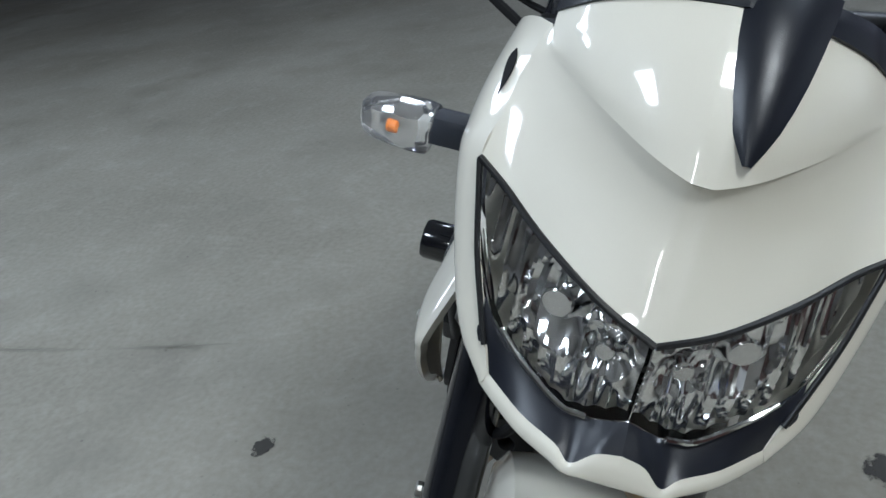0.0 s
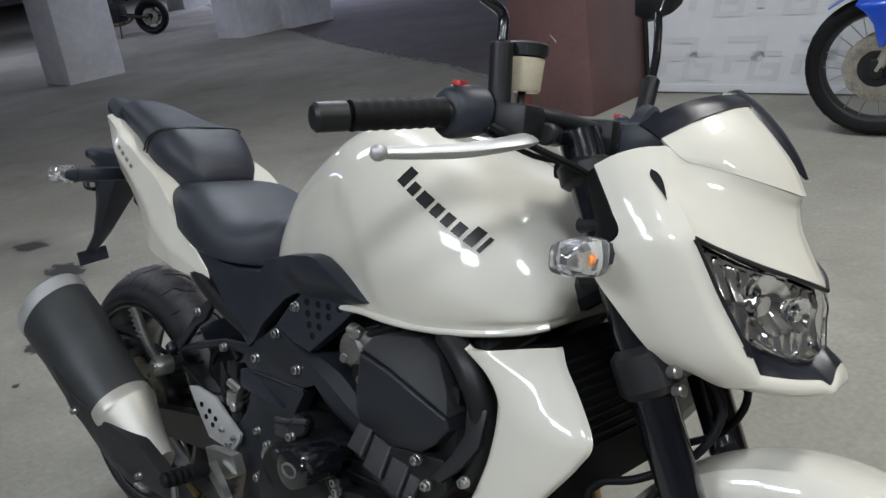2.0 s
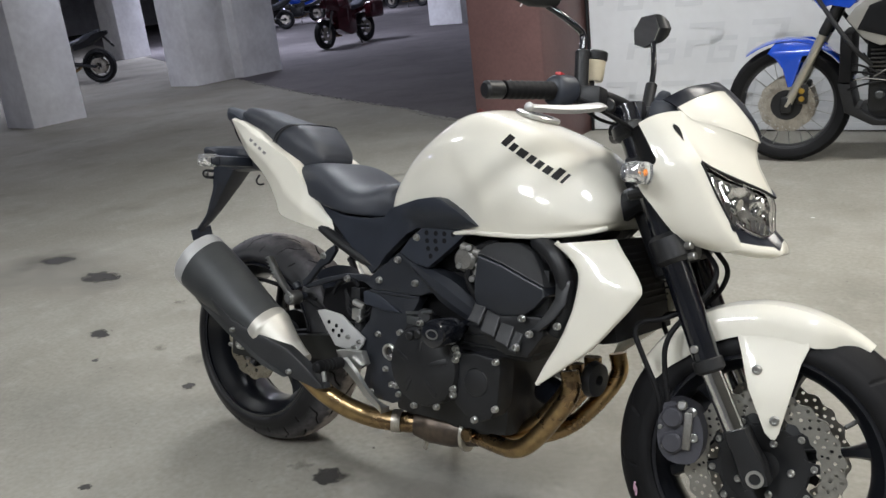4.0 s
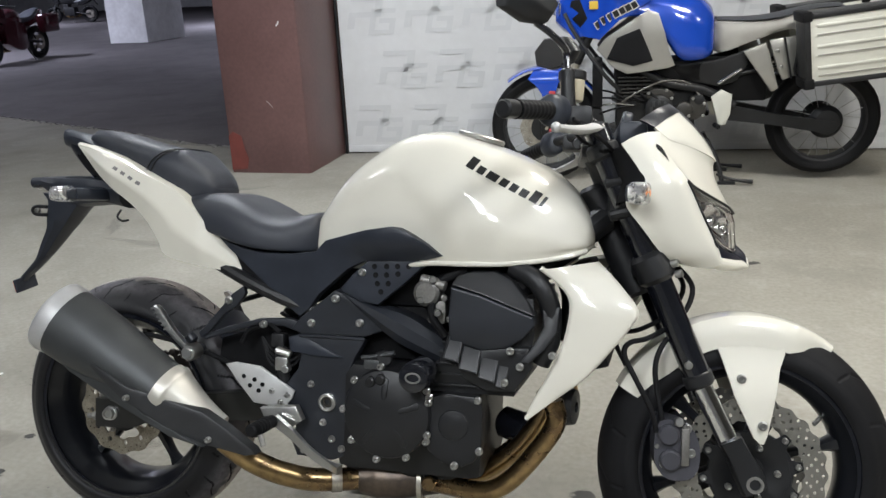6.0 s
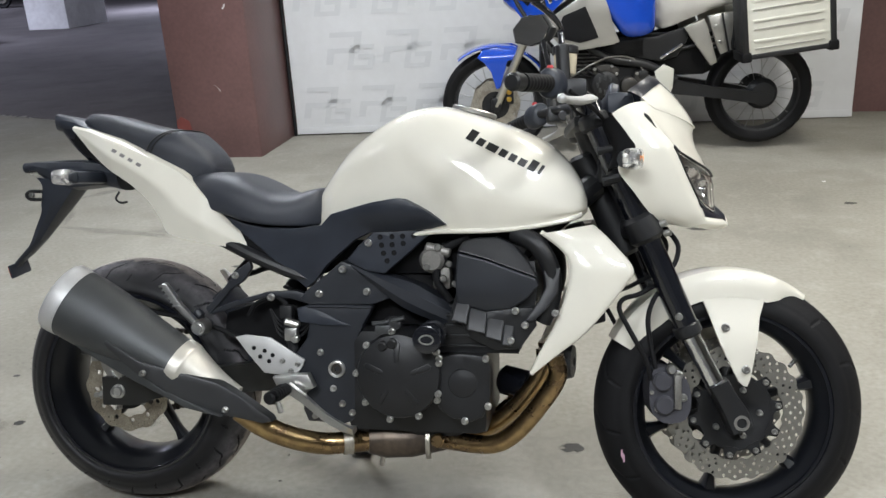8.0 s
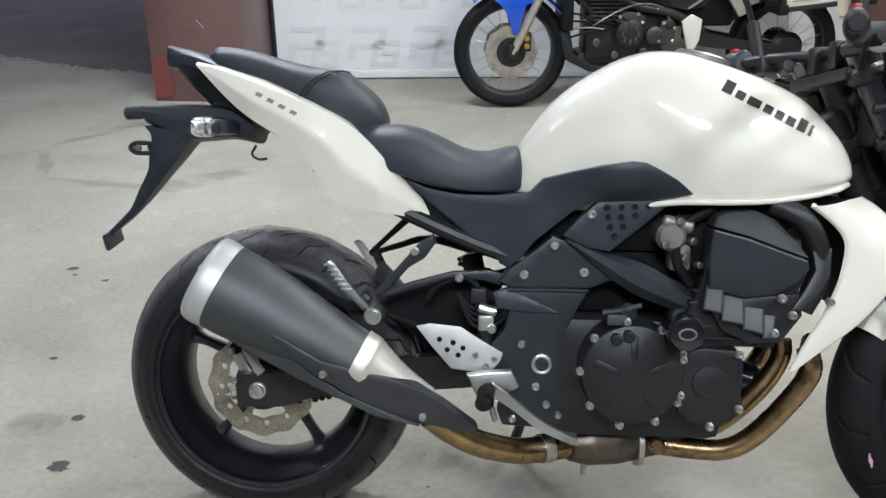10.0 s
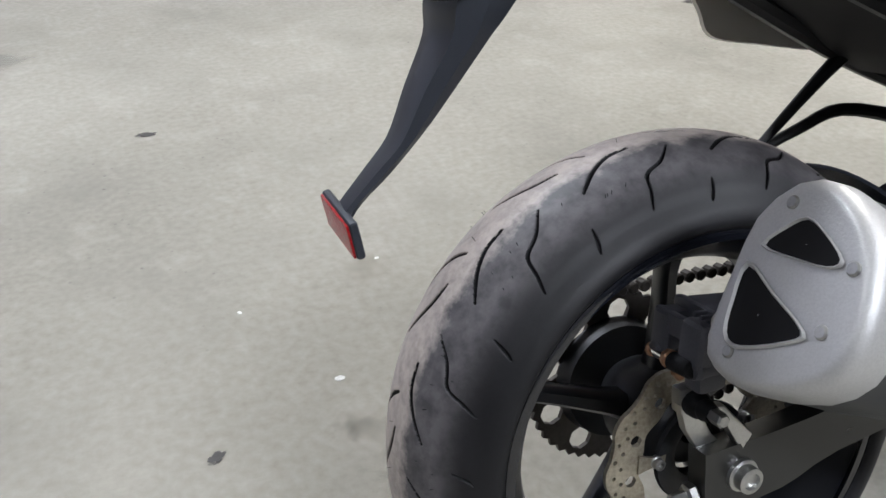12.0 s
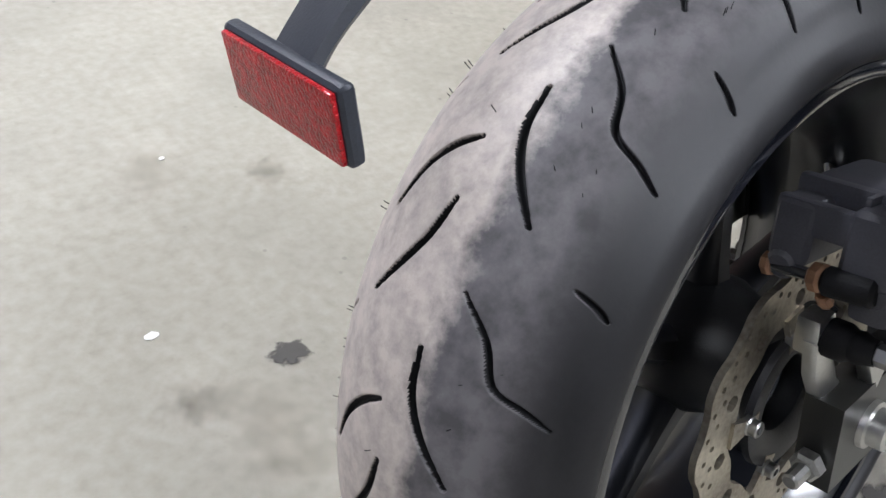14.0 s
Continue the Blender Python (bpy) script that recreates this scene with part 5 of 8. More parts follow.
for side in (-1, 1):
    bp("side_cover", panel(SIDE, lambda x, z, s=side: s * (0.118 + 0.036 * smoothstep(0.28, 0.75, x) + 0.036 * smoothstep(0.70, 0.745, z) * smoothstep(0.55, 0.7, x) - 0.06 * max(0, 0.62 - z)), 0.030, 4), BLACK_PLASTIC, "grained black side cover", angle=40)
    kp = bp("knee_plate", panel(KNEE, side * 0.150, 0.024, 2), BLACK_PLASTIC, "dimpled black frame cover")
    for x, z in [(0.673, 0.690), (0.700, 0.691), (0.724, 0.692), (0.749, 0.693), (0.676, 0.672), (0.700, 0.673), (0.725, 0.676), (0.680, 0.654), (0.704, 0.655), (0.688, 0.637)]:
        # black disc on the plate; the hollow's shade is put into its colour
        bp("dimple", lathe([(side * 0.1502, 0.0062), (side * 0.1508, 0.0056), (side * 0.1504, 0.0046), (side * 0.1503, 0.0001)], (x, 0, z), 12, closed=False), FAR_BLACK, "", kp)
    bp("bolt", bolt(0.646, side * 0.151, 0.677, 0.0075, side), BOLT, "", kp)
    fr = bp("frame_spar", panel(SPAR, side * 0.134, 0.040, 2), FRAME_BLACK, "satin black steel frame spar")
    bp("spar_beam", skin([[(a, side * y, b), (0.7 * a + 0.3 * c, side * (y + 0.010), 0.7 * b + 0.3 * d), (0.3 * a + 0.7 * c, side * (y + 0.010), 0.3 * b + 0.7 * d), (c, side * (y - 0.006), d), (c, side * 0.08, d), (a, side * 0.08, b)] for a, b, c, d, y in ((0.606, 0.620, 0.596, 0.638, 0.138), (0.643, 0.591, 0.678, 0.605, 0.142), (0.720, 0.534, 0.744, 0.587, 0.146), (0.795, 0.504, 0.806, 0.555, 0.150), (0.868, 0.476, 0.879, 0.521, 0.150))], 3, 1), FRAME_BLACK, "raised satin black frame tube", fr, angle=25)
    bp("bolt", bolt(0.581, side * 0.138, 0.616, 0.0075, side), BOLT, "", fr)
    bp("bolt", bolt(0.525, side * 0.136, 0.560, 0.0075, side), BOLT, "", fr)
    bp("bolt", bolt(0.637, side * 0.138, 0.566, 0.0075, side), BOLT, "", fr)
    pv = bp("pivot_plate", panel(PIVOT, side * 0.128, 0.030, 2), FRAME_BLACK, "satin black frame pivot plate")
    facet = [(0.467, 0.524), (0.496, 0.533), (0.597, 0.487), (0.537, 0.486), (0.474, 0.494)]
    bp("plate_facet", panel(facet, lambda x, z, q=side: q * (0.1295 - 0.16 * (z - 0.515)), 0.010, 1), BLACK_PLASTIC, "", pv)
    bp("plate_rim", tube([(0.494, side * 0.128, 0.530), (0.57, side * 0.130, 0.531), (0.646, side * 0.128, 0.530)], 0.004, 8, 4), FRAME_BLACK, "", pv)
    bp("pivot_ring", lathe([(side * 0.126, 0.0195), (side * 0.135, 0.0195), (side * 0.136, 0.017), (side * 0.135, 0.0128), (side * 0.124, 0.012), (side * 0.124, 0.0195)], (0.562, 0, 0.387), 28), ALU, "bare metal swingarm pivot", pv)
    bp("pivot_bolt", lathe([(side * 0.125, 0.0121), (side * 0.1305, 0.0110), (side * 0.1305, 0.006), (side * 0.127, 0.0055), (side * 0.127, 0.0001)], (0.562, 0, 0.387), 24, closed=False), DARK_STEEL, "", pv)
    for x, z in ((0.527, 0.428), (0.556, 0.345), (0.577, 0.310), (0.512, 0.280), (0.60, 0.29)):
        bp("bolt", bolt(x - 0.004, side * 0.129, z - 0.004, 0.0068, side), BOLT, "", pv)
    bp("subframe_rail", tube([(0.56, side * 0.115, 0.575), (0.46, side * 0.118, 0.605), (0.36, side * 0.115, 0.645), (0.26, side * 0.10, 0.69), (0.12, side * 0.08, 0.76)], 0.015, 10, 4), SATIN_BLACK, "black subframe tube")
    if side < 0:
        hanger = bp("peg_hanger", both(panel([(0.238, 0.521), (0.255, 0.535), (0.305, 0.592), (0.323, 0.613), (0.352, 0.633), (0.357, 0.615), (0.336, 0.585), (0.305, 0.566), (0.268, 0.524), (0.246, 0.507)], -0.116, 0.012, 1), panel([(0.242, 0.510), (0.305, 0.536), (0.388, 0.559), (0.459, 0.564), (0.484, 0.558), (0.484, 0.533), (0.447, 0.545), (0.388, 0.547), (0.323, 0.526), (0.254, 0.504)], -0.112, 0.012, 1), rod((0.243, -0.105, 0.481), (0.243, -0.150, 0.481), 0.013, 14), rod((0.228, -0.112, 0.498), (0.212, -0.112, 0.512), 0.012, 12)), FRAME_BLACK, "black pillion peg hanger")
    else:
        hanger = bp("peg_hanger", both(tube([(0.196, 0.114, 0.560), (0.276, 0.104, 0.634), (0.310, 0.100, 0.662)], [0.005, 0.008, 0.010], 10, 4), tube([(0.196, 0.116, 0.558), (0.260, 0.114, 0.578), (0.325, 0.112, 0.594), (0.430, 0.110, 0.570)], [0.006, 0.007, 0.008, 0.010], 10, 4), rod((0.208, 0.112, 0.566), (0.243, 0.120, 0.481), 0.010, 10), rod((0.243, 0.105, 0.481), (0.243, 0.150, 0.481), 0.013, 14)), SATIN_BLACK, "black pillion peg hanger")
    if side < 0:
        for x, z in ((0.316, 0.598), (0.402, 0.548)):
            bp("bolt", bolt(x, -0.117, z, 0.0075), BOLT, "", hanger)
    bp("peg_stay", lathe([(side * 0.132, 0.019), (side * 0.160, 0.019), (side * 0.167, 0.016), (side * 0.167, 0.011), (side * 0.172, 0.010), (side * 0.172, 0.0001)], (0.243, 0, 0.481), 24, closed=False), ALU, "shiny peg mount", hanger)
    bp("pillion_peg", skin([[(x + a * 0.85, side * yy + b, z + a * 0.5) for a, b in ((-w, -0.007), (w, -0.007), (w, 0.007), (-w, 0.007))] for x, z, w, yy in ((0.158, 0.582, 0.005, 0.160), (0.168, 0.571, 0.007, 0.160), (0.196, 0.530, 0.008, 0.158), (0.228, 0.493, 0.007, 0.152))], 3, 2), ALU, "ribbed folding pillion peg", hanger)
    for k in range(6):
        bp("rib", box(0.161 + 0.0062 * k, side * 0.167, 0.577 - 0.0092 * k, 0.020, 0.004, 0.004, 0.001), ALU, "", hanger)
    heel = bp("heel_guard", panel([(0.322, 0.457), (0.347, 0.463), (0.407, 0.457), (0.450, 0.430), (0.488, 0.408), (0.483, 0.392), (0.463, 0.368), (0.390, 0.375), (0.352, 0.418)], side * 0.140, 0.006, 1), HEEL_ALU, "silver perforated heel guard")
    for x, z in ((0.367, 0.433), (0.393, 0.427), (0.382, 0.413), (0.412, 0.417), (0.403, 0.403)):
        # not cut through: a black disc carries the dark of each perforation
        bp("hole", lathe([(side * 0.1405, 0.0052), (side * 0.1416, 0.005), (side * 0.1416, 0.004), (side * 0.1402, 0.0036), (side * 0.1402, 0.0001)], (x, 0, z), 12, closed=False), FAR_BLACK, "", heel)
    for x, z in ((0.436, 0.405), (0.472, 0.398), (0.456, 0.382)):
        bp("bolt", bolt(x, side * 0.142, z, 0.005, side), BOLT, "", heel)
    fp = bp("rider_peg", both(rod((0.462, side * 0.19, 0.352), (0.452, side * 0.275, 0.350), 0.014, 14)), RUBBER, "black rubber rider footpeg")
    bp("peg_bracket", both(panel([(0.420, 0.372), (0.455, 0.378), (0.505, 0.382), (0.520, 0.352), (0.49, 0.332), (0.44, 0.330)], side * 0.17, 0.02, 1)), ALU, "cast footpeg bracket", fp)
    bp("peg_feeler", rod((0.468, side * 0.262, 0.342), (0.476, side * 0.264, 0.318), 0.006), BOLT, "", fp)
    for k in range(5):
        bp("groove", lathe([(side * (0.205 + 0.013 * k), 0.0142), (side * (0.208 + 0.013 * k), 0.0160), (side * (0.212 + 0.013 * k), 0.0160), (side * (0.215 + 0.013 * k), 0.0142)], (0.457, 0, 0.351), 14, closed=False), RUBBER, "", fp)
    bp("swingarm", skin([[(x, side * (y - t), z + h), (x, side * (y + t), z + h), (x, side * (y + t), z - h), (x, side * (y - t), z - h)] for x, y, z, t, h in ((0.56, 0.085, 0.388, 0.028, 0.040), (0.42, 0.10, 0.366, 0.020, 0.036), (0.28, 0.112, 0.352, 0.016, 0.032), (0.12, 0.116, 0.332, 0.014, 0.027), (0.05, 0.116, 0.317, 0.013, 0.034), (-0.042, 0.116, 0.314, 0.013, 0.034))], 3, 1), ARM_BLACK, "satin black box-section swingarm").data.transform(AXLE_IN)
    bp("axle_nut", lathe([(side * 0.129, 0.0175), (side * 0.133, 0.0170), (side * 0.134, 0.0138), (side * 0.144, 0.0134), (side * 0.145, 0.009), (side * 0.141, 0.008), (side * 0.141, 0.0001)], RA, 28, closed=False), ALU, "large axle nut").data.transform(AXLE_IN)
    bp("adjuster", rod((-0.042, side * 0.116, 0.302), (-0.072, side * 0.116, 0.300), 0.006), BOLT).data.transform(AXLE_IN)
    bp("adjuster_nut", rod((-0.044, side * 0.116, 0.302), (-0.056, side * 0.116, 0.301), 0.011, 6), BOLT).data.transform(AXLE_IN)
# added black backing that keeps the space behind the hanger dark
bp("battery_tray", panel([(0.265, 0.500), (0.318, 0.518), (0.385, 0.538), (0.484, 0.521), (0.486, 0.367), (0.406, 0.339), (0.350, 0.370), (0.299, 0.426), (0.259, 0.457)], -0.055, 0.09, 2), FAR_BLACK, "dull black backing added behind the footpeg hanger")
bp("swingarm_bridge", box(0.40, 0, 0.40, 0.09, 0.20, 0.05, 0.012), SATIN_BLACK)
bp("inner_mudguard", thicken(grid_mesh([[(0.332 * math.cos(t), y + 0.03, 0.315 + (0.332 - 0.8 * y * y * 4) * math.sin(t)) for y in np.linspace(-0.085, 0.085, 9)] for t in np.radians(np.linspace(8, 46, 12))]), 0.004), BLACK_PLASTIC, "black rear hugger")
# rear caliper
def slanted(bm, x, y, z, turn):
    bm.transform(Matrix.Translation((x, y, z)) @ Matrix.Rotation(radians(turn), 4, "Y"))
    return bm


rc = bp("rear_caliper", both(slanted(box(0, 0, 0, 0.096, 0.034, 0.044, 0.009, 3), -0.018, -0.114, 0.461, 8), slanted(box(0, 0, 0, 0.090, 0.026, 0.040, 0.008, 3), -0.020, -0.068, 0.459, 8),
                             slanted(box(0, 0, 0, 0.062, 0.060, 0.030, 0.006, 2), -0.004, -0.092, 0.472, 8)), CALIPER, "dark grey cast rear brake caliper")
bp("caliper_bridge", both(*[slanted(box(0, 0, 0, 0.010, 0.074, 0.020, 0.003), x, -0.092, z, 8) for x, z in ((-0.056, 0.474), (-0.034, 0.480))]), CALIPER, "", rc)
for k in range(3):
    bp("caliper_ridge", slanted(box(0, 0, 0, 0.070, 0.0035, 0.006, 0.001), -0.016, -0.102 - 0.009 * k, 0.4845 - 0.001 * k, 8), CALIPER, "", rc)
bp("caliper_lug", both(rod((-0.066, -0.118, 0.447), (-0.030, -0.118, 0.447), 0.0135, 18), box(-0.050, -0.118, 0.437, 0.030, 0.024, 0.026, 0.006)), CALIPER, "", rc)
bp("caliper_pin", rod((-0.068, -0.066, 0.444), (-0.045, -0.066, 0.446), 0.0095, 14), CALIPER, "", rc)
bp("bleed_nipple", both(rod((0.004, -0.118, 0.480), (0.004, -0.120, 0.500), 0.0042, 10), rod((0.004, -0.118, 0.478), (0.004, -0.1185, 0.488), 0.0062, 6)), RUBBER, "black bleed nipple cap", rc)
bp("bolt", rod((-0.060, -0.117, 0.447), (-0.064, -0.117, 0.447), 0.0085, 14), SATIN_BLACK, "", rc)
bp("bolt", rod((-0.062, -0.117, 0.447), (-0.0645, -0.117, 0.447), 0.0045, 6), GLOSS_BLACK, "", rc)
bp("slide_pin", rod((-0.064, -0.058, 0.441), (-0.068, -0.096, 0.446), 0.0042, 12), CHROME, "worn slide pin", rc)
bp("pin_head", rod((-0.063, -0.055, 0.4405), (-0.0635, -0.061, 0.4415), 0.0075, 8), RUST, "browned pin head", rc)
bp("pin_collar", both(rod((-0.067, -0.086, 0.445), (-0.068, -0.094, 0.446), 0.0090, 8), rod((-0.064, -0.092, 0.434), (-0.056, -0.092, 0.424), 0.0045, 8)), RUST, "browned spring clip", rc)
bp("pin_sleeve", rod((-0.068, -0.093, 0.4455), (-0.066, -0.122, 0.447), 0.0088, 16), RUBBER, "", rc)
bp("boot", tube([(-0.042, -0.084 - 0.0045 * k, 0.394 + 0.0002 * k) for k in range(9)], [0.0095, 0.0122, 0.0126, 0.0126, 0.0124, 0.0100, 0.0106, 0.0088, 0.0082], 18, 1), RUBBER, "black rubber boot", rc)
bp("boot_bolt", rod((-0.042, -0.119, 0.3955), (-0.042, -0.136, 0.396), 0.0072, 6), BOLT, "", rc)
bp("banjo_bolt", both(rod((-0.040, -0.118, 0.480), (-0.040, -0.138, 0.492), 0.0095, 8), rod((-0.040, -0.132, 0.488), (-0.040, -0.142, 0.494), 0.0060, 8)), BOLT, "zinc banjo bolt", rc)
bp("banjo", both(rod((-0.040, -0.127, 0.4855), (-0.040, -0.132, 0.4885), 0.0125, 16), rod((-0.035, -0.131, 0.489), (0.000, -0.139, 0.500), 0.0062, 12)), BOLT, "", rc)
bp("caliper_bracket", both(box(-0.045, -0.083, 0.396, 0.020, 0.016, 0.026, 0.003), panel([(-0.056, 0.394), (-0.040, 0.398), (-0.018, 0.352), (0.004, 0.330), (-0.014, 0.318), (-0.034, 0.338), (-0.050, 0.366)], -0.092, 0.010, 1), panel([(-0.030, 0.395), (-0.018, 0.392), (0.016, 0.352), (0.004, 0.334), (-0.006, 0.352)], -0.108, 0.010, 1)), ALU, "cast aluminium caliper bracket", rc)
bp("brake_hose", tube([(-0.004, -0.138, 0.499), (0.05, -0.150, 0.512), (0.13, -0.135, 0.51), (0.24, -0.11, 0.48), (0.36, -0.115, 0.44), (0.44, -0.125, 0.43)], 0.0055, 8, 5), RUBBER, "", rc)
# chain side
# sprocket steel is dark: the wheel's inner shade is put into its colour
spr = bp("sprocket", wave_disc(0, 0.128, 0.315, 0.062, 0.106, 0.006, 44, [(0.084, 9, 0.0150, 0)], 176), DARK_STEEL, "rear chain sprocket, steel darkened for the shade in the wheel")
bp("sprocket_carrier", lathe([(0.05, 0.03), (0.07, 0.07), (0.092, 0.074), (0.092, 0.03)], RW, 36), SATIN_BLACK, "", spr)
links = [rod((x, 0.120, z), (x, 0.136, z), 0.0075, 8) for x, z in [(0.02 + 0.016 * k, 0.421 - 0.0006 * k) for k in range(34)] + [(0.02 + 0.016 * k, 0.209 + 0.004 * k) for k in range(34)]]
tagged(bp("chain", both(*links), DARK_STEEL, "dark steel drive chain", spr), kind="stuff")
bp("side_stand", both(tube([(0.58, 0.13, 0.30), (0.545, 0.19, 0.18), (0.52, 0.235, 0.085)], 0.012, 10, 4), box(0.515, 0.250, 0.074, 0.06, 0.045, 0.008, 0.003)), SATIN_BLACK, "black side stand")

# --- engine ---
eng = bp("engine_block", both(box(0.745, 0, 0.36, 0.33, 0.26, 0.24, 0.03), box(0.72, 0, 0.27, 0.26, 0.2, 0.09, 0.02)), SATIN_BLACK, "satin black four-cylinder engine")
cyl = skin([[(x, -w, z), (x + dx, -w, z), (x + dx, w, z), (x, w, z)] for x, z, dx, w in ((0.80, 0.44, 0.18, 0.17), (0.83, 0.52, 0.18, 0.175), (0.85, 0.58, 0.17, 0.18), (0.865, 0.64, 0.15, 0.175))], 2, 1)
bp("cylinder_head", cyl, SATIN_BLACK, "", eng)
for k in range(5):
    bp("fin", box(0.895 + 0.007 * k, 0, 0.455 + 0.022 * k, 0.185, 0.352, 0.006, 0.002), SATIN_BLACK, "", eng)


def round_cover(x, z, r, y0, y1, dome=0.012):
    return lathe([(y0, r * 1.02), (y1 + 0.012, r * 1.02), (y1 + 0.004, r * 0.98), (y1, r * 0.88), (y1 - dome * 0.5, r * 0.6), (y1 - dome, r * 0.3), (y1 - dome, 0.0001)], (x, 0, z), 48, closed=False)


for side in (-1, 1):
    bp("clutch_cover" if side < 0 else "generator_cover", round_cover(0.722, 0.392, 0.092, -0.12, -0.212) if side < 0 else flipped(round_cover(0.722, 0.392, 0.080, -0.12, -0.19)), SATIN_BLACK, "round satin black engine cover", eng)
    for k in range(9):
        a = radians(40 * k + 18)
        bp("bolt", bolt(0.722 + 0.094 * math.cos(a), side * (0.206 if side < 0 else 0.185), 0.392 + 0.098 * math.sin(a), 0.0068, side), BOLT, "", eng)
for k in range(5):
    a = radians(90 + 72 * k)
    rib = [(0.722 + r * math.cos(a + q), 0.392 + r * math.sin(a + q)) for r, q in ((0.074, -0.10), (0.078, 0.0), (0.074, 0.10), (0.020, 0.25), (0.016, 0.0), (0.020, -0.25))]
    bp("cover_rib", panel(rib, lambda x, z: -0.2235 + 0.010 * smoothstep(0.035, 0.09, math.hypot(x - 0.722, z - 0.392)), 0.006, 1), SATIN_BLACK, "", eng)
bp("cover_boss", both(rod((0.690, -0.19, 0.462), (0.690, -0.222, 0.458), 0.011, 14), rod((0.712, -0.19, 0.468), (0.712, -0.222, 0.464), 0.011, 14)), SATIN_BLACK, "", eng)
COV2 = [(0.812, 0.432), (0.850, 0.442), (0.912, 0.438), (0.922, 0.415), (0.920, 0.335), (0.905, 0.305), (0.880, 0.293), (0.835, 0.300), (0.808, 0.322)]
bp("pickup_cover", panel(COV2, -0.196, 0.06, 2), SATIN_BLACK, "small satin black engine cover", eng)
bp("pickup_disc", round_cover(0.862, 0.378, 0.034, -0.19, -0.198, 0.004), SATIN_BLACK, "", eng)
for x, z in ((0.811, 0.432), (0.912, 0.433), (0.917, 0.330), (0.866, 0.296), (0.806, 0.340), (0.806, 0.445)):
    bp("bolt", bolt(x, -0.200, z, 0.0068), BOLT, "", eng)
slider = bp("frame_slider", lathe([(-0.150, 0.016), (-0.205, 0.018), (-0.207, 0.029), (-0.212, 0.031), (-0.276, 0.031), (-0.282, 0.0285), (-0.2835, 0.024), (-0.2835, 0.0001)], (0.800, 0, 0.487), 36, closed=False), GLOSS_BLACK, "gloss black crash slider beside the engine")
bp("slider_ring", skin([[(0.800 + rx * math.cos(t), y, 0.487 + rz * math.sin(t)) for t in np.linspace(0, 2 * np.pi, 20, endpoint=False)] for y, rx, rz in ((-0.2830, 0.0165, 0.0115), (-0.2848, 0.0160, 0.0110), (-0.2848, 0.0128, 0.0078), (-0.2830, 0.0124, 0.0074))], 1, 1), BOLT, "thin oval metal ring", slider)
bp("oil_filler", rod((0.70, -0.17, 0.50), (0.715, -0.20, 0.505), 0.018, 14), SATIN_BLACK, "", eng)
bp("cable_clip", both(box(0.690, -0.205, 0.493, 0.035, 0.012, 0.020, 0.004), tube([(0.665, -0.200, 0.505), (0.69, -0.200, 0.508), (0.735, -0.195, 0.518)], 0.005, 8, 4)), GRAPHITE, "", eng)
bp("oil_filter", rod((0.925, 0, 0.345), (1.00, -0.03, 0.335), 0.035, 24), GLOSS_BLACK, "black oil filter", eng)
bp("horn", both(lathe([(-0.012, 0.012), (-0.010, 0.036), (0.006, 0.04), (0.014, 0.034), (0.014, 0.012)], (0, 0, 0), 24)), SATIN_BLACK, "black round horn", eng).data.transform(Matrix.Translation((1.085, -0.07, 0.405)) @ Matrix.Rotation(radians(80), 4, "Z"))
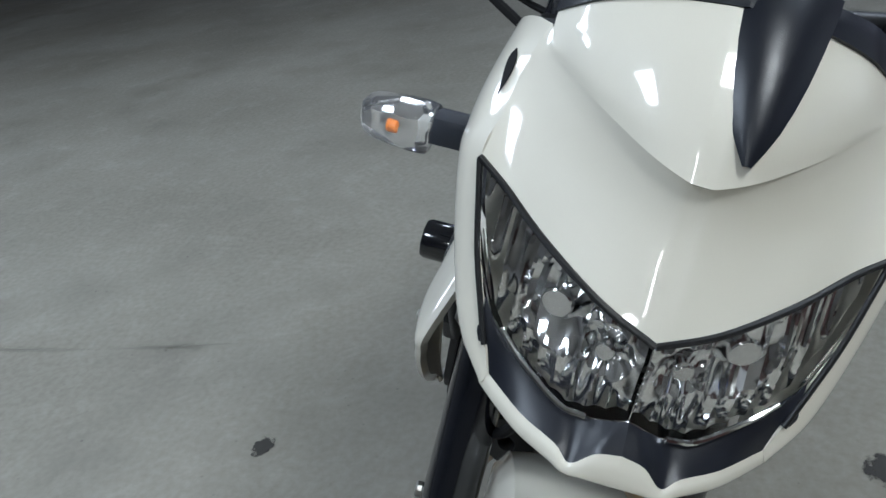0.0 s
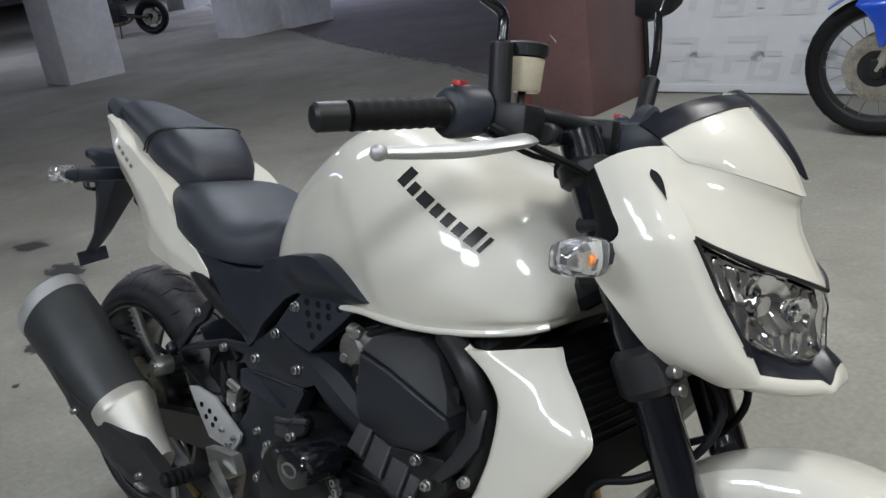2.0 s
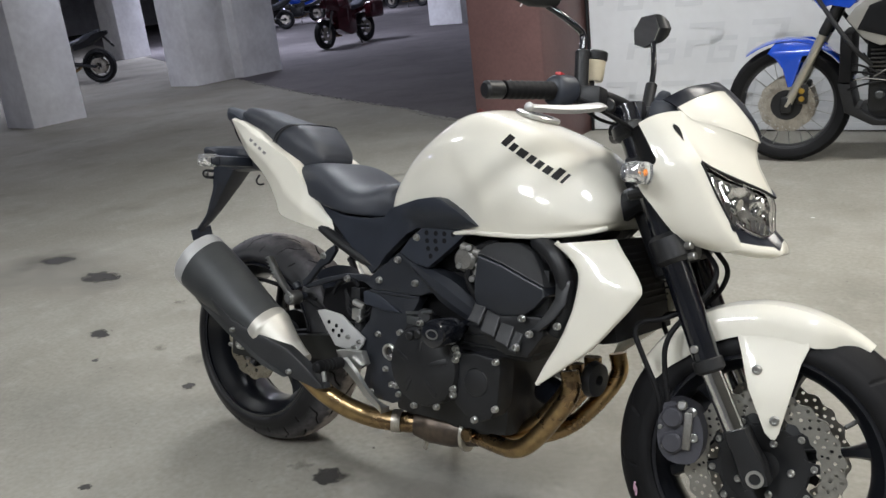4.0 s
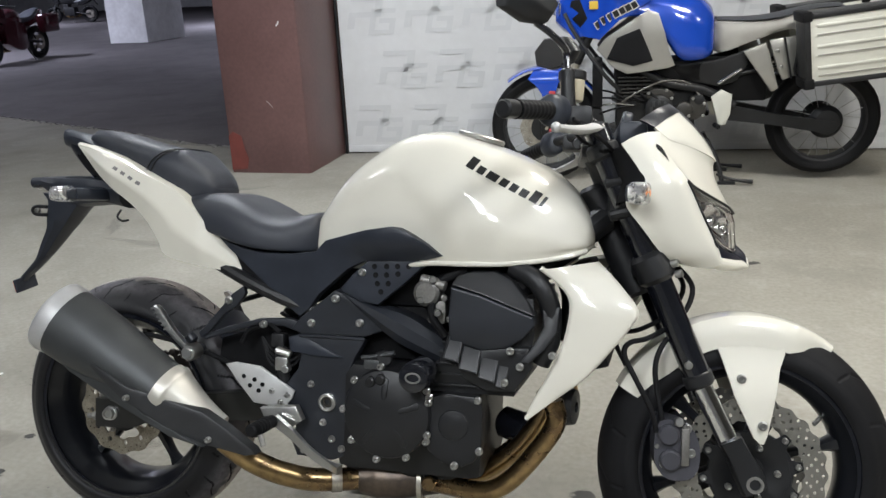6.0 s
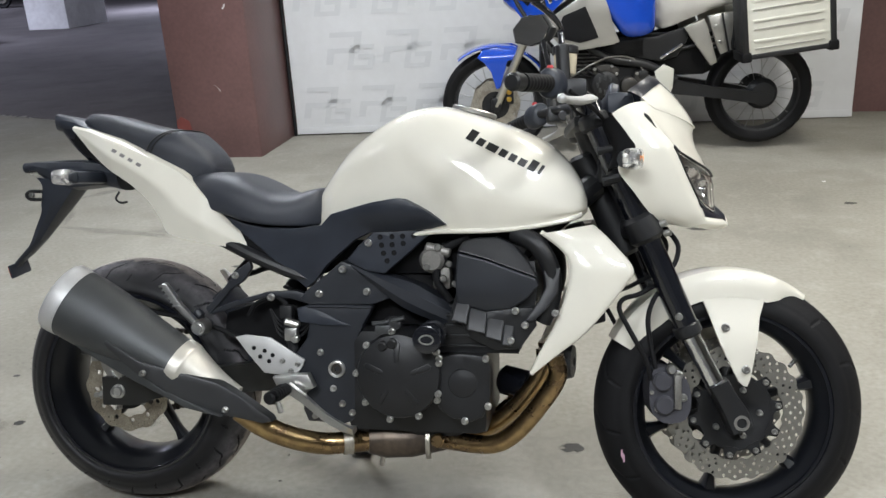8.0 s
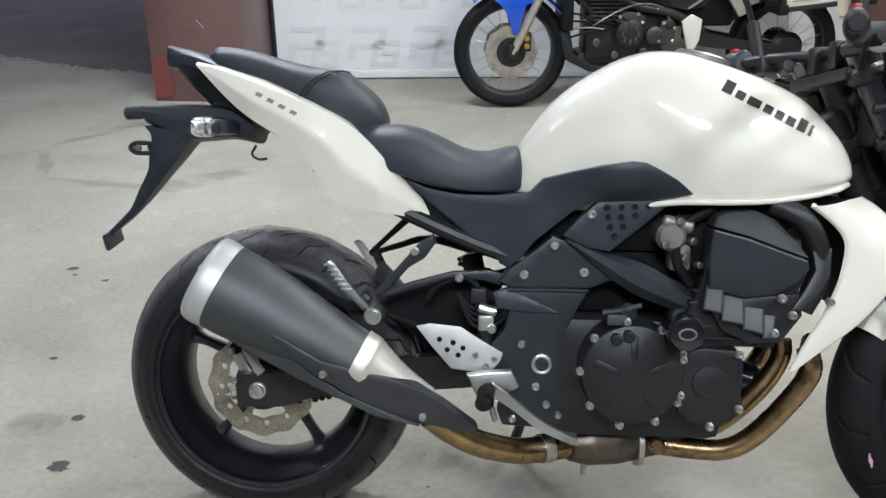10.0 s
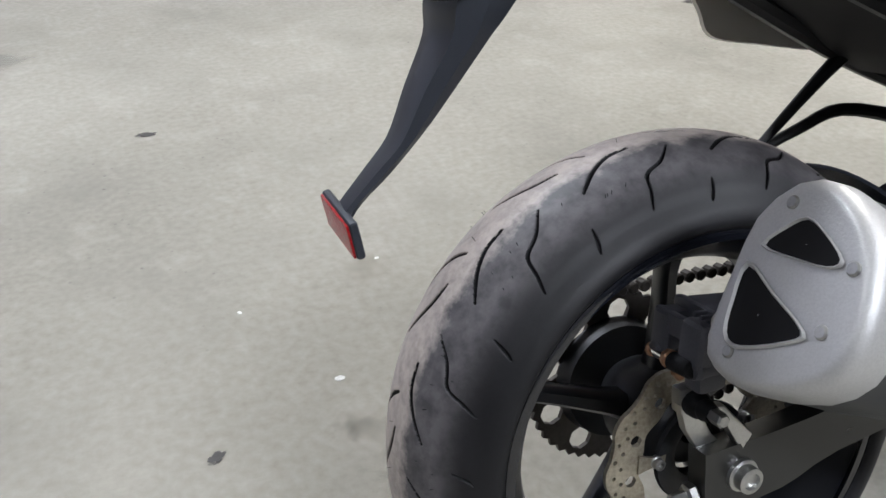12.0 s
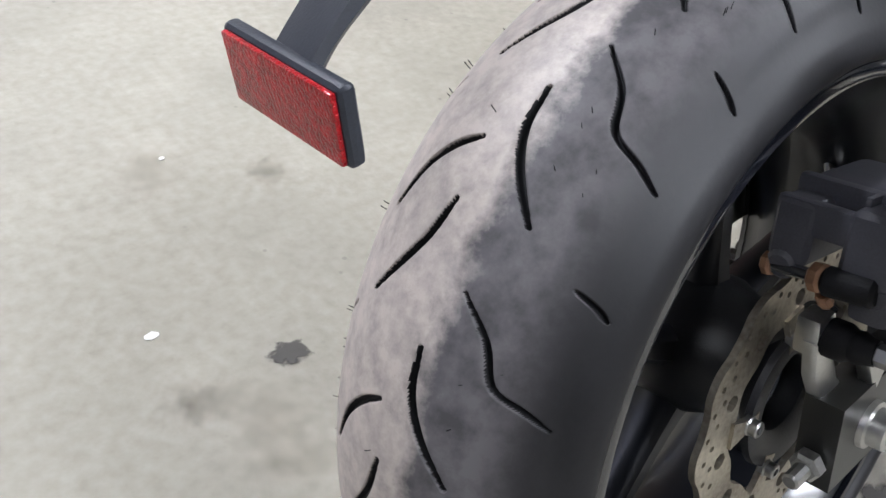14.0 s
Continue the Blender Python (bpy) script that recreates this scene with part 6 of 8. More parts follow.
# plastic shroud over the cylinder head
for side in (-1, 1):
    lower = [(0.854, 0.660), (0.914, 0.645), (0.971, 0.624), (1.020, 0.607), (1.024, 0.591), (1.001, 0.564), (0.970, 0.542), (0.916, 0.534), (0.852, 0.551), (0.849, 0.601)]
    upper = [(0.854, 0.664), (0.863, 0.681), (0.883, 0.688), (0.933, 0.691), (0.970, 0.675), (1.004, 0.638), (1.022, 0.609), (0.971, 0.627), (0.914, 0.648)]
    ab = bp("head_shroud", panel(lower, lambda x, z, q=side: q * (0.206 + 0.30 * min(0.0, z - 0.575)), 0.06, 2), FRAME_BLACK, "faceted black engine shroud", angle=20)
    ridge_z = lambda x: np.interp(x, [p[0] for p in lower[:4]], [p[1] for p in lower[:4]])
    # lid, steps and strip are a lighter black: facet highlights put into the colour
    bp("shroud_lid", panel(upper, lambda x, z, q=side: q * (0.208 - 0.75 * max(0.0, z - ridge_z(x))), 0.05, 2), SHROUD_GREY, "", ab, angle=20)
    for quad in ([(0.849, 0.558), (0.880, 0.553), (0.873, 0.509), (0.840, 0.516)],
                 [(0.878, 0.543), (0.916, 0.534), (0.913, 0.489), (0.873, 0.496)],
                 [(0.916, 0.525), (0.952, 0.516), (0.948, 0.473), (0.912, 0.481)],
                 [(0.951, 0.511), (0.974, 0.504), (0.967, 0.463), (0.947, 0.466)]):
        mid_z = sum(p[1] for p in quad) / 4
        bp("skirt_step", panel(quad, lambda x, z, q=side, m=mid_z: q * (0.205 - 0.42 * (z - m)), 0.034, 0), SHROUD_GREY, "", ab, angle=20)
    bp("duct_strip", panel([(1.033, 0.631), (1.069, 0.626), (1.066, 0.577), (1.044, 0.544), (1.014, 0.515), (0.995, 0.516), (1.021, 0.552), (1.039, 0.587)], lambda x, z, q=side: q * (0.192 - 0.20 * (z - 0.58)), 0.012, 2), SHROUD_GREY, "", ab)
    bp("lower_bracket", panel([(0.85, 0.525), (0.955, 0.540), (1.012, 0.545), (1.020, 0.505), (0.985, 0.455), (0.93, 0.452), (0.88, 0.475)], side * 0.196, 0.02, 2), SATIN_BLACK, "", ab)
    for x, z in ((0.977, 0.539), (0.997, 0.509), (0.967, 0.476), (1.060, 0.535)):
        bp("bolt", bolt(x, side * 0.212, z, 0.0068, side), BOLT, "", ab)
    bp("air_duct", tube([(0.97, side * 0.15, 0.70), (1.02, side * 0.17, 0.675), (1.050, side * 0.168, 0.62), (1.050, side * 0.165, 0.56), (1.03, side * 0.16, 0.51)], 0.020, 14, 5), SATIN_BLACK, "black hose", ab)
    tb = bp("throttle_body", both(rod((0.79, side * 0.06, 0.64), (0.79, side * 0.165, 0.64), 0.028, 18), box(0.81, side * 0.13, 0.60, 0.04, 0.04, 0.05, 0.008), rod((0.775, side * 0.15, 0.668), (0.83, side * 0.15, 0.655), 0.012, 12)), DULL_ALU, "dull metal throttle bodies")
    for k, (x, z) in enumerate(((0.80, 0.668), (0.825, 0.632), (0.812, 0.60), (0.838, 0.588), (0.775, 0.625))):
        bp("fitting", rod((x, side * 0.15, z), (x + 0.006, side * 0.168, z), 0.008 - 0.001 * (k % 2), 10), BOLT, "", tb)
    bp("coolant_hose", tube([(0.83, side * 0.15, 0.55), (0.80, side * 0.155, 0.60), (0.815, side * 0.15, 0.66), (0.87, side * 0.14, 0.69)], 0.009, 10, 4), RUBBER, "", tb)
bp("airbox", box(0.78, 0, 0.66, 0.42, 0.20, 0.12, 0.02), FAR_BLACK, "black airbox under the tank")
# boxes added to close the gap, black so that it stays dark
bp("inner_frame", both(box(0.69, 0, 0.55, 0.24, 0.17, 0.14, 0.02), box(0.90, 0, 0.63, 0.20, 0.24, 0.10, 0.02)), FAR_BLACK, "dark filler boxes added behind the cover")
rad_ob = bp("radiator", both(box(1.130, 0, 0.605, 0.045, 0.30, 0.21, 0.008)), FAR_BLACK, "black finned radiator")
for k in range(27):
    if k % 2 == 0:
        bp("radiator_fin", box(1.1535, 0, 0.508 + 0.0074 * k, 0.0024, 0.28, 0.004), FAR_BLACK, "", rad_ob)
rad_ob.data.transform(Matrix.Translation((1.125, 0, 0.56)) @ Matrix.Rotation(radians(-14), 4, "Y") @ Matrix.Translation((-1.125, 0, -0.56)))
bp("head_tube", both(rod((1.11, 0, 0.87), (1.215, 0, 0.64), 0.035, 20), tube([(1.14, 0.03, 0.80), (1.02, 0.11, 0.70), (0.90, 0.13, 0.60)], 0.03, 10, 4), tube([(1.14, -0.03, 0.80), (1.02, -0.11, 0.70), (0.90, -0.13, 0.60)], 0.03, 10, 4)), SATIN_BLACK, "satin black steering head and frame tubes")

def shroud_y(x, z):
    return 0.190 + 0.006 * math.sin((z - 0.40) * 10) - 0.26 * max(0, x - 1.03) * smoothstep(0.62, 0.72, z) - 0.12 * max(0, x - 1.15) - 0.030 * smoothstep(0.690, 0.722, z) * smoothstep(1.05, 1.115, x)


SHROUD = [((1.026, 0.699), (1.137, 0.716)), ((1.060, 0.674), (1.160, 0.697)), ((1.082, 0.650), (1.188, 0.668)), ((1.088, 0.625), (1.220, 0.626)), ((1.082, 0.580), (1.207, 0.595)),
          ((1.072, 0.545), (1.175, 0.552)), ((1.050, 0.493), (1.125, 0.492)), ((1.025, 0.447), (1.068, 0.445)), ((1.005, 0.402), (1.011, 0.399))]
for side in (-1, 1):
    net = []
    for k, ((xa, za), (xb, zb)) in enumerate(SHROUD):
        row = []
        for u, drop in ((0, 0.008), (0.08, 0.002), (0.36, -0.001), (0.66, 0.0), (0.93, 0.004), (1, 0.012)):
            x, z = xa + (xb - xa) * u, za + (zb - za) * u
            row.append((x, side * (shroud_y(x, z) - drop * min(1.0, (xb - xa) / 0.06)), z))
        net.append(row)
    bp("radiator_shroud", patch(net, 5, 4, 0.010), PEARL, "pearl white radiator shroud", angle=60)

# --- exhaust ---
ex = bp("exhaust_collector", both(tube([(0.80, -0.05, 0.214), (0.72, -0.06, 0.212), (0.66, -0.07, 0.211), (0.62, -0.085, 0.211)], [0.030, 0.045, 0.045, 0.032], 20, 5)), COLLECTOR, "brown-grey steel exhaust collector")
for y0, path in ((-0.135, [(1.055, -0.135, 0.43), (1.062, -0.135, 0.385), (1.028, -0.13, 0.325), (0.972, -0.12, 0.255), (0.925, -0.11, 0.222), (0.87, -0.095, 0.214), (0.79, -0.072, 0.214)]),
                 (-0.06, [(1.03, -0.06, 0.43), (1.030, -0.06, 0.395), (1.005, -0.06, 0.345), (0.955, -0.055, 0.285), (0.90, -0.05, 0.243), (0.85, -0.045, 0.230), (0.79, -0.045, 0.226)]),
                 (0.03, [(1.03, 0.03, 0.43), (1.030, 0.03, 0.395), (1.005, 0.03, 0.345), (0.955, 0.025, 0.285), (0.90, 0.01, 0.243), (0.85, -0.01, 0.225), (0.79, -0.03, 0.214)]),
                 (0.11, [(1.055, 0.11, 0.43), (1.062, 0.11, 0.385), (1.028, 0.11, 0.325), (0.972, 0.09, 0.255), (0.925, 0.06, 0.222), (0.87, 0.02, 0.208), (0.79, -0.035, 0.206)])):
    bp("header_pipe", tube(path, 0.0205, 18, 7), BRONZE, "heat-tinted bronze header pipe", ex)
bp("collector_band", tube([(0.765, -0.056, 0.212), (0.755, -0.057, 0.212)], 0.048, 20, 2), STEEL, "", ex)
bp("collector_plug", rod((0.79, -0.10, 0.222), (0.79, -0.118, 0.224), 0.016, 16), BRONZE, "", ex)
bp("link_pipe", tube([(0.64, -0.078, 0.211), (0.58, -0.10, 0.208), (0.52, -0.13, 0.212), (0.455, -0.165, 0.235), (0.40, -0.19, 0.268), (0.355, -0.205, 0.305)], 0.0255, 20, 7), BRONZE, "golden heat-tinted link pipe", ex)
bp("pipe_clamp", tube([(0.585, -0.098, 0.209), (0.565, -0.108, 0.209)], 0.029, 20, 2), STEEL, "", ex)
bp("stand_stop", both(rod((0.655, -0.08, 0.178), (0.652, -0.085, 0.150), 0.006), rod((0.645, -0.08, 0.180), (0.665, -0.08, 0.176), 0.010)), STEEL, "", ex)

AX0, AX1 = np.array([-0.060, -0.207, 0.552]), np.array([0.345, -0.205, 0.345])
adir = (AX1 - AX0) / np.linalg.norm(AX1 - AX0)
anor = np.array([-adir[2], 0, adir[0]])
TRI = [(0.018, 0.080), (-0.015, 0.086), (-0.048, 0.070), (-0.074, 0.040), (-0.086, 0.0), (-0.082, -0.035), (-0.057, -0.062), (-0.012, -0.078), (0.024, -0.076), (0.041, -0.058), (0.044, 0.0), (0.042, 0.048)]


def muff_ring(s, kx, kn, dn=0.0, dl=0.0, shear=0.0):
    c = AX0 + adir * s
    return [c + np.array([0, l * kx + dl, 0]) + anor * (n * kn + dn) + adir * (shear * n) for l, n in TRI]


muf = bp("muffler", skin([muff_ring(0.028, 1.0, 1.0), muff_ring(0.09, 1.0, 0.99), muff_ring(0.17, 0.97, 0.88, 0.001), muff_ring(0.24, 0.92, 0.72, 0.003), muff_ring(0.325, 0.84, 0.58, 0.003)], 4, 3), GRAPHITE, "graphite triangular muffler")
bp("muffler_cap", skin([muff_ring(-0.005, 0.86, 0.86), muff_ring(-0.004, 0.93, 0.93), muff_ring(0.000, 0.985, 0.985), muff_ring(0.007, 1.02, 1.02), muff_ring(0.022, 1.03, 1.025), muff_ring(0.037, 1.015, 1.008)], 3, 2), CAP_ALU, "silver muffler end cap", muf)
for hole in ([(0.016, 0.028), (0.004, 0.044), (-0.010, 0.054), (-0.028, 0.048), (-0.047, 0.036), (-0.040, 0.029), (-0.012, 0.027)], [(0.024, 0.006), (-0.006, -0.006), (-0.040, -0.020), (-0.034, -0.030), (0.002, -0.048), (0.018, -0.044), (0.024, -0.020)]):
    c = np.array(hole).mean(0)
    hole = [tuple(c + (np.array(p) - c) * 1.14) for p in hole]
    rings = []
    for s, k in ((-0.0065, 1.06), (-0.008, 1.0), (-0.006, 0.93), (0.02, 0.86)):
        rings.append([AX0 + adir * s + np.array([0, (c[0] + (l - c[0]) * k), 0]) + anor * (c[1] + (n - c[1]) * k) for l, n in closed_cat(hole, 3)])
    bp("cap_frame", grid_mesh(rings[:3], True), CAP_ALU, "", muf)
    # flat black sheet; the shade inside the outlet is put into its colour
    bp("cap_opening", grid_mesh([rings[2], [AX0 + adir * -0.0055 + np.array([0, c[0], 0]) + anor * c[1] + (np.array(p) - AX0 - np.array([0, c[0], 0]) - anor * c[1]) * 0.02 for p in rings[2]]], True), FAR_BLACK, "outlet drawn as a black sheet, its inner shade in the colour", muf)
for l, n in ((0.011, 0.064), (-0.062, 0.033), (-0.059, -0.015), (0.011, -0.058)):
    q = AX0 + np.array([0, l, 0]) + anor * n
    bp("cap_bolt", rod(q - adir * 0.001, q - adir * 0.0075, 0.0055, 12), BOLT, "", muf)
bp("muffler_front", skin([muff_ring(0.312, 0.87, 0.63, 0.004), muff_ring(0.335, 0.86, 0.61, 0.004), muff_ring(0.345, 0.80, 0.57, 0.003), muff_ring(0.385, 0.62, 0.42, 0.0), muff_ring(0.425, 0.45, 0.35, -0.005), muff_ring(0.465, 0.36, 0.32, -0.010)], 4, 3), CONE_ALU, "silver muffler front cone", muf)
GUARD = [(0.080, 0.468), (0.090, 0.472), (0.168, 0.426), (0.236, 0.406), (0.331, 0.376), (0.378, 0.345), (0.438, 0.298), (0.443, 0.288), (0.421, 0.285), (0.344, 0.304), (0.285, 0.322), (0.225, 0.357), (0.150, 0.405), (0.092, 0.452)]
hg = bp("heat_guard", panel(GUARD, lambda x, z: -0.292 + 0.20 * max(0, x - 0.16), 0.03, 3), SHROUD_GREY, "black heat guard along the muffler", muf)
bp("guard_belly", panel([(-0.030, 0.480), (0.080, 0.452), (0.20, 0.365), (0.34, 0.305), (0.26, 0.322), (0.12, 0.388), (0.015, 0.445)], -0.272, 0.10, 2), GRAPHITE, "", muf)
for x, z in ((0.172, 0.402), (0.345, 0.318)):
    bp("bolt", bolt(x, -0.292 + 0.2 * max(0, x - 0.16) - 0.002, z, 0.006), BOLT, "", hg)

# --- brake pedal ---
bp("brake_pedal", skin([[(x, -0.185 + y0 - w, z + h), (x, -0.185 + y0 + w, z + h), (x, -0.185 + y0 + w, z - h), (x, -0.185 + y0 - w, z - h)] for x, z, w, h, y0 in ((0.468, 0.352, 0.008, 0.012, 0.0), (0.51, 0.325, 0.007, 0.011, -0.005), (0.555, 0.292, 0.006, 0.010, -0.012), (0.60, 0.272, 0.006, 0.008, -0.02), (0.625, 0.270, 0.016, 0.006, -0.03))], 4, 1), ALU, "cast aluminium brake pedal")
bp("master_cylinder", both(rod((0.445, -0.118, 0.50), (0.455, -0.118, 0.42), 0.014, 14), box(0.44, -0.114, 0.515, 0.03, 0.025, 0.03, 0.004)), SATIN_BLACK, "rear brake master cylinder")
bp("hose", tube([(0.44, -0.112, 0.53), (0.41, -0.108, 0.548), (0.36, -0.100, 0.53), (0.34, -0.100, 0.50)], 0.006, 8, 4), RUBBER)
bp("shock_spring", both(rod((0.42, 0, 0.58), (0.48, 0, 0.34), 0.022, 14), *[tube([(0.42 + 0.06 * u + 0.03 * math.cos(q), 0.03 * math.sin(q), 0.58 - 0.24 * u) for u, q in [(k / 48, k / 48 * 14 * math.pi) for k in range(49)]], 0.005, 6, 1)]), SATIN_BLACK, "black rear shock absorber")
for k in range(4):
    bp("wire", tube([(0.40, -0.12, 0.52), (0.43, -0.122 - 0.004 * k, 0.49 - 0.01 * k), (0.48, -0.120, 0.50 - 0.012 * k), (0.52, -0.125, 0.53)], 0.0035, 6, 4), RUBBER)
bp("link_bracket", both(box(0.455, -0.128, 0.465, 0.03, 0.02, 0.03, 0.004), rod((0.44, -0.130, 0.495), (0.475, -0.130, 0.486), 0.009), rod((0.466, -0.124, 0.455), (0.466, -0.144, 0.455), 0.009)), ALU, "small metal linkage")

# --- headlight cowl, turning with the fork ---
def sheet(rows, mat, name, label="", thick=0.004, parent=None, nu=6, nv=6, angle=50):
    """A shell given for the right half, built on both sides."""
    a = patch(rows, nu, nv, thick)
    b = flipped(a)
    bp(name, a, mat, label, parent, True, angle)
    return bp(name, b, mat, label, parent, True, angle)


cowl_ob = bp("headlight_shell", skin([[(x, -w, z0), (x, -w, z1), (x, 0, z1 + 0.005), (x, w, z1), (x, w, z0), (x, 0, z0 - 0.005)] for x, w, z0, z1 in ((1.20, 0.10, 0.79, 0.93), (1.25, 0.12, 0.76, 0.93), (1.29, 0.115, 0.745, 0.88), (1.315, 0.095, 0.74, 0.84))], 2, 1), FAR_BLACK, "black headlamp shell behind the cowl", None, True)
# upper panel with its forward point
sheet([[(1.286, 0, 1.026), (1.318, 0, 0.994), (1.346, 0, 0.958), (1.364, 0, 0.925)],
       [(1.2855, -0.014, 1.0255), (1.3175, -0.014, 0.9937), (1.345, -0.013, 0.958), (1.362, -0.012, 0.926)],
       [(1.278, -0.050, 1.020), (1.308, -0.050, 0.990), (1.333, -0.046, 0.957), (1.347, -0.040, 0.933)],
       [(1.258, -0.095, 1.004), (1.280, -0.095, 0.982), (1.298, -0.090, 0.960), (1.309, -0.083, 0.946)],
       [(1.232, -0.128, 0.982), (1.243, -0.128, 0.973), (1.254, -0.126, 0.964), (1.262, -0.122, 0.958)]], PEARL, "upper_cowl", "pearl white upper cowl with a forward point", 0.005, cowl_ob)
# main nose, folding in under the upper panel and flowing round into the side panel
NOSE = [[(1.360, 0, 0.927), (1.358, 0, 0.908), (1.364, 0, 0.882), (1.382, 0, 0.848), (1.400, 0, 0.818)],
        [(1.358, -0.014, 0.928), (1.356, -0.015, 0.909), (1.3625, -0.015, 0.883), (1.380, -0.015, 0.850), (1.3965, -0.014, 0.821)],
        [(1.343, -0.042, 0.935), (1.340, -0.046, 0.916), (1.346, -0.048, 0.891), (1.363, -0.046, 0.860), (1.383, -0.044, 0.831)],
        [(1.305, -0.085, 0.948), (1.303, -0.092, 0.929), (1.310, -0.097, 0.905), (1.328, -0.096, 0.876), (1.347, -0.092, 0.848)],
        [(1.264, -0.117, 0.962), (1.264, -0.124, 0.946), (1.272, -0.130, 0.924), (1.292, -0.131, 0.895), (1.312, -0.132, 0.865)],
        [(1.240, -0.130, 0.974), (1.247, -0.138, 0.955), (1.257, -0.145, 0.931), (1.276, -0.151, 0.904), (1.297, -0.157, 0.876)],
        [(1.215, -0.144, 0.970), (1.231, -0.156, 0.944), (1.247, -0.165, 0.917), (1.262, -0.171, 0.890), (1.278, -0.175, 0.863)],
        [(1.190, -0.157, 0.960), (1.209, -0.167, 0.934), (1.226, -0.175, 0.907), (1.238, -0.180, 0.880), (1.240, -0.182, 0.853)],
        [(1.168, -0.164, 0.946), (1.186, -0.171, 0.921), (1.203, -0.177, 0.896), (1.215, -0.181, 0.870), (1.180, -0.176, 0.832)]]
SIDE_LOW = [[(1.326, -0.143, 0.815), (1.356, -0.121, 0.758), (1.369, -0.109, 0.728)],
            [(1.306, -0.163, 0.802), (1.342, -0.141, 0.746), (1.368, -0.114, 0.716)],
            [(1.262, -0.169, 0.792), (1.302, -0.146, 0.735), (1.334, -0.117, 0.706)],
            [(1.216, -0.163, 0.779), (1.258, -0.137, 0.728), (1.290, -0.111, 0.712)]]
shell = both(patch(NOSE[:6], 6, 6, 0.004), patch([a + b for a, b in zip(NOSE[5:], SIDE_LOW)], 6, 6, 0.004))
bmesh.ops.remove_doubles(shell, verts=shell.verts, dist=0.0015)
other = flipped(shell)
nose_grid = np.array([cat(r, 12) for r in NOSE])
nose_grid = np.array([cat(nose_grid[:, j], 12) for j in range(nose_grid.shape[1])]).transpose(1, 0, 2)
bp("nose_cowl", shell, PEARL, "pearl white nose flowing into the side cowl", cowl_ob, True, 65)
bp("nose_cowl", other, PEARL, "pearl white nose flowing into the side cowl", cowl_ob, True, 65)


def slot_mesh(side):
    """A leaf-shaped sheet on the nose's curve, black for the shade in a slot."""
    du = np.gradient(nose_grid, axis=0)
    dv = np.gradient(nose_grid, axis=1)
    nor = np.cross(du, dv)
    nor /= np.linalg.norm(nor, axis=2)[..., None] + 1e-9
    nor *= np.sign(-nor[..., 1:2])
    head, foot = np.array((1.230, -0.143, 0.940)), np.array((1.252, -0.150, 0.908))
    across = np.array((0.80, 0.45, 0.35))
    rows = []
    for u in np.linspace(0, 1, 9):
        w = 0.0042 * (math.sin(math.pi * u ** 0.55) + 0.02)
        row = []
        for v in (-1, 0, 1):
            p = head + (foot - head) * u + across * w * v
            d = np.linalg.norm(nose_grid - p, axis=2)
            a = np.unravel_index(np.argmin(d), d.shape)
            n = nor[a]
            q = p - n * np.dot(p - nose_grid[a], n) + n * 0.0012
            row.append((q[0], -side * q[1], q[2]))
        rows.append(row)
    return thicken(grid_mesh(rows), 0.0008)


# chin strip
sheet([[(1.427, 0, 0.735), (1.432, 0, 0.724), (1.432, 0, 0.708), (1.415, 0, 0.698)],
       [(1.427, -0.018, 0.730), (1.432, -0.018, 0.721), (1.432, -0.018, 0.708), (1.414, -0.018, 0.698)],
       [(1.427, -0.034, 0.715), (1.430, -0.035, 0.712), (1.430, -0.036, 0.706), (1.410, -0.036, 0.698)],
       [(1.418, -0.047, 0.721), (1.423, -0.048, 0.715), (1.422, -0.049, 0.707), (1.404, -0.049, 0.698)],
       [(1.398, -0.077, 0.723), (1.402, -0.078, 0.716), (1.400, -0.079, 0.707), (1.380, -0.078, 0.700)],
       [(1.367, -0.110, 0.728), (1.370, -0.111, 0.721), (1.367, -0.112, 0.712), (1.345, -0.110, 0.706)],
       [(1.363, -0.1140, 0.733), (1.365, -0.1150, 0.724), (1.360, -0.1160, 0.713), (1.340, -0.1145, 0.707)]], PEARL, "chin_cowl", "pearl white chin strip", 0.005, cowl_ob, 5, 4, 40)
# black bezel under the lamps, with a block in the middle
sheet([[(1.409, 0, 0.752), (1.419, 0, 0.743), (1.427, 0, 0.735)],
       [(1.407, -0.012, 0.747), (1.418, -0.015, 0.739), (1.427, -0.018, 0.730)],
       [(1.400, -0.030, 0.738), (1.414, -0.032, 0.727), (1.427, -0.034, 0.715)],
       [(1.395, -0.046, 0.736), (1.406, -0.046, 0.729), (1.418, -0.047, 0.721)],
       [(1.375, -0.076, 0.745), (1.387, -0.076, 0.734), (1.398, -0.077, 0.723)],
       [(1.355, -0.108, 0.760), (1.362, -0.109, 0.744), (1.367, -0.110, 0.728)],
       [(1.342, -0.126, 0.782), (1.350, -0.125, 0.768), (1.357, -0.121, 0.757)]], SCREEN, "lamp_bezel", "black bezel under the headlamps", 0.005, cowl_ob, 4, 4)
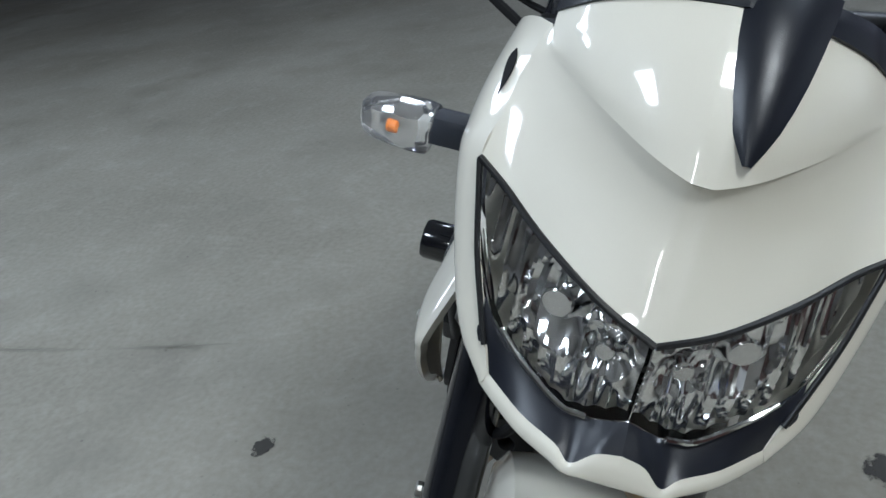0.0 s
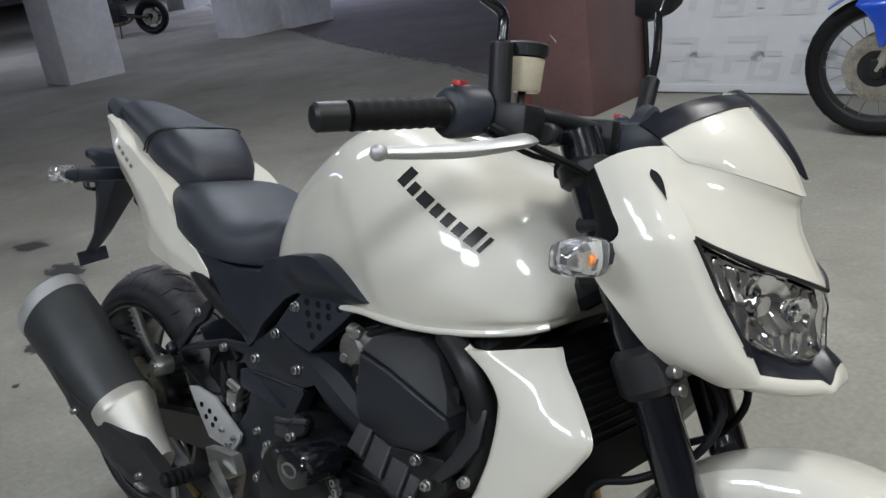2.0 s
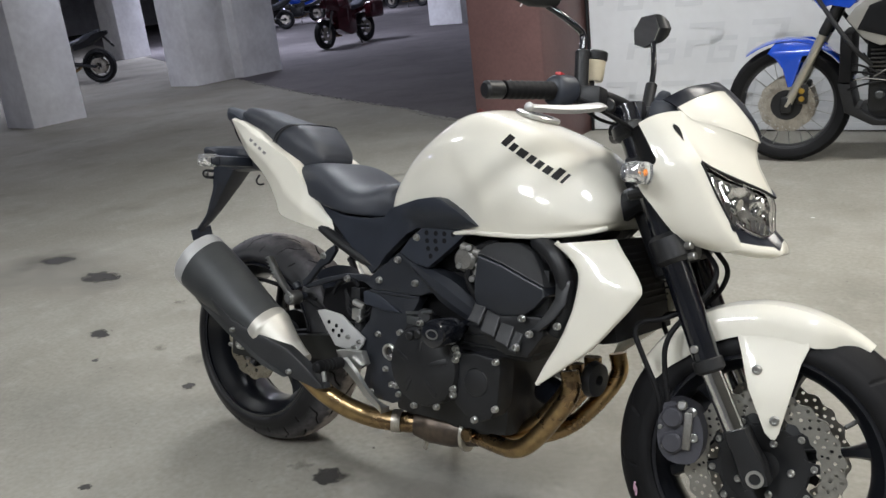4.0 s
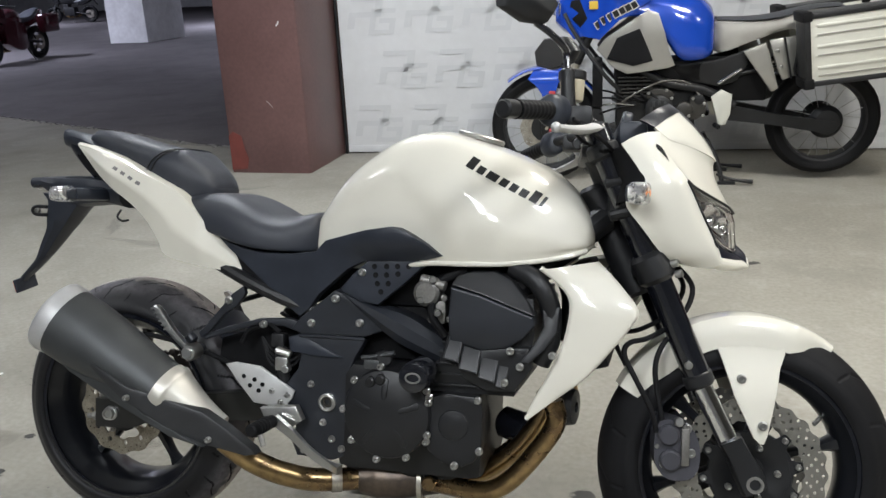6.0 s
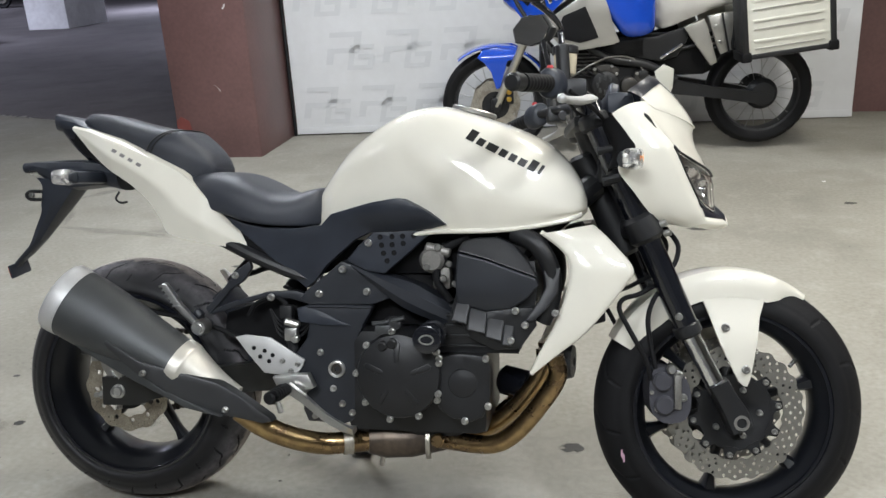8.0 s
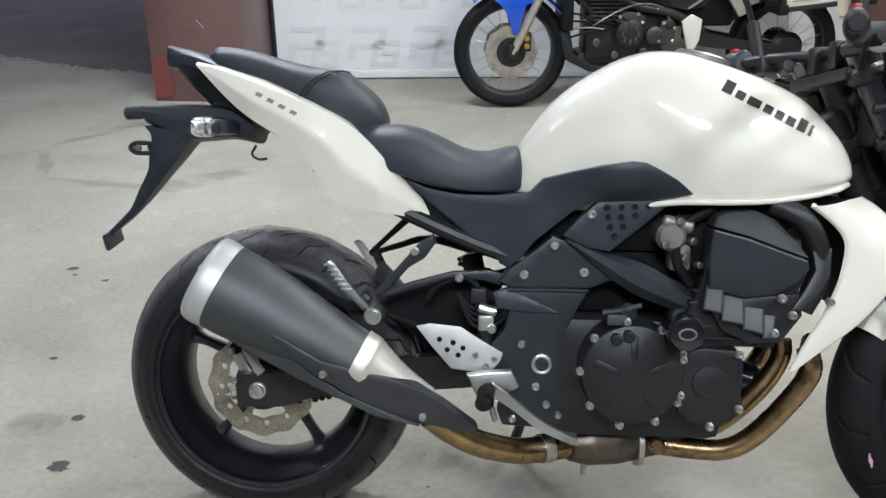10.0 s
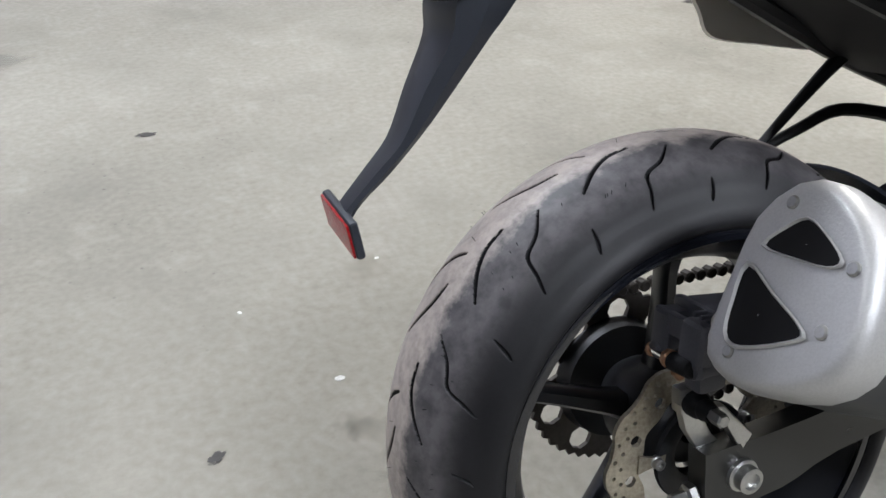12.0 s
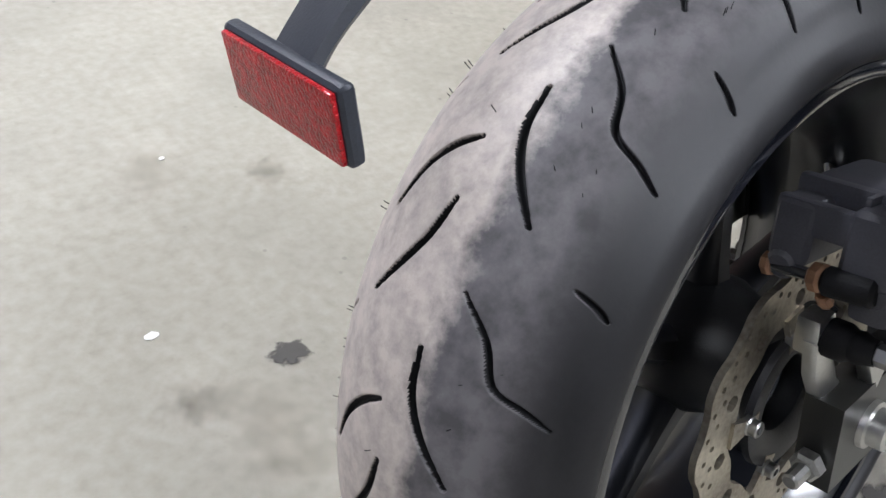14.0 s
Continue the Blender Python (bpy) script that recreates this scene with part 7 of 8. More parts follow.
LAMP = [[(1.400, 0.0, 0.814), (1.406, 0.0, 0.796), (1.406, 0.0, 0.782), (1.409, 0.0, 0.752)],
        [(1.397, -0.012, 0.818), (1.403, -0.013, 0.796), (1.403, -0.013, 0.778), (1.407, -0.012, 0.747)],
        [(1.389, -0.028, 0.823), (1.396, -0.030, 0.796), (1.397, -0.030, 0.770), (1.400, -0.028, 0.738)],
        [(1.376, -0.050, 0.831), (1.385, -0.053, 0.800), (1.390, -0.053, 0.768), (1.394, -0.050, 0.736)],
        [(1.343, -0.092, 0.843), (1.357, -0.096, 0.810), (1.365, -0.096, 0.780), (1.370, -0.090, 0.748)],
        [(1.315, -0.131, 0.861), (1.331, -0.130, 0.826), (1.343, -0.126, 0.797), (1.352, -0.116, 0.766)],
        [(1.297, -0.156, 0.873), (1.306, -0.153, 0.851), (1.316, -0.147, 0.830), (1.327, -0.141, 0.812)]]
sheet(LAMP, LENS, "headlamp_lens", "clear pointed headlamp lens", 0.003, cowl_ob)
for ob in bpy.data.objects:
    if ob.name.startswith(("headlamp_lens", "indicator_lens")):
        ob.visible_shadow = False
def reflector(nu=14, nv=12):
    """The bright inside of one lamp: a shell with a large and a small bowl and upright flutes."""
    rows = np.array([cat(np.array(LAMP)[:, j], nu) for j in range(4)]).transpose(1, 0, 2)
    out = []
    for row in rows:
        line = []
        for x, y, z in cat(row, nv):
            big = max(0.0, 1 - ((y + 0.068) ** 2 + (z - 0.800) ** 2) / 0.034 ** 2)
            small = max(0.0, 1 - ((y + 0.026) ** 2 + (z - 0.788) ** 2) / 0.021 ** 2)
            flute = abs(math.sin(y * math.pi / 0.0150)) * 0.0040 + abs(math.sin((z + 0.4 * y) * math.pi / 0.040)) * 0.0016
            line.append((x - 0.013 - 0.024 * big - 0.014 * small - flute * (1 - 0.8 * big), y * 0.965 - 0.002, z - 0.001))
        out.append(line)
    return grid_mesh(out)


g = reflector()
g2 = flipped(g)
bp("lamp_reflector", g, REFLECTOR, "fluted chrome reflector", cowl_ob, True, 14)
bp("lamp_reflector", g2, REFLECTOR, "fluted chrome reflector", cowl_ob, True, 14)
for side in (-1, 1):
    for x, y, z, r in ((1.340, 0.068, 0.800, 0.013), (1.368, 0.026, 0.788, 0.008)):
        p = np.array([x, side * y, z])
        d = np.array([0.93, side * 0.25, -0.1])
        bp("lamp_bulb", both(rod(p - d * 0.008, p + d * 0.010, r * 0.6, 16), rod(p + d * 0.008, p + d * 0.014, r, 20)), CHROME, "round bulb shield", cowl_ob, True)
    bp("lamp_trim", tube([(1.403, side * 0.030, 0.741), (1.396, side * 0.052, 0.740), (1.373, side * 0.086, 0.752), (1.357, side * 0.108, 0.766)], 0.0026, 8, 4), CHROME, "bright lower lamp trim", cowl_ob, True)
    bp("lamp_edge", tube([(1.402, 0.0, 0.817), (1.385, side * 0.044, 0.830), (1.349, side * 0.093, 0.847), (1.314, side * 0.132, 0.864), (1.297, side * 0.158, 0.876)], 0.0028, 8, 6), SATIN_BLACK, "black lamp gasket", cowl_ob, True)
    bp("lamp_edge", tube([(1.297, side * 0.158, 0.875), (1.326, side * 0.143, 0.815), (1.346, side * 0.129, 0.776), (1.360, side * 0.118, 0.748)], 0.0026, 8, 6), SATIN_BLACK, "", cowl_ob, True)
    bp("cowl_slot", slot_mesh(side), FAR_BLACK, "narrow slot drawn as a black sheet, its shade in the colour", cowl_ob, True)
    bp("inner_cover", patch([[(1.170, side * 0.161, 0.943), (1.204, side * 0.174, 0.895), (1.213, side * 0.178, 0.868), (1.180, side * 0.173, 0.832)], [(1.150, side * 0.140, 0.930), (1.170, side * 0.150, 0.890), (1.178, side * 0.155, 0.865), (1.165, side * 0.155, 0.828)], [(1.165, side * 0.09, 0.91), (1.17, side * 0.09, 0.88), (1.17, side * 0.09, 0.86), (1.17, side * 0.10, 0.82)]], 4, 4, 0.004), FAR_BLACK, "", cowl_ob, True)
# black screen edge and centre tongue
sheet([[(1.288, 0, 1.028), (1.279, 0, 1.036), (1.266, 0, 1.041)],
       [(1.280, -0.050, 1.022), (1.271, -0.051, 1.030), (1.259, -0.052, 1.036)],
       [(1.260, -0.096, 1.006), (1.248, -0.098, 1.016), (1.236, -0.100, 1.022)],
       [(1.232, -0.130, 0.982), (1.216, -0.129, 0.991), (1.202, -0.127, 0.997)]], SCREEN, "fly_screen", "black fly screen edge", 0.004, cowl_ob)
TONGUE = []
for u in np.linspace(0, 1, 9):
    a = cat([(1.262, 1.044), (1.289, 1.025), (1.3195, 0.995), (1.342, 0.965), (1.3545, 0.942)], 4)
    c = np.array([np.interp(u, np.linspace(0, 1, len(a)), a[:, 0]), np.interp(u, np.linspace(0, 1, len(a)), a[:, 1])])
    w = 0.041 * (1 - u ** 1.35) + 0.0006
    TONGUE.append([(c[0] + 0.001 - 0.34 * w * v * v * 1.0, 0.022 + w * v, c[1] + 0.001 - 0.24 * w * v * v) for v in np.linspace(-1, 1, 11)])
bp("screen_tongue", thicken(grid_mesh(TONGUE), -0.004), SCREEN, "black pointed centre tongue", cowl_ob, True, 60)
TURN_BACK = Matrix.Translation(HEAD) @ Matrix.Rotation(radians(3.0), 4, RAKE) @ Matrix.Translation(-HEAD) @ Matrix.Translation((0, 0.015, 0)) @ STEER.inverted()
for ob in [cowl_ob, *front_lamps, *[o for o in bpy.data.objects if o.parent is cowl_ob or o.parent in front_lamps]]:
    ob.data.transform(TURN_BACK)
bp("instrument_panel", both(box(1.185, 0, 0.972, 0.06, 0.18, 0.05, 0.015), rod((1.16, -0.045, 0.99), (1.18, -0.045, 0.985), 0.034, 20)), BLACK_PLASTIC, "black instrument pod", None, True)

# --- handlebar and controls ---
bar = bp("handlebar", both(*[tube([(1.112, 0, 0.985), (1.108, s * 0.06, 0.985), (1.088, s * 0.13, 0.992), (1.055, s * 0.19, 0.994), (1.020, s * 0.25, 0.988), (0.946, s * 0.385, 0.968)], 0.0112, 14, 6) for s in (-1, 1)]), SATIN_BLACK, "black tapered handlebar", None, True)
for y in (0.04, -0.04):
    bp("bar_clamp", box(1.112, y, 0.972, 0.045, 0.03, 0.055, 0.008), SATIN_BLACK, "", bar, True)
MIRRORS = {-1: [(1.052, -0.205, 0.985), (1.047, -0.205, 1.075), (1.044, -0.203, 1.105), (1.034, -0.222, 1.118), (1.012, -0.240, 1.135), (0.985, -0.250, 1.152)],
           1: [(1.064, 0.215, 0.985), (1.063, 0.255, 1.085), (1.060, 0.272, 1.12), (1.052, 0.290, 1.16), (1.045, 0.300, 1.195)]}
for s in (-1, 1):
    def B(u):
        """A point on the straight outer part of the bar."""
        return np.array([1.020 + (0.946 - 1.020) * u, s * (0.25 + 0.135 * u), 0.988 - 0.020 * u])
    grip = bp("grip", tube([B(0.10 + 0.74 * k / 33) for k in range(34)], [0.0168 + (0.0009 if k % 4 < 2 else 0) for k in range(34)], 16, 1), RUBBER, "ribbed black rubber grip", bar, True)
    bp("bar_end", rod(B(0.85), B(1.12), 0.0168, 18), SATIN_BLACK, "black bar end weight", bar, True)
    bp("switch_pod", skin([[B(u) + np.array([0.0, 0, 0]) + np.array([r * math.cos(q) * 0.9, 0, r * math.sin(q) * 1.15]) for q in np.linspace(0, 2 * np.pi, 10, endpoint=False)] for u, r in ((-0.22, 0.018), (-0.18, 0.026), (0.04, 0.027), (0.09, 0.020))], 2, 2), BLACK_PLASTIC, "black switch pod", bar, True)
    bp("red_switch", box(*(B(-0.05) + np.array([-0.004, 0, 0.031])), 0.012, 0.022, 0.008, 0.002), RED_PLASTIC, "red kill switch", bar, True)
    bp("lever_perch", both(box(1.072, s * 0.195, 0.984, 0.05, 0.055, 0.040, 0.010), rod((1.10, s * 0.175, 0.972), (1.08, s * 0.105, 0.972), 0.014, 14)), SATIN_BLACK, "black master cylinder", bar, True)
    bp("lever", skin([[(x, s * y - 0, z + h), (x + w, s * y, z), (x, s * y, z - h), (x - w, s * y, z)] for x, y, z, w, h in ((1.088, 0.196, 0.962, 0.016, 0.008), (1.098, 0.232, 0.960, 0.019, 0.009), (1.092, 0.268, 0.953, 0.015, 0.009), (1.070, 0.310, 0.944, 0.010, 0.0085), (1.046, 0.360, 0.938, 0.0085, 0.0075), (1.030, 0.396, 0.935, 0.008, 0.0065))], 4, 3), CAP_ALU, "silver brake lever" if s < 0 else "silver clutch lever", bar, True)
    bp("lever_ball", skin([tube_ring(np.array([1.0285, s * (0.394 + d), 0.935]), np.array([0, 1, 0]), r, 14) for d, r in ((-0.004, 0.0062), (0.002, 0.0085), (0.007, 0.0092), (0.012, 0.0072), (0.015, 0.003))], 2, 1), CAP_ALU, "", bar, True)
    bp("mirror_boss", rod(MIRRORS[s][0], MIRRORS[s][1], 0.014, 14), SATIN_BLACK, "", bar, True)
    mir = bp("mirror_stalk", tube(MIRRORS[s][1:], 0.0068, 12, 5), GLOSS_BLACK, "slim black mirror stalk", bar, True)
    cx = np.array(MIRRORS[s][-1]) + np.array([-0.020, s * 0.022, 0.036])
    base = [cx + np.array([-0.8 * y, s * 0.8 * y, z]) for y, z in ((-0.030, -0.040), (-0.048, -0.006), (-0.022, 0.034), (0.040, 0.040), (0.070, 0.012), (0.062, -0.026), (0.012, -0.044))]
    bp("mirror_head", skin([[cx + (np.array(p) - cx) * k + np.array([dx, 0, 0]) for p in base] for dx, k in ((0.0, 0.97), (0.003, 1.0), (0.020, 0.90), (0.042, 0.50))], 3, 1), SATIN_BLACK, "angular black mirror head", mir, True)
    bp("mirror_glass", skin([[cx + (np.array(p) - cx) * 0.93 + np.array([dx, 0, 0]) for p in base] for dx in (-0.002, 0.001)], 1, 1), MIRROR, "mirror glass", mir, True)
res = bp("fluid_reservoir", lathe([(0.0, 0.001), (0.0, 0.020), (0.003, 0.022), (0.040, 0.0245), (0.042, 0.001)], (0, 0, 0), 24, closed=False), RESERVOIR, "yellowed brake fluid reservoir", bar, True)
R_M = Matrix.Translation((1.058, -0.165, 1.020)) @ Matrix.Rotation(radians(90), 4, "X")
cap = bp("reservoir_cap", lathe([(0.042, 0.001), (0.042, 0.027), (0.056, 0.0275), (0.059, 0.024), (0.059, 0.001)], (0, 0, 0), 24, closed=False), SATIN_BLACK, "black screw cap", bar, True)
for o in (res, cap):
    o.data.transform(STEER @ R_M @ STEER.inverted())
bp("reservoir_stay", tube([(1.07, -0.19, 0.99), (1.065, -0.18, 1.003), (1.058, -0.166, 1.022)], 0.005, 8, 3), SATIN_BLACK, "", bar, True)
for path, r in (([(1.06, -0.235, 0.975), (1.10, -0.20, 0.955), (1.15, -0.12, 0.92), (1.16, -0.06, 0.86), (1.12, -0.04, 0.78)], 0.0045), ([(1.09, -0.12, 0.972), (1.13, -0.10, 0.95), (1.18, -0.07, 0.88), (1.25, -0.05, 0.74)], 0.0055),
                ([(1.06, 0.235, 0.975), (1.10, 0.20, 0.955), (1.15, 0.12, 0.92), (1.16, 0.06, 0.86), (1.10, 0.05, 0.76)], 0.0045), ([(1.05, -0.23, 0.97), (1.08, -0.16, 0.945), (1.13, -0.08, 0.93), (1.14, -0.05, 0.86)], 0.0035)):
    bp("control_cable", tube(path, r, 8, 5), RUBBER, "", bar, True)
for side in (-1, 1):
    bp("fork_shroud", box(1.165, side * 0.075, 0.845, 0.05, 0.06, 0.09, 0.012), SATIN_BLACK, "black bracket between fork and cowl", None, True)
bp("cowl_stay", rod((1.14, -0.118, 0.80), (1.18, -0.125, 0.81), 0.012), SATIN_BLACK, "", None, True)
bp("cowl_stay", rod((1.13, -0.118, 0.865), (1.165, -0.128, 0.87), 0.010), SATIN_BLACK, "", None, True)

# ---- the blue touring motorcycle by the banner ----
TOUR = Matrix.Translation((2.09, 3.84, 0)) @ Matrix.Rotation(radians(185.5), 4, "Z")
tour = thing("touring_motorcycle", "blue and silver adventure motorcycle with aluminium pannier on its centre stand", "motorcycle", TOUR, "parked motorcycles")


def tp(name, bm, mat, label="", parent=None, angle=35.0):
    return part(name, bm, mat, parent or tour, label, None, angle)


def spoked_wheel(name, c, r_tyre, r_rim, half, disc_r):
    w = tp(name, lathe([(-half * 0.8, r_rim), (-half * 0.7, r_rim - 0.012), (0, r_rim - 0.022), (half * 0.7, r_rim - 0.012), (half * 0.8, r_rim), (0, r_rim - 0.008)], c, 64), SATIN_BLACK, "black spoked rim")
    tp("tyre", lathe([(-half * 0.75, r_rim - 0.004), (-half, r_rim + 0.02), (-half * 1.02, r_rim + 0.045), (-half * 0.8, r_tyre - 0.014), (-half * 0.4, r_tyre - 0.003), (0, r_tyre), (half * 0.4, r_tyre - 0.003), (half * 0.8, r_tyre - 0.014), (half * 1.02, r_rim + 0.045), (half, r_rim + 0.02), (half * 0.75, r_rim - 0.004)], c, 64), RUBBER, "black treaded tyre", w)
    cuts = []
    for k in range(36):
        for s in (-1, 1):
            a = 2 * math.pi * (k + (0.5 if s > 0 else 0)) / 36
            b = box(0, s * half * 0.24, r_tyre - 0.0040, 0.024, half * 0.40, 0.004, 0.001)
            b.transform(Matrix.Translation(c) @ Matrix.Rotation(a, 4, "Y") @ Matrix.Rotation(radians(s * 24), 4, "Z"))
            cuts.append(b)
    tagged(tp("tread_block", both(*cuts), RUBBER, "", w), kind="stuff")
    tp("hub", lathe([(-0.07, 0.015), (-0.07, 0.05), (-0.04, 0.035), (0.04, 0.035), (0.07, 0.05), (0.07, 0.015)], c, 24), SATIN_BLACK, "", w)
    for k in range(20):
        a0, a1 = 2 * math.pi * k / 20, 2 * math.pi * k / 20 + (0.32 if k % 2 else -0.32)
        s = 1 if (k // 2) % 2 else -1
        p = np.array(c) + (0.048 * math.cos(a0), s * 0.06, 0.048 * math.sin(a0))
        q = np.array(c) + ((r_rim - 0.016) * math.cos(a1), s * half * 0.5, (r_rim - 0.016) * math.sin(a1))
        tp("spoke", tube([p, q], 0.0022, 6, 1), BOLT, "", w)
    return w


PAN_M = Matrix.Translation((-0.028, 0, 0.812)) @ Matrix.Rotation(radians(6.3), 4, "Y") @ Matrix.Diagonal((0.94, 1, 0.93, 1)) @ Matrix.Translation((0.165, 0, -0.775))
TR, TF = (0.0, 0.0, 0.348), (1.612, 0.0, 0.337)
spoked_wheel("rear_wheel", TR, 0.318, 0.240, 0.070, 0.13)
spoked_wheel("front_wheel", TF, 0.336, 0.262, 0.052, 0.15)
for s in (-1, 1):
    d = tp("brake_disc", wave_disc(TF[0], s * 0.066, TF[2], 0.085, 0.152, 0.004, 10, [(0.142, 20, 0.004, 0), (0.129, 20, 0.004, 0.5), (0.116, 20, 0.004, 0.2)], 100), STEEL, "drilled front brake disc")
    tp("disc_carrier", lathe([(s * 0.05, 0.03), (s * 0.066, 0.05), (s * 0.068, 0.086), (s * 0.062, 0.086), (s * 0.058, 0.05)], TF, 30), SATIN_BLACK, "black disc carrier", d)
    cal = tp("brake_caliper", box(1.525, s * 0.082, 0.40, 0.055, 0.05, 0.11, 0.012), SATIN_BLACK, "black caliper with gold pistons")
    for dz in (0.022, -0.022):
        tp("piston_cover", rod((1.525, s * 0.105, 0.40 + dz), (1.525, s * 0.116, 0.40 + dz), 0.016, 14), GOLD, "gold cover", cal)
    tp("fork_leg", rod((1.608, s * 0.10, 0.33), (1.405, s * 0.10, 0.76), 0.024, 18), CHAMPAGNE, "silver fork leg")
    tp("fork_upper", rod((1.425, s * 0.10, 0.72), (1.275, s * 0.10, 1.04), 0.028, 18), SATIN_BLACK)
    tp("fork_foot", box(1.606, s * 0.10, 0.345, 0.06, 0.045, 0.09, 0.014), SATIN_BLACK)
    tp("mudguard_leg", panel([(1.715, 0.635), (1.680, 0.685), (1.600, 0.703), (1.500, 0.700), (1.415, 0.655), (1.455, 0.625), (1.530, 0.610), (1.562, 0.50), (1.580, 0.445), (1.604, 0.440), (1.632, 0.545), (1.670, 0.600)], lambda x, z, q=s: q * (0.066 + 0.022 * smoothstep(0.70, 0.62, z)), 0.008, 3), BLUE_PAINT, "blue mudguard leg")
    tp("tank_panel", panel([(1.305, 0.805), (1.261, 0.864), (1.10, 0.972), (1.024, 1.020), (0.967, 1.000), (0.930, 0.895), (0.902, 0.790), (0.868, 0.712), (0.905, 0.698), (1.134, 0.668), (1.218, 0.706)], lambda x, z, q=s: q * (0.238 - 0.30 * max(0, x - 1.05) - 0.10 * max(0, z - 0.9)), 0.04, 3, bulge=0.012), SILVER_PAINT, "silver painted tank side")
    tp("intake_mesh", panel([(1.248, 0.752), (1.192, 0.872), (1.068, 0.922), (1.010, 0.79), (0.992, 0.742), (1.101, 0.714)], lambda x, z, q=s: q * (0.2535 - 0.30 * max(0, x - 1.05)), 0.012, 2), FAR_BLACK, "black intake mesh")
    tp("front_fairing", panel([(1.535, 0.985), (1.510, 1.07), (1.42, 1.16), (1.20, 1.13), (1.00, 1.075), (1.10, 1.010), (1.185, 0.965), (1.290, 0.860), (1.386, 0.880), (1.437, 0.862)], lambda x, z, q=s: q * (0.212 - 0.42 * max(0, x - 1.2)), 0.04, 3), BLUE_PAINT, "blue front fairing")
    tp("fairing_duct", panel([(1.470, 1.00), (1.455, 1.08), (1.405, 1.09), (1.36, 0.98), (1.40, 0.93)], lambda x, z, q=s: q * (0.2145 - 0.42 * max(0, x - 1.2)), 0.006, 1), FAR_BLACK, "dark duct in the fairing")
    for k in range(7):
        u = k / 6
        x, z = 1.300 - 0.20 * u, 0.945 + 0.105 * u ** 0.8
        cm = tp("check_frame", box(0, 0, 0, 0.038, 0.002, 0.046), CHIP, "white outlined check")
        cm.data.transform(Matrix.Translation((x, s * (0.2135 - 0.42 * max(0, x - 1.2)), z)) @ Matrix.Rotation(radians(30), 4, "Y") @ Matrix.Rotation(s * radians(22 if x > 1.2 else 0), 4, "Z"))
        ck = tp("check_mark", box(0, s * 0.0015, 0, 0.030, 0.002, 0.036), BLACK_MARK, "", cm)
        ck.data.transform(Matrix.Translation((x, s * (0.2140 - 0.42 * max(0, x - 1.2)), z)) @ Matrix.Rotation(radians(30), 4, "Y") @ Matrix.Rotation(s * radians(22 if x > 1.2 else 0), 4, "Z"))
    tp("yellow_label", box(1.325, s * 0.166, 1.055, 0.05, 0.012, 0.045, 0.004), YELLOW, "yellow label")
    tp("crash_bar", tube([(1.49, s * 0.13, 1.01), (1.43, s * 0.18, 0.90), (1.27, s * 0.235, 0.68), (1.17, s * 0.21, 0.57)], 0.012, 10, 5), SATIN_BLACK, "black crash bar")
    tp("frame_plate", panel([(0.90, 0.705), (0.64, 0.722), (0.48, 0.768), (0.46, 0.70), (0.52, 0.60), (0.62, 0.575), (0.82, 0.62)], s * 0.15, 0.03, 2), SATIN_BLACK, "black frame plate under the tank")
    tp("side_panel", panel([(0.490, 0.770), (0.374, 0.813), (0.352, 0.76), (0.290, 0.558), (0.326, 0.540), (0.416, 0.663)], s * 0.175, 0.03, 2, bulge=0.008), SILVER_PAINT, "silver rear side panel")
    tp("heat_shield", panel([(0.358, 0.828), (0.188, 0.856), (0.142, 0.657), (0.275, 0.608), (0.300, 0.66)], s * 0.195, 0.03, 2, bulge=0.010), SILVER_PAINT, "brushed silver heat shield")
    tp("panel_strap", tube([(0.285, s * 0.222, 0.845), (0.262, s * 0.224, 0.74), (0.235, s * 0.222, 0.62)], 0.006, 8, 4), SATIN_BLACK)
    for x, z in ((0.315, 0.77), (0.29, 0.68)):
        tp("bolt", bolt(x, s * 0.214, z, 0.011, s), BOLT)
    tp("chrome_link", rod((0.623, s * 0.17, 0.593), (0.494, s * 0.17, 0.673), 0.010, 12), CHROME, "chrome link rod")
    tp("heel_plate", panel([(0.655, 0.52), (0.60, 0.56), (0.54, 0.53), (0.545, 0.42), (0.57, 0.355), (0.61, 0.36)], s * 0.185, 0.014, 1), PANNIER_ALU, "silver heel plate")
    tp("rider_peg", rod((0.63, s * 0.19, 0.36), (0.62, s * 0.27, 0.36), 0.014), RUBBER)
    tp("frame_rail", tube([(1.18, s * 0.12, 0.80), (0.95, s * 0.16, 0.62), (0.70, s * 0.15, 0.56), (0.52, s * 0.14, 0.46)], 0.026, 12, 4), SATIN_BLACK, "black steel frame")
    tp("subframe", tube([(0.66, s * 0.13, 0.62), (0.40, s * 0.12, 0.66), (0.10, s * 0.12, 0.74), (-0.20, s * 0.11, 0.82)], 0.014, 10, 4), SATIN_BLACK)
    tp("engine_cover", round_cover(0.945, 0.455, 0.080, -0.12, -0.185, 0.01) if s < 0 else flipped(round_cover(0.945, 0.455, 0.080, -0.12, -0.185, 0.01)), SATIN_BLACK, "round black engine cover")
    for k in range(8):
        a = math.pi / 4 * k
        tp("cover_slot", box(0.945 + 0.045 * math.cos(a), s * 0.196, 0.455 + 0.045 * math.sin(a), 0.014, 0.006, 0.030, 0.002), GRAPHITE)
    tp("engine_cover", round_cover(0.80, 0.44, 0.05, -0.12, -0.17, 0.006) if s < 0 else flipped(round_cover(0.80, 0.44, 0.05, -0.12, -0.17, 0.006)), ENGINE_GREY, "small engine cover")
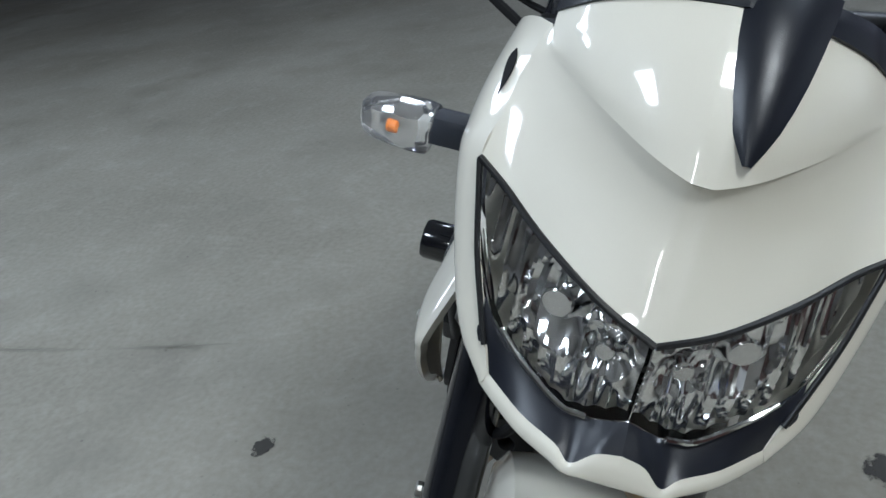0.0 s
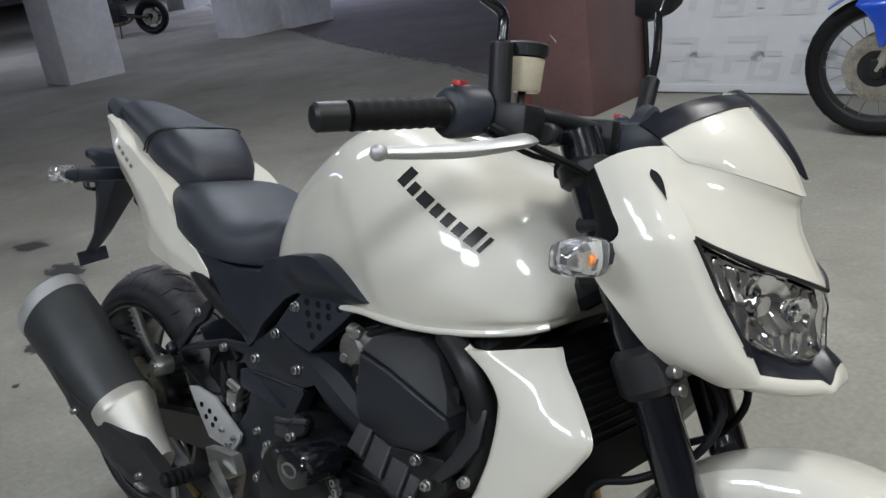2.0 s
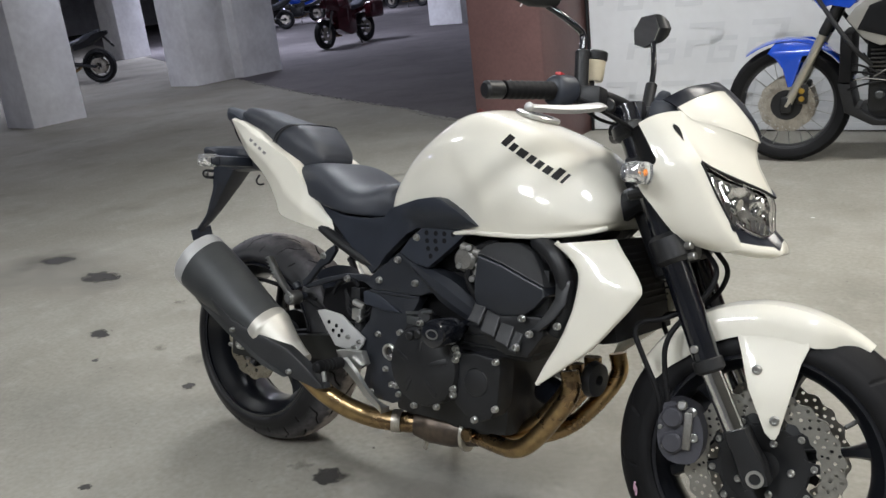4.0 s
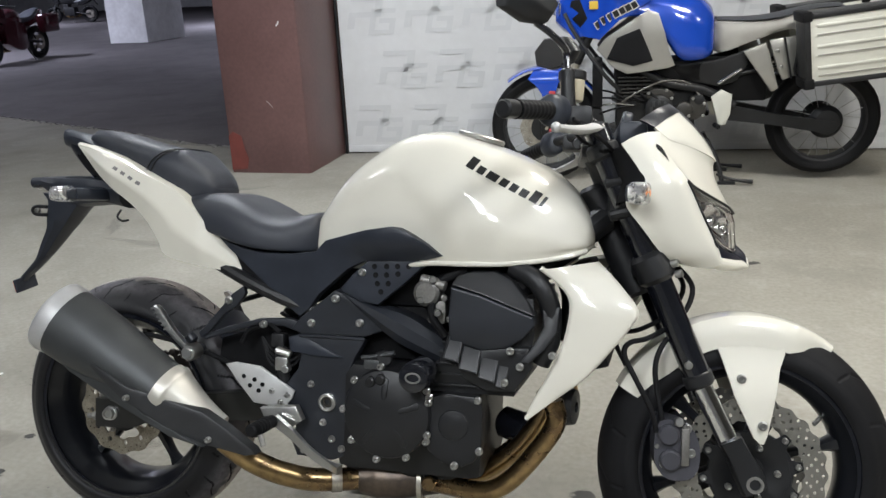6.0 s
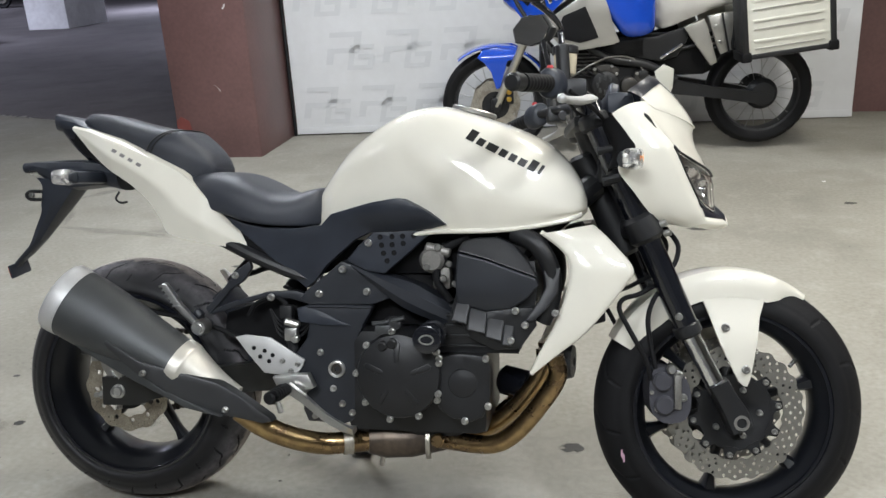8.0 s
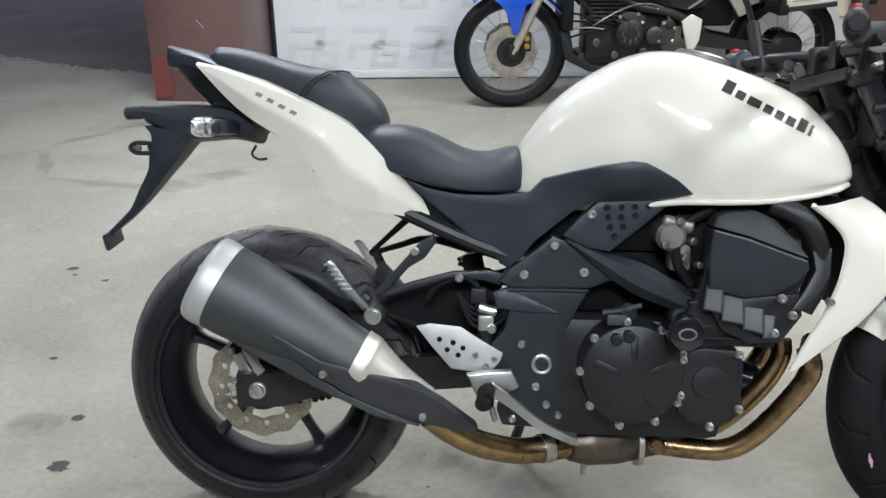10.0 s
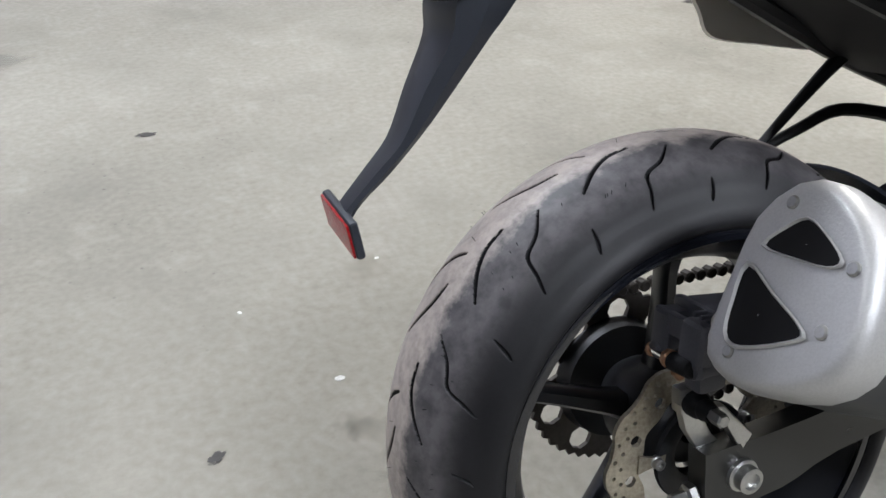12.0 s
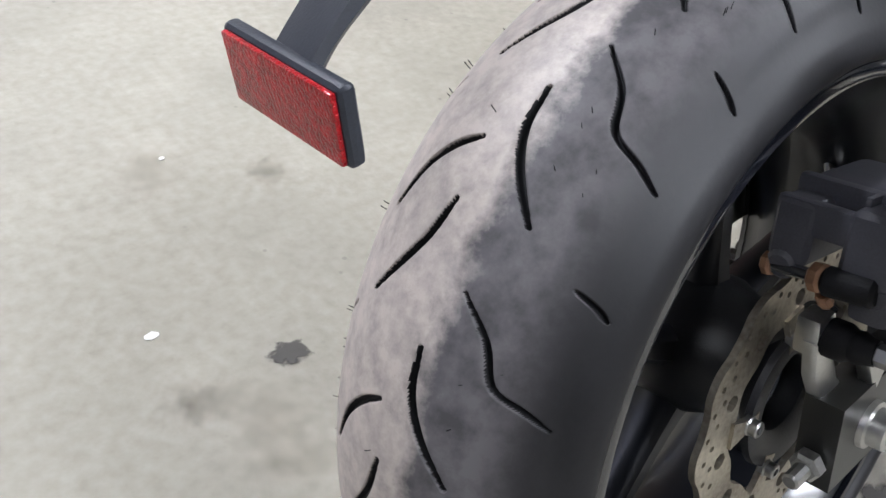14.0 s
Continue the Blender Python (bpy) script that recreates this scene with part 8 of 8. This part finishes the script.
    tp("engine_case", panel([(1.02, 0.555), (0.97, 0.575), (0.905, 0.57), (0.86, 0.545), (0.87, 0.505), (0.95, 0.49), (1.01, 0.51)], s * 0.172, 0.05, 1), ENGINE_GREY, "grey cast upper engine case")
    tp("engine_case", panel([(0.765, 0.52), (0.71, 0.525), (0.675, 0.49), (0.68, 0.42), (0.735, 0.385), (0.79, 0.40)], s * 0.160, 0.05, 1), ENGINE_GREY, "grey cast gearbox cover")
    for x, z in ((1.005, 0.548), (0.905, 0.562), (0.875, 0.515), (0.755, 0.512), (0.69, 0.48), (0.695, 0.41), (0.775, 0.41), (0.86, 0.60), (0.80, 0.585)):
        tp("bolt", bolt(x, s * 0.174, z, 0.0085, s), BOLT)
    tp("brake_line", tube([(1.16, s * 0.17, 0.50), (1.02, s * 0.195, 0.585), (0.90, s * 0.185, 0.62), (0.78, s * 0.17, 0.60), (0.72, s * 0.165, 0.53)], 0.005, 8, 5), DULL_ALU, "bright hose along the engine")
    tp("case_fin", both(*[box(1.08, s * 0.135, 0.53 + 0.022 * k, 0.20, 0.06, 0.007, 0.002) for k in range(6)]), ENGINE_GREY, "cooling fins")
    tp("swingarm", skin([[(x, s * (y - 0.02), z + h), (x, s * (y + 0.02), z + h), (x, s * (y + 0.02), z - h), (x, s * (y - 0.02), z - h)] for x, y, z, h in ((0.56, 0.11, 0.42, 0.045), (0.30, 0.12, 0.375, 0.032), (0.06, 0.12, 0.335, 0.036), (-0.04, 0.12, 0.325, 0.03))], 3, 1), SATIN_BLACK, "black shaft-drive swingarm")
    tp("drive_housing", lathe([(s * 0.04, 0.02), (s * 0.05, 0.085), (s * 0.09, 0.095), (s * 0.13, 0.07), (s * 0.135, 0.02), (s * 0.135, 0.0005)], TR, 32, closed=False), SATIN_BLACK, "black final drive housing")
    stand = tp("centre_stand", tube([(0.66, s * 0.10, 0.26), (0.60, s * 0.14, 0.14), (0.57, s * 0.17, 0.02)], 0.014, 10, 4), SATIN_BLACK, "black centre stand leg")
    tp("stand_foot", box(0.545, s * 0.172, 0.010, 0.10, 0.035, 0.018, 0.004), SATIN_BLACK, "", stand)
    tp("stand_lever", tube([(0.60, s * 0.16, 0.06), (0.52, s * 0.19, 0.035), (0.40, s * 0.205, 0.022)], [0.009, 0.009, 0.013], 8, 4), SATIN_BLACK, "", stand)
    before = set(bpy.data.objects)
    pan = tp("pannier", box(-0.165, s * 0.33, 0.775, 0.50, 0.20, 0.38, 0.012), PANNIER_ALU, "pale aluminium pannier with ribs and black corners")
    for k, dz in enumerate((0.135, 0.085, 0.02, -0.03, -0.10, -0.145)):
        tp("rib", box(-0.165, s * 0.4335, 0.775 + dz, 0.40, 0.010, 0.008 if k % 2 else 0.015, 0.003), PANNIER_ALU if k % 2 == 0 else SILVER_PAINT, "", pan)
    for cx, w in ((0.085, 0.035), (-0.415, 0.035)):
        tp("edge_guard", box(cx, s * 0.335, 0.775, w, 0.212, 0.392, 0.010), SATIN_BLACK, "black edge guard", pan)
    for cz in (0.965, 0.585):
        tp("edge_guard", box(-0.165, s * 0.335, cz, 0.50, 0.212, 0.030, 0.008), SATIN_BLACK, "", pan)
    for cx in (0.085, -0.415):
        for cz in (0.965, 0.585):
            tp("corner", box(cx, s * 0.336, cz, 0.06, 0.220, 0.06, 0.014), FAR_BLACK, "black plastic corner", pan)
    for o in set(bpy.data.objects) - before:
        o.data.transform(PAN_M)
    tp("pannier_rack", tube([(0.20, s * 0.20, 0.95), (0.21, s * 0.22, 0.75), (0.19, s * 0.22, 0.62), (-0.10, s * 0.22, 0.63)], 0.009, 8, 4), SATIN_BLACK)
tp("front_mudguard", thicken(grid_mesh([[(TF[0] + (0.374 - 2.4 * y * y) * math.cos(t), y, TF[2] + (0.374 - 2.4 * y * y) * math.sin(t)) for y in np.linspace(-0.075, 0.075, 9)] for t in np.radians(np.linspace(52, 158, 20))]), 0.005), BLUE_PAINT, "blue front mudguard")
tp("fuel_tank", skin([[(x, -w, z0), (x, -w * 1.05, z0 + (z1 - z0) * 0.4), (x, -w * 0.92, z0 + (z1 - z0) * 0.75), (x, -w * 0.5, z1 - 0.01), (x, 0, z1), (x, w * 0.5, z1 - 0.01), (x, w * 0.92, z0 + (z1 - z0) * 0.75), (x, w * 1.05, z0 + (z1 - z0) * 0.4), (x, w, z0), (x, 0, z0)] for x, w, z0, z1 in ((0.640, 0.10, 0.80, 0.97), (0.668, 0.17, 0.755, 1.03), (0.75, 0.205, 0.735, 1.09), (0.84, 0.21, 0.75, 1.12), (0.92, 0.20, 0.85, 1.13), (1.05, 0.18, 0.98, 1.13), (1.20, 0.16, 0.97, 1.10))], 4, 3), BLUE_PAINT, "blue fuel tank", angle=60)
tp("seat", skin([[(x, -w, z0), (x, -w, z1 - 0.02), (x, -w * 0.6, z1), (x, 0, z1 + 0.006), (x, w * 0.6, z1), (x, w, z1 - 0.02), (x, w, z0), (x, 0, z0)] for x, w, z0, z1 in ((0.66, 0.09, 0.80, 0.93), (0.60, 0.13, 0.768, 0.94), (0.45, 0.15, 0.82, 0.935), (0.30, 0.155, 0.872, 0.945), (0.16, 0.15, 0.89, 0.985), (-0.06, 0.13, 0.90, 0.99))], 4, 2), GREY_VINYL, "grey two-tone seat", angle=60)
tp("seat_top", skin([[(x, -w, z - 0.004), (x, 0, z + 0.012), (x, w, z - 0.004), (x, 0, z - 0.02)] for x, w, z in ((0.63, 0.11, 0.945), (0.45, 0.145, 0.942), (0.30, 0.148, 0.954), (0.1, 0.13, 0.994), (-0.04, 0.11, 0.998))], 4, 2), VINYL, "black seat top")
# filler boxes added so the space under the tank reads dark
tp("battery_box", both(box(0.54, 0, 0.60, 0.40, 0.22, 0.24, 0.02), box(0.95, 0, 0.66, 0.50, 0.30, 0.14, 0.02)), FAR_BLACK, "dark filler boxes added behind the frame")
te = tp("engine_block", both(box(0.96, 0, 0.43, 0.46, 0.24, 0.26, 0.03), box(1.06, 0, 0.58, 0.26, 0.26, 0.18, 0.02), box(0.98, 0, 0.30, 0.50, 0.20, 0.08, 0.03)), SATIN_BLACK, "black parallel-twin engine")
for k in range(4):
    tp("hose", tube([(1.22 - 0.05 * k, 0.13, 0.62), (1.14 - 0.06 * k, 0.15 + 0.01 * k, 0.52), (1.02 - 0.05 * k, 0.15, 0.50)], 0.008, 8, 4), RUBBER, "", te)
    tp("hose", tube([(1.30, 0.12, 0.42 + 0.05 * k), (1.20, 0.16, 0.46 + 0.03 * k), (1.08, 0.17, 0.48)], 0.006, 8, 4), CHROME if k == 1 else RUBBER, "", te)
for k, (x, z, r) in enumerate(((1.08, 0.50, 0.030), (1.13, 0.40, 0.024), (0.86, 0.34, 0.030), (1.20, 0.52, 0.020), (0.72, 0.50, 0.034), (1.02, 0.33, 0.022))):
    tp("engine_boss", lathe([(0.12, r), (0.150 + 0.006 * (k % 3), r), (0.156 + 0.006 * (k % 3), r * 0.7), (0.156 + 0.006 * (k % 3), 0.0005)], (x, 0, z), 16, closed=False), GRAPHITE if k % 2 else SATIN_BLACK, "", te)
tp("skid_plate", panel([(1.34, 0.46), (1.30, 0.30), (1.16, 0.23), (0.86, 0.225), (0.86, 0.255), (1.14, 0.265), (1.25, 0.33), (1.28, 0.46)], 0.13, 0.26, 1), SATIN_BLACK, "black sump guard")
tp("radiator", box(1.30, 0, 0.60, 0.06, 0.34, 0.26, 0.01), FAR_BLACK, "black radiator")
tp("muffler", skin([[c + np.array([0, 0.055 * math.cos(q), 0.07 * math.sin(q)]) for q in np.linspace(0, 2 * np.pi, 10, endpoint=False)] for c in (np.array([0.30, -0.21, 0.50]), np.array([0.05, -0.22, 0.60]), np.array([-0.25, -0.22, 0.70]))], 3, 2), GRAPHITE, "dark muffler")
tp("tail_unit", box(-0.22, 0, 0.88, 0.18, 0.16, 0.07, 0.02), SATIN_BLACK, "black tail unit with rack")
tp("windscreen", patch([[(1.46, -0.11, 1.10), (1.48, 0, 1.11), (1.46, 0.11, 1.10)], [(1.40, -0.13, 1.20), (1.42, 0, 1.22), (1.40, 0.13, 1.20)], [(1.30, -0.11, 1.30), (1.31, 0, 1.32), (1.30, 0.11, 1.30)]], 4, 4, 0.004), SMOKED, "tinted windscreen")
tp("nose_fairing", skin([[(x, -w, z0), (x, -w, z1), (x, 0, z1 + 0.02), (x, w, z1), (x, w, z0), (x, 0, z0 - 0.02)] for x, w, z0, z1 in ((1.25, 0.15, 0.95, 1.10), (1.38, 0.12, 0.91, 1.12), (1.48, 0.09, 0.92, 1.10), (1.545, 0.05, 0.97, 1.06))], 3, 2), BLUE_PAINT, "blue nose with twin lamps")
lamp = tp("headlamp", lathe([(0.0, 0.001), (0.0, 0.045), (0.03, 0.04), (0.05, 0.02), (0.05, 0.001)], (0, 0, 0), 24, closed=False), FLASHER, "round clear headlamp")
lamp.data.transform(Matrix.Translation((1.525, 0.075, 1.04)) @ Matrix.Rotation(radians(-75), 4, "Z"))
tp("handlebar", tube([(1.16, 0.40, 1.10), (1.22, 0.24, 1.13), (1.28, 0.08, 1.10), (1.28, -0.08, 1.10), (1.22, -0.24, 1.13), (1.16, -0.40, 1.10)], 0.012, 10, 5), SATIN_BLACK, "black handlebar")


# ---- motorcycles parked far back ----
def parked(name, label, paint, m, cases=False):
    """A plain road motorcycle with its main parts."""
    t = thing(name, label, "motorcycle", m, "parked motorcycles")

    def q(n, bm, mat, parent=None):
        return part(n, bm, mat, parent or t)

    for n, c, r in (("rear_wheel", (0, 0, 0.31), 0.31), ("front_wheel", (1.40, 0, 0.30), 0.30)):
        w = q(n, lathe([(-0.05, r - 0.10), (0, r - 0.13), (0.05, r - 0.10), (0.03, r - 0.09), (-0.03, r - 0.09)], c, 40), SATIN_BLACK)
        q("tyre", lathe([(-0.05, r - 0.09), (-0.068, r - 0.05), (-0.05, r - 0.015), (0, r), (0.05, r - 0.015), (0.068, r - 0.05), (0.05, r - 0.09)], c, 40), RUBBER, w)
        for k in range(6):
            a = math.pi / 3 * k
            q("spoke", tube([c, (c[0] + (r - 0.12) * math.cos(a), 0, c[2] + (r - 0.12) * math.sin(a))], 0.012, 8, 1), SATIN_BLACK, w)
        for s in (-1, 1):
            q("brake_disc", lathe([(s * 0.06, 0.06), (s * 0.06, 0.14), (s * 0.064, 0.14), (s * 0.064, 0.06)], c, 32), STEEL, w)
    for s in (-1, 1):
        q("fork_leg", rod((1.40, s * 0.10, 0.30), (1.12, s * 0.10, 0.92), 0.024, 12), GRAPHITE)
        q("swingarm", rod((0.02, s * 0.11, 0.31), (0.50, s * 0.10, 0.38), 0.026, 10), SATIN_BLACK)
        q("mirror", both(rod((1.05, s * 0.25, 1.02), (1.08, s * 0.33, 1.16), 0.007), box(1.08, s * 0.36, 1.18, 0.03, 0.11, 0.06, 0.012)), SATIN_BLACK)
    q("engine", both(box(0.72, 0, 0.42, 0.42, 0.34, 0.30, 0.04), box(0.84, 0, 0.60, 0.22, 0.30, 0.16, 0.02)), SATIN_BLACK)
    q("tank", skin([[(x, -w, z0), (x, -w, z1 - 0.05), (x, 0, z1), (x, w, z1 - 0.05), (x, w, z0), (x, 0, z0)] for x, w, z0, z1 in ((0.50, 0.08, 0.72, 0.80), (0.62, 0.14, 0.70, 0.92), (0.82, 0.17, 0.70, 0.97), (1.02, 0.13, 0.72, 0.90))], 4, 3), paint)
    q("seat", skin([[(x, -w, z0), (x, -w, z1), (x, 0, z1 + 0.01), (x, w, z1), (x, w, z0), (x, 0, z0)] for x, w, z0, z1 in ((0.52, 0.11, 0.70, 0.78), (0.30, 0.14, 0.72, 0.80), (0.05, 0.11, 0.80, 0.90), (-0.12, 0.06, 0.86, 0.93))], 3, 2), VINYL)
    q("tail", skin([[(x, -w, z0), (x, -w, z1), (x, w, z1), (x, w, z0)] for x, w, z0, z1 in ((0.36, 0.13, 0.62, 0.74), (0.10, 0.12, 0.68, 0.82), (-0.15, 0.08, 0.80, 0.90), (-0.26, 0.04, 0.85, 0.91))], 3, 1), paint)
    q("fairing", skin([[(x, -w, z0), (x, -w, z1), (x, 0, z1 + 0.03), (x, w, z1), (x, w, z0), (x, 0, z0)] for x, w, z0, z1 in ((1.05, 0.16, 0.70, 0.96), (1.20, 0.14, 0.74, 1.02), (1.34, 0.07, 0.80, 0.92))], 3, 2), paint)
    q("handlebar", tube([(1.00, 0.36, 1.00), (1.08, 0.15, 1.02), (1.08, -0.15, 1.02), (1.00, -0.36, 1.00)], 0.013, 10, 4), SATIN_BLACK)
    q("muffler", rod((0.36, -0.19, 0.38), (-0.06, -0.20, 0.52), 0.055, 18), GRAPHITE)
    q("header_pipe", tube([(0.98, -0.05, 0.55), (1.05, -0.08, 0.36), (0.90, -0.12, 0.22), (0.55, -0.16, 0.24), (0.34, -0.19, 0.38)], 0.026, 12, 4), BRONZE)
    q("front_mudguard", thicken(grid_mesh([[(1.40 + (0.33 - 2 * y * y) * math.cos(a), y, 0.30 + (0.33 - 2 * y * y) * math.sin(a)) for y in np.linspace(-0.06, 0.06, 7)] for a in np.radians(np.linspace(55, 145, 12))]), 0.005), paint)
    q("mudguard_bracket", rod((-0.15, 0, 0.84), (-0.34, 0, 0.62), 0.022), SATIN_BLACK)
    if cases:
        for s in (-1, 1):
            q("side_case", box(0.02, s * 0.31, 0.66, 0.46, 0.20, 0.34, 0.06, 3), paint)
        q("windscreen", patch([[(1.30, -0.14, 1.00), (1.36, 0, 1.02), (1.30, 0.14, 1.00)], [(1.22, -0.15, 1.14), (1.27, 0, 1.17), (1.22, 0.15, 1.14)], [(1.10, -0.11, 1.28), (1.13, 0, 1.31), (1.10, 0.11, 1.28)]], 4, 4, 0.005), SMOKED)
        q("belly_fairing", skin([[(x, -w, z0), (x, -w, z1), (x, w, z1), (x, w, z0)] for x, w, z0, z1 in ((0.52, 0.17, 0.26, 0.62), (0.80, 0.20, 0.22, 0.74), (1.10, 0.15, 0.36, 0.80))], 3, 1), paint)
    q("side_stand", rod((0.55, 0.14, 0.28), (0.52, 0.26, 0.012), 0.013), SATIN_BLACK)
    return t


parked("parked_motorcycle", "dark red touring motorcycle with side cases in the far bay", DARK_RED, pose(-10.78, 12.75, 0.006, 0, 0, -84), cases=True)
parked("parked_motorcycle", "black street motorcycle parked behind a white pillar", FAR_BLACK, pose(-12.58, 7.47, 0.006, 0, 0, 215))
parked("parked_motorcycle", "blue street motorcycle parked far back in the garage", BLUE_PAINT, pose(-20.6, 21.3, 0.006, 0, 0, 206))
parked("parked_motorcycle", "black motorcycle parked in front of a pale wall", FAR_BLACK, pose(-19.3, 18.5, 0.006, 0, 0, 210))
parked("parked_motorcycle", "black motorcycle at the far end of the garage", FAR_BLACK, pose(-19.9, 26.6, 0.006, 0, 0, 190))
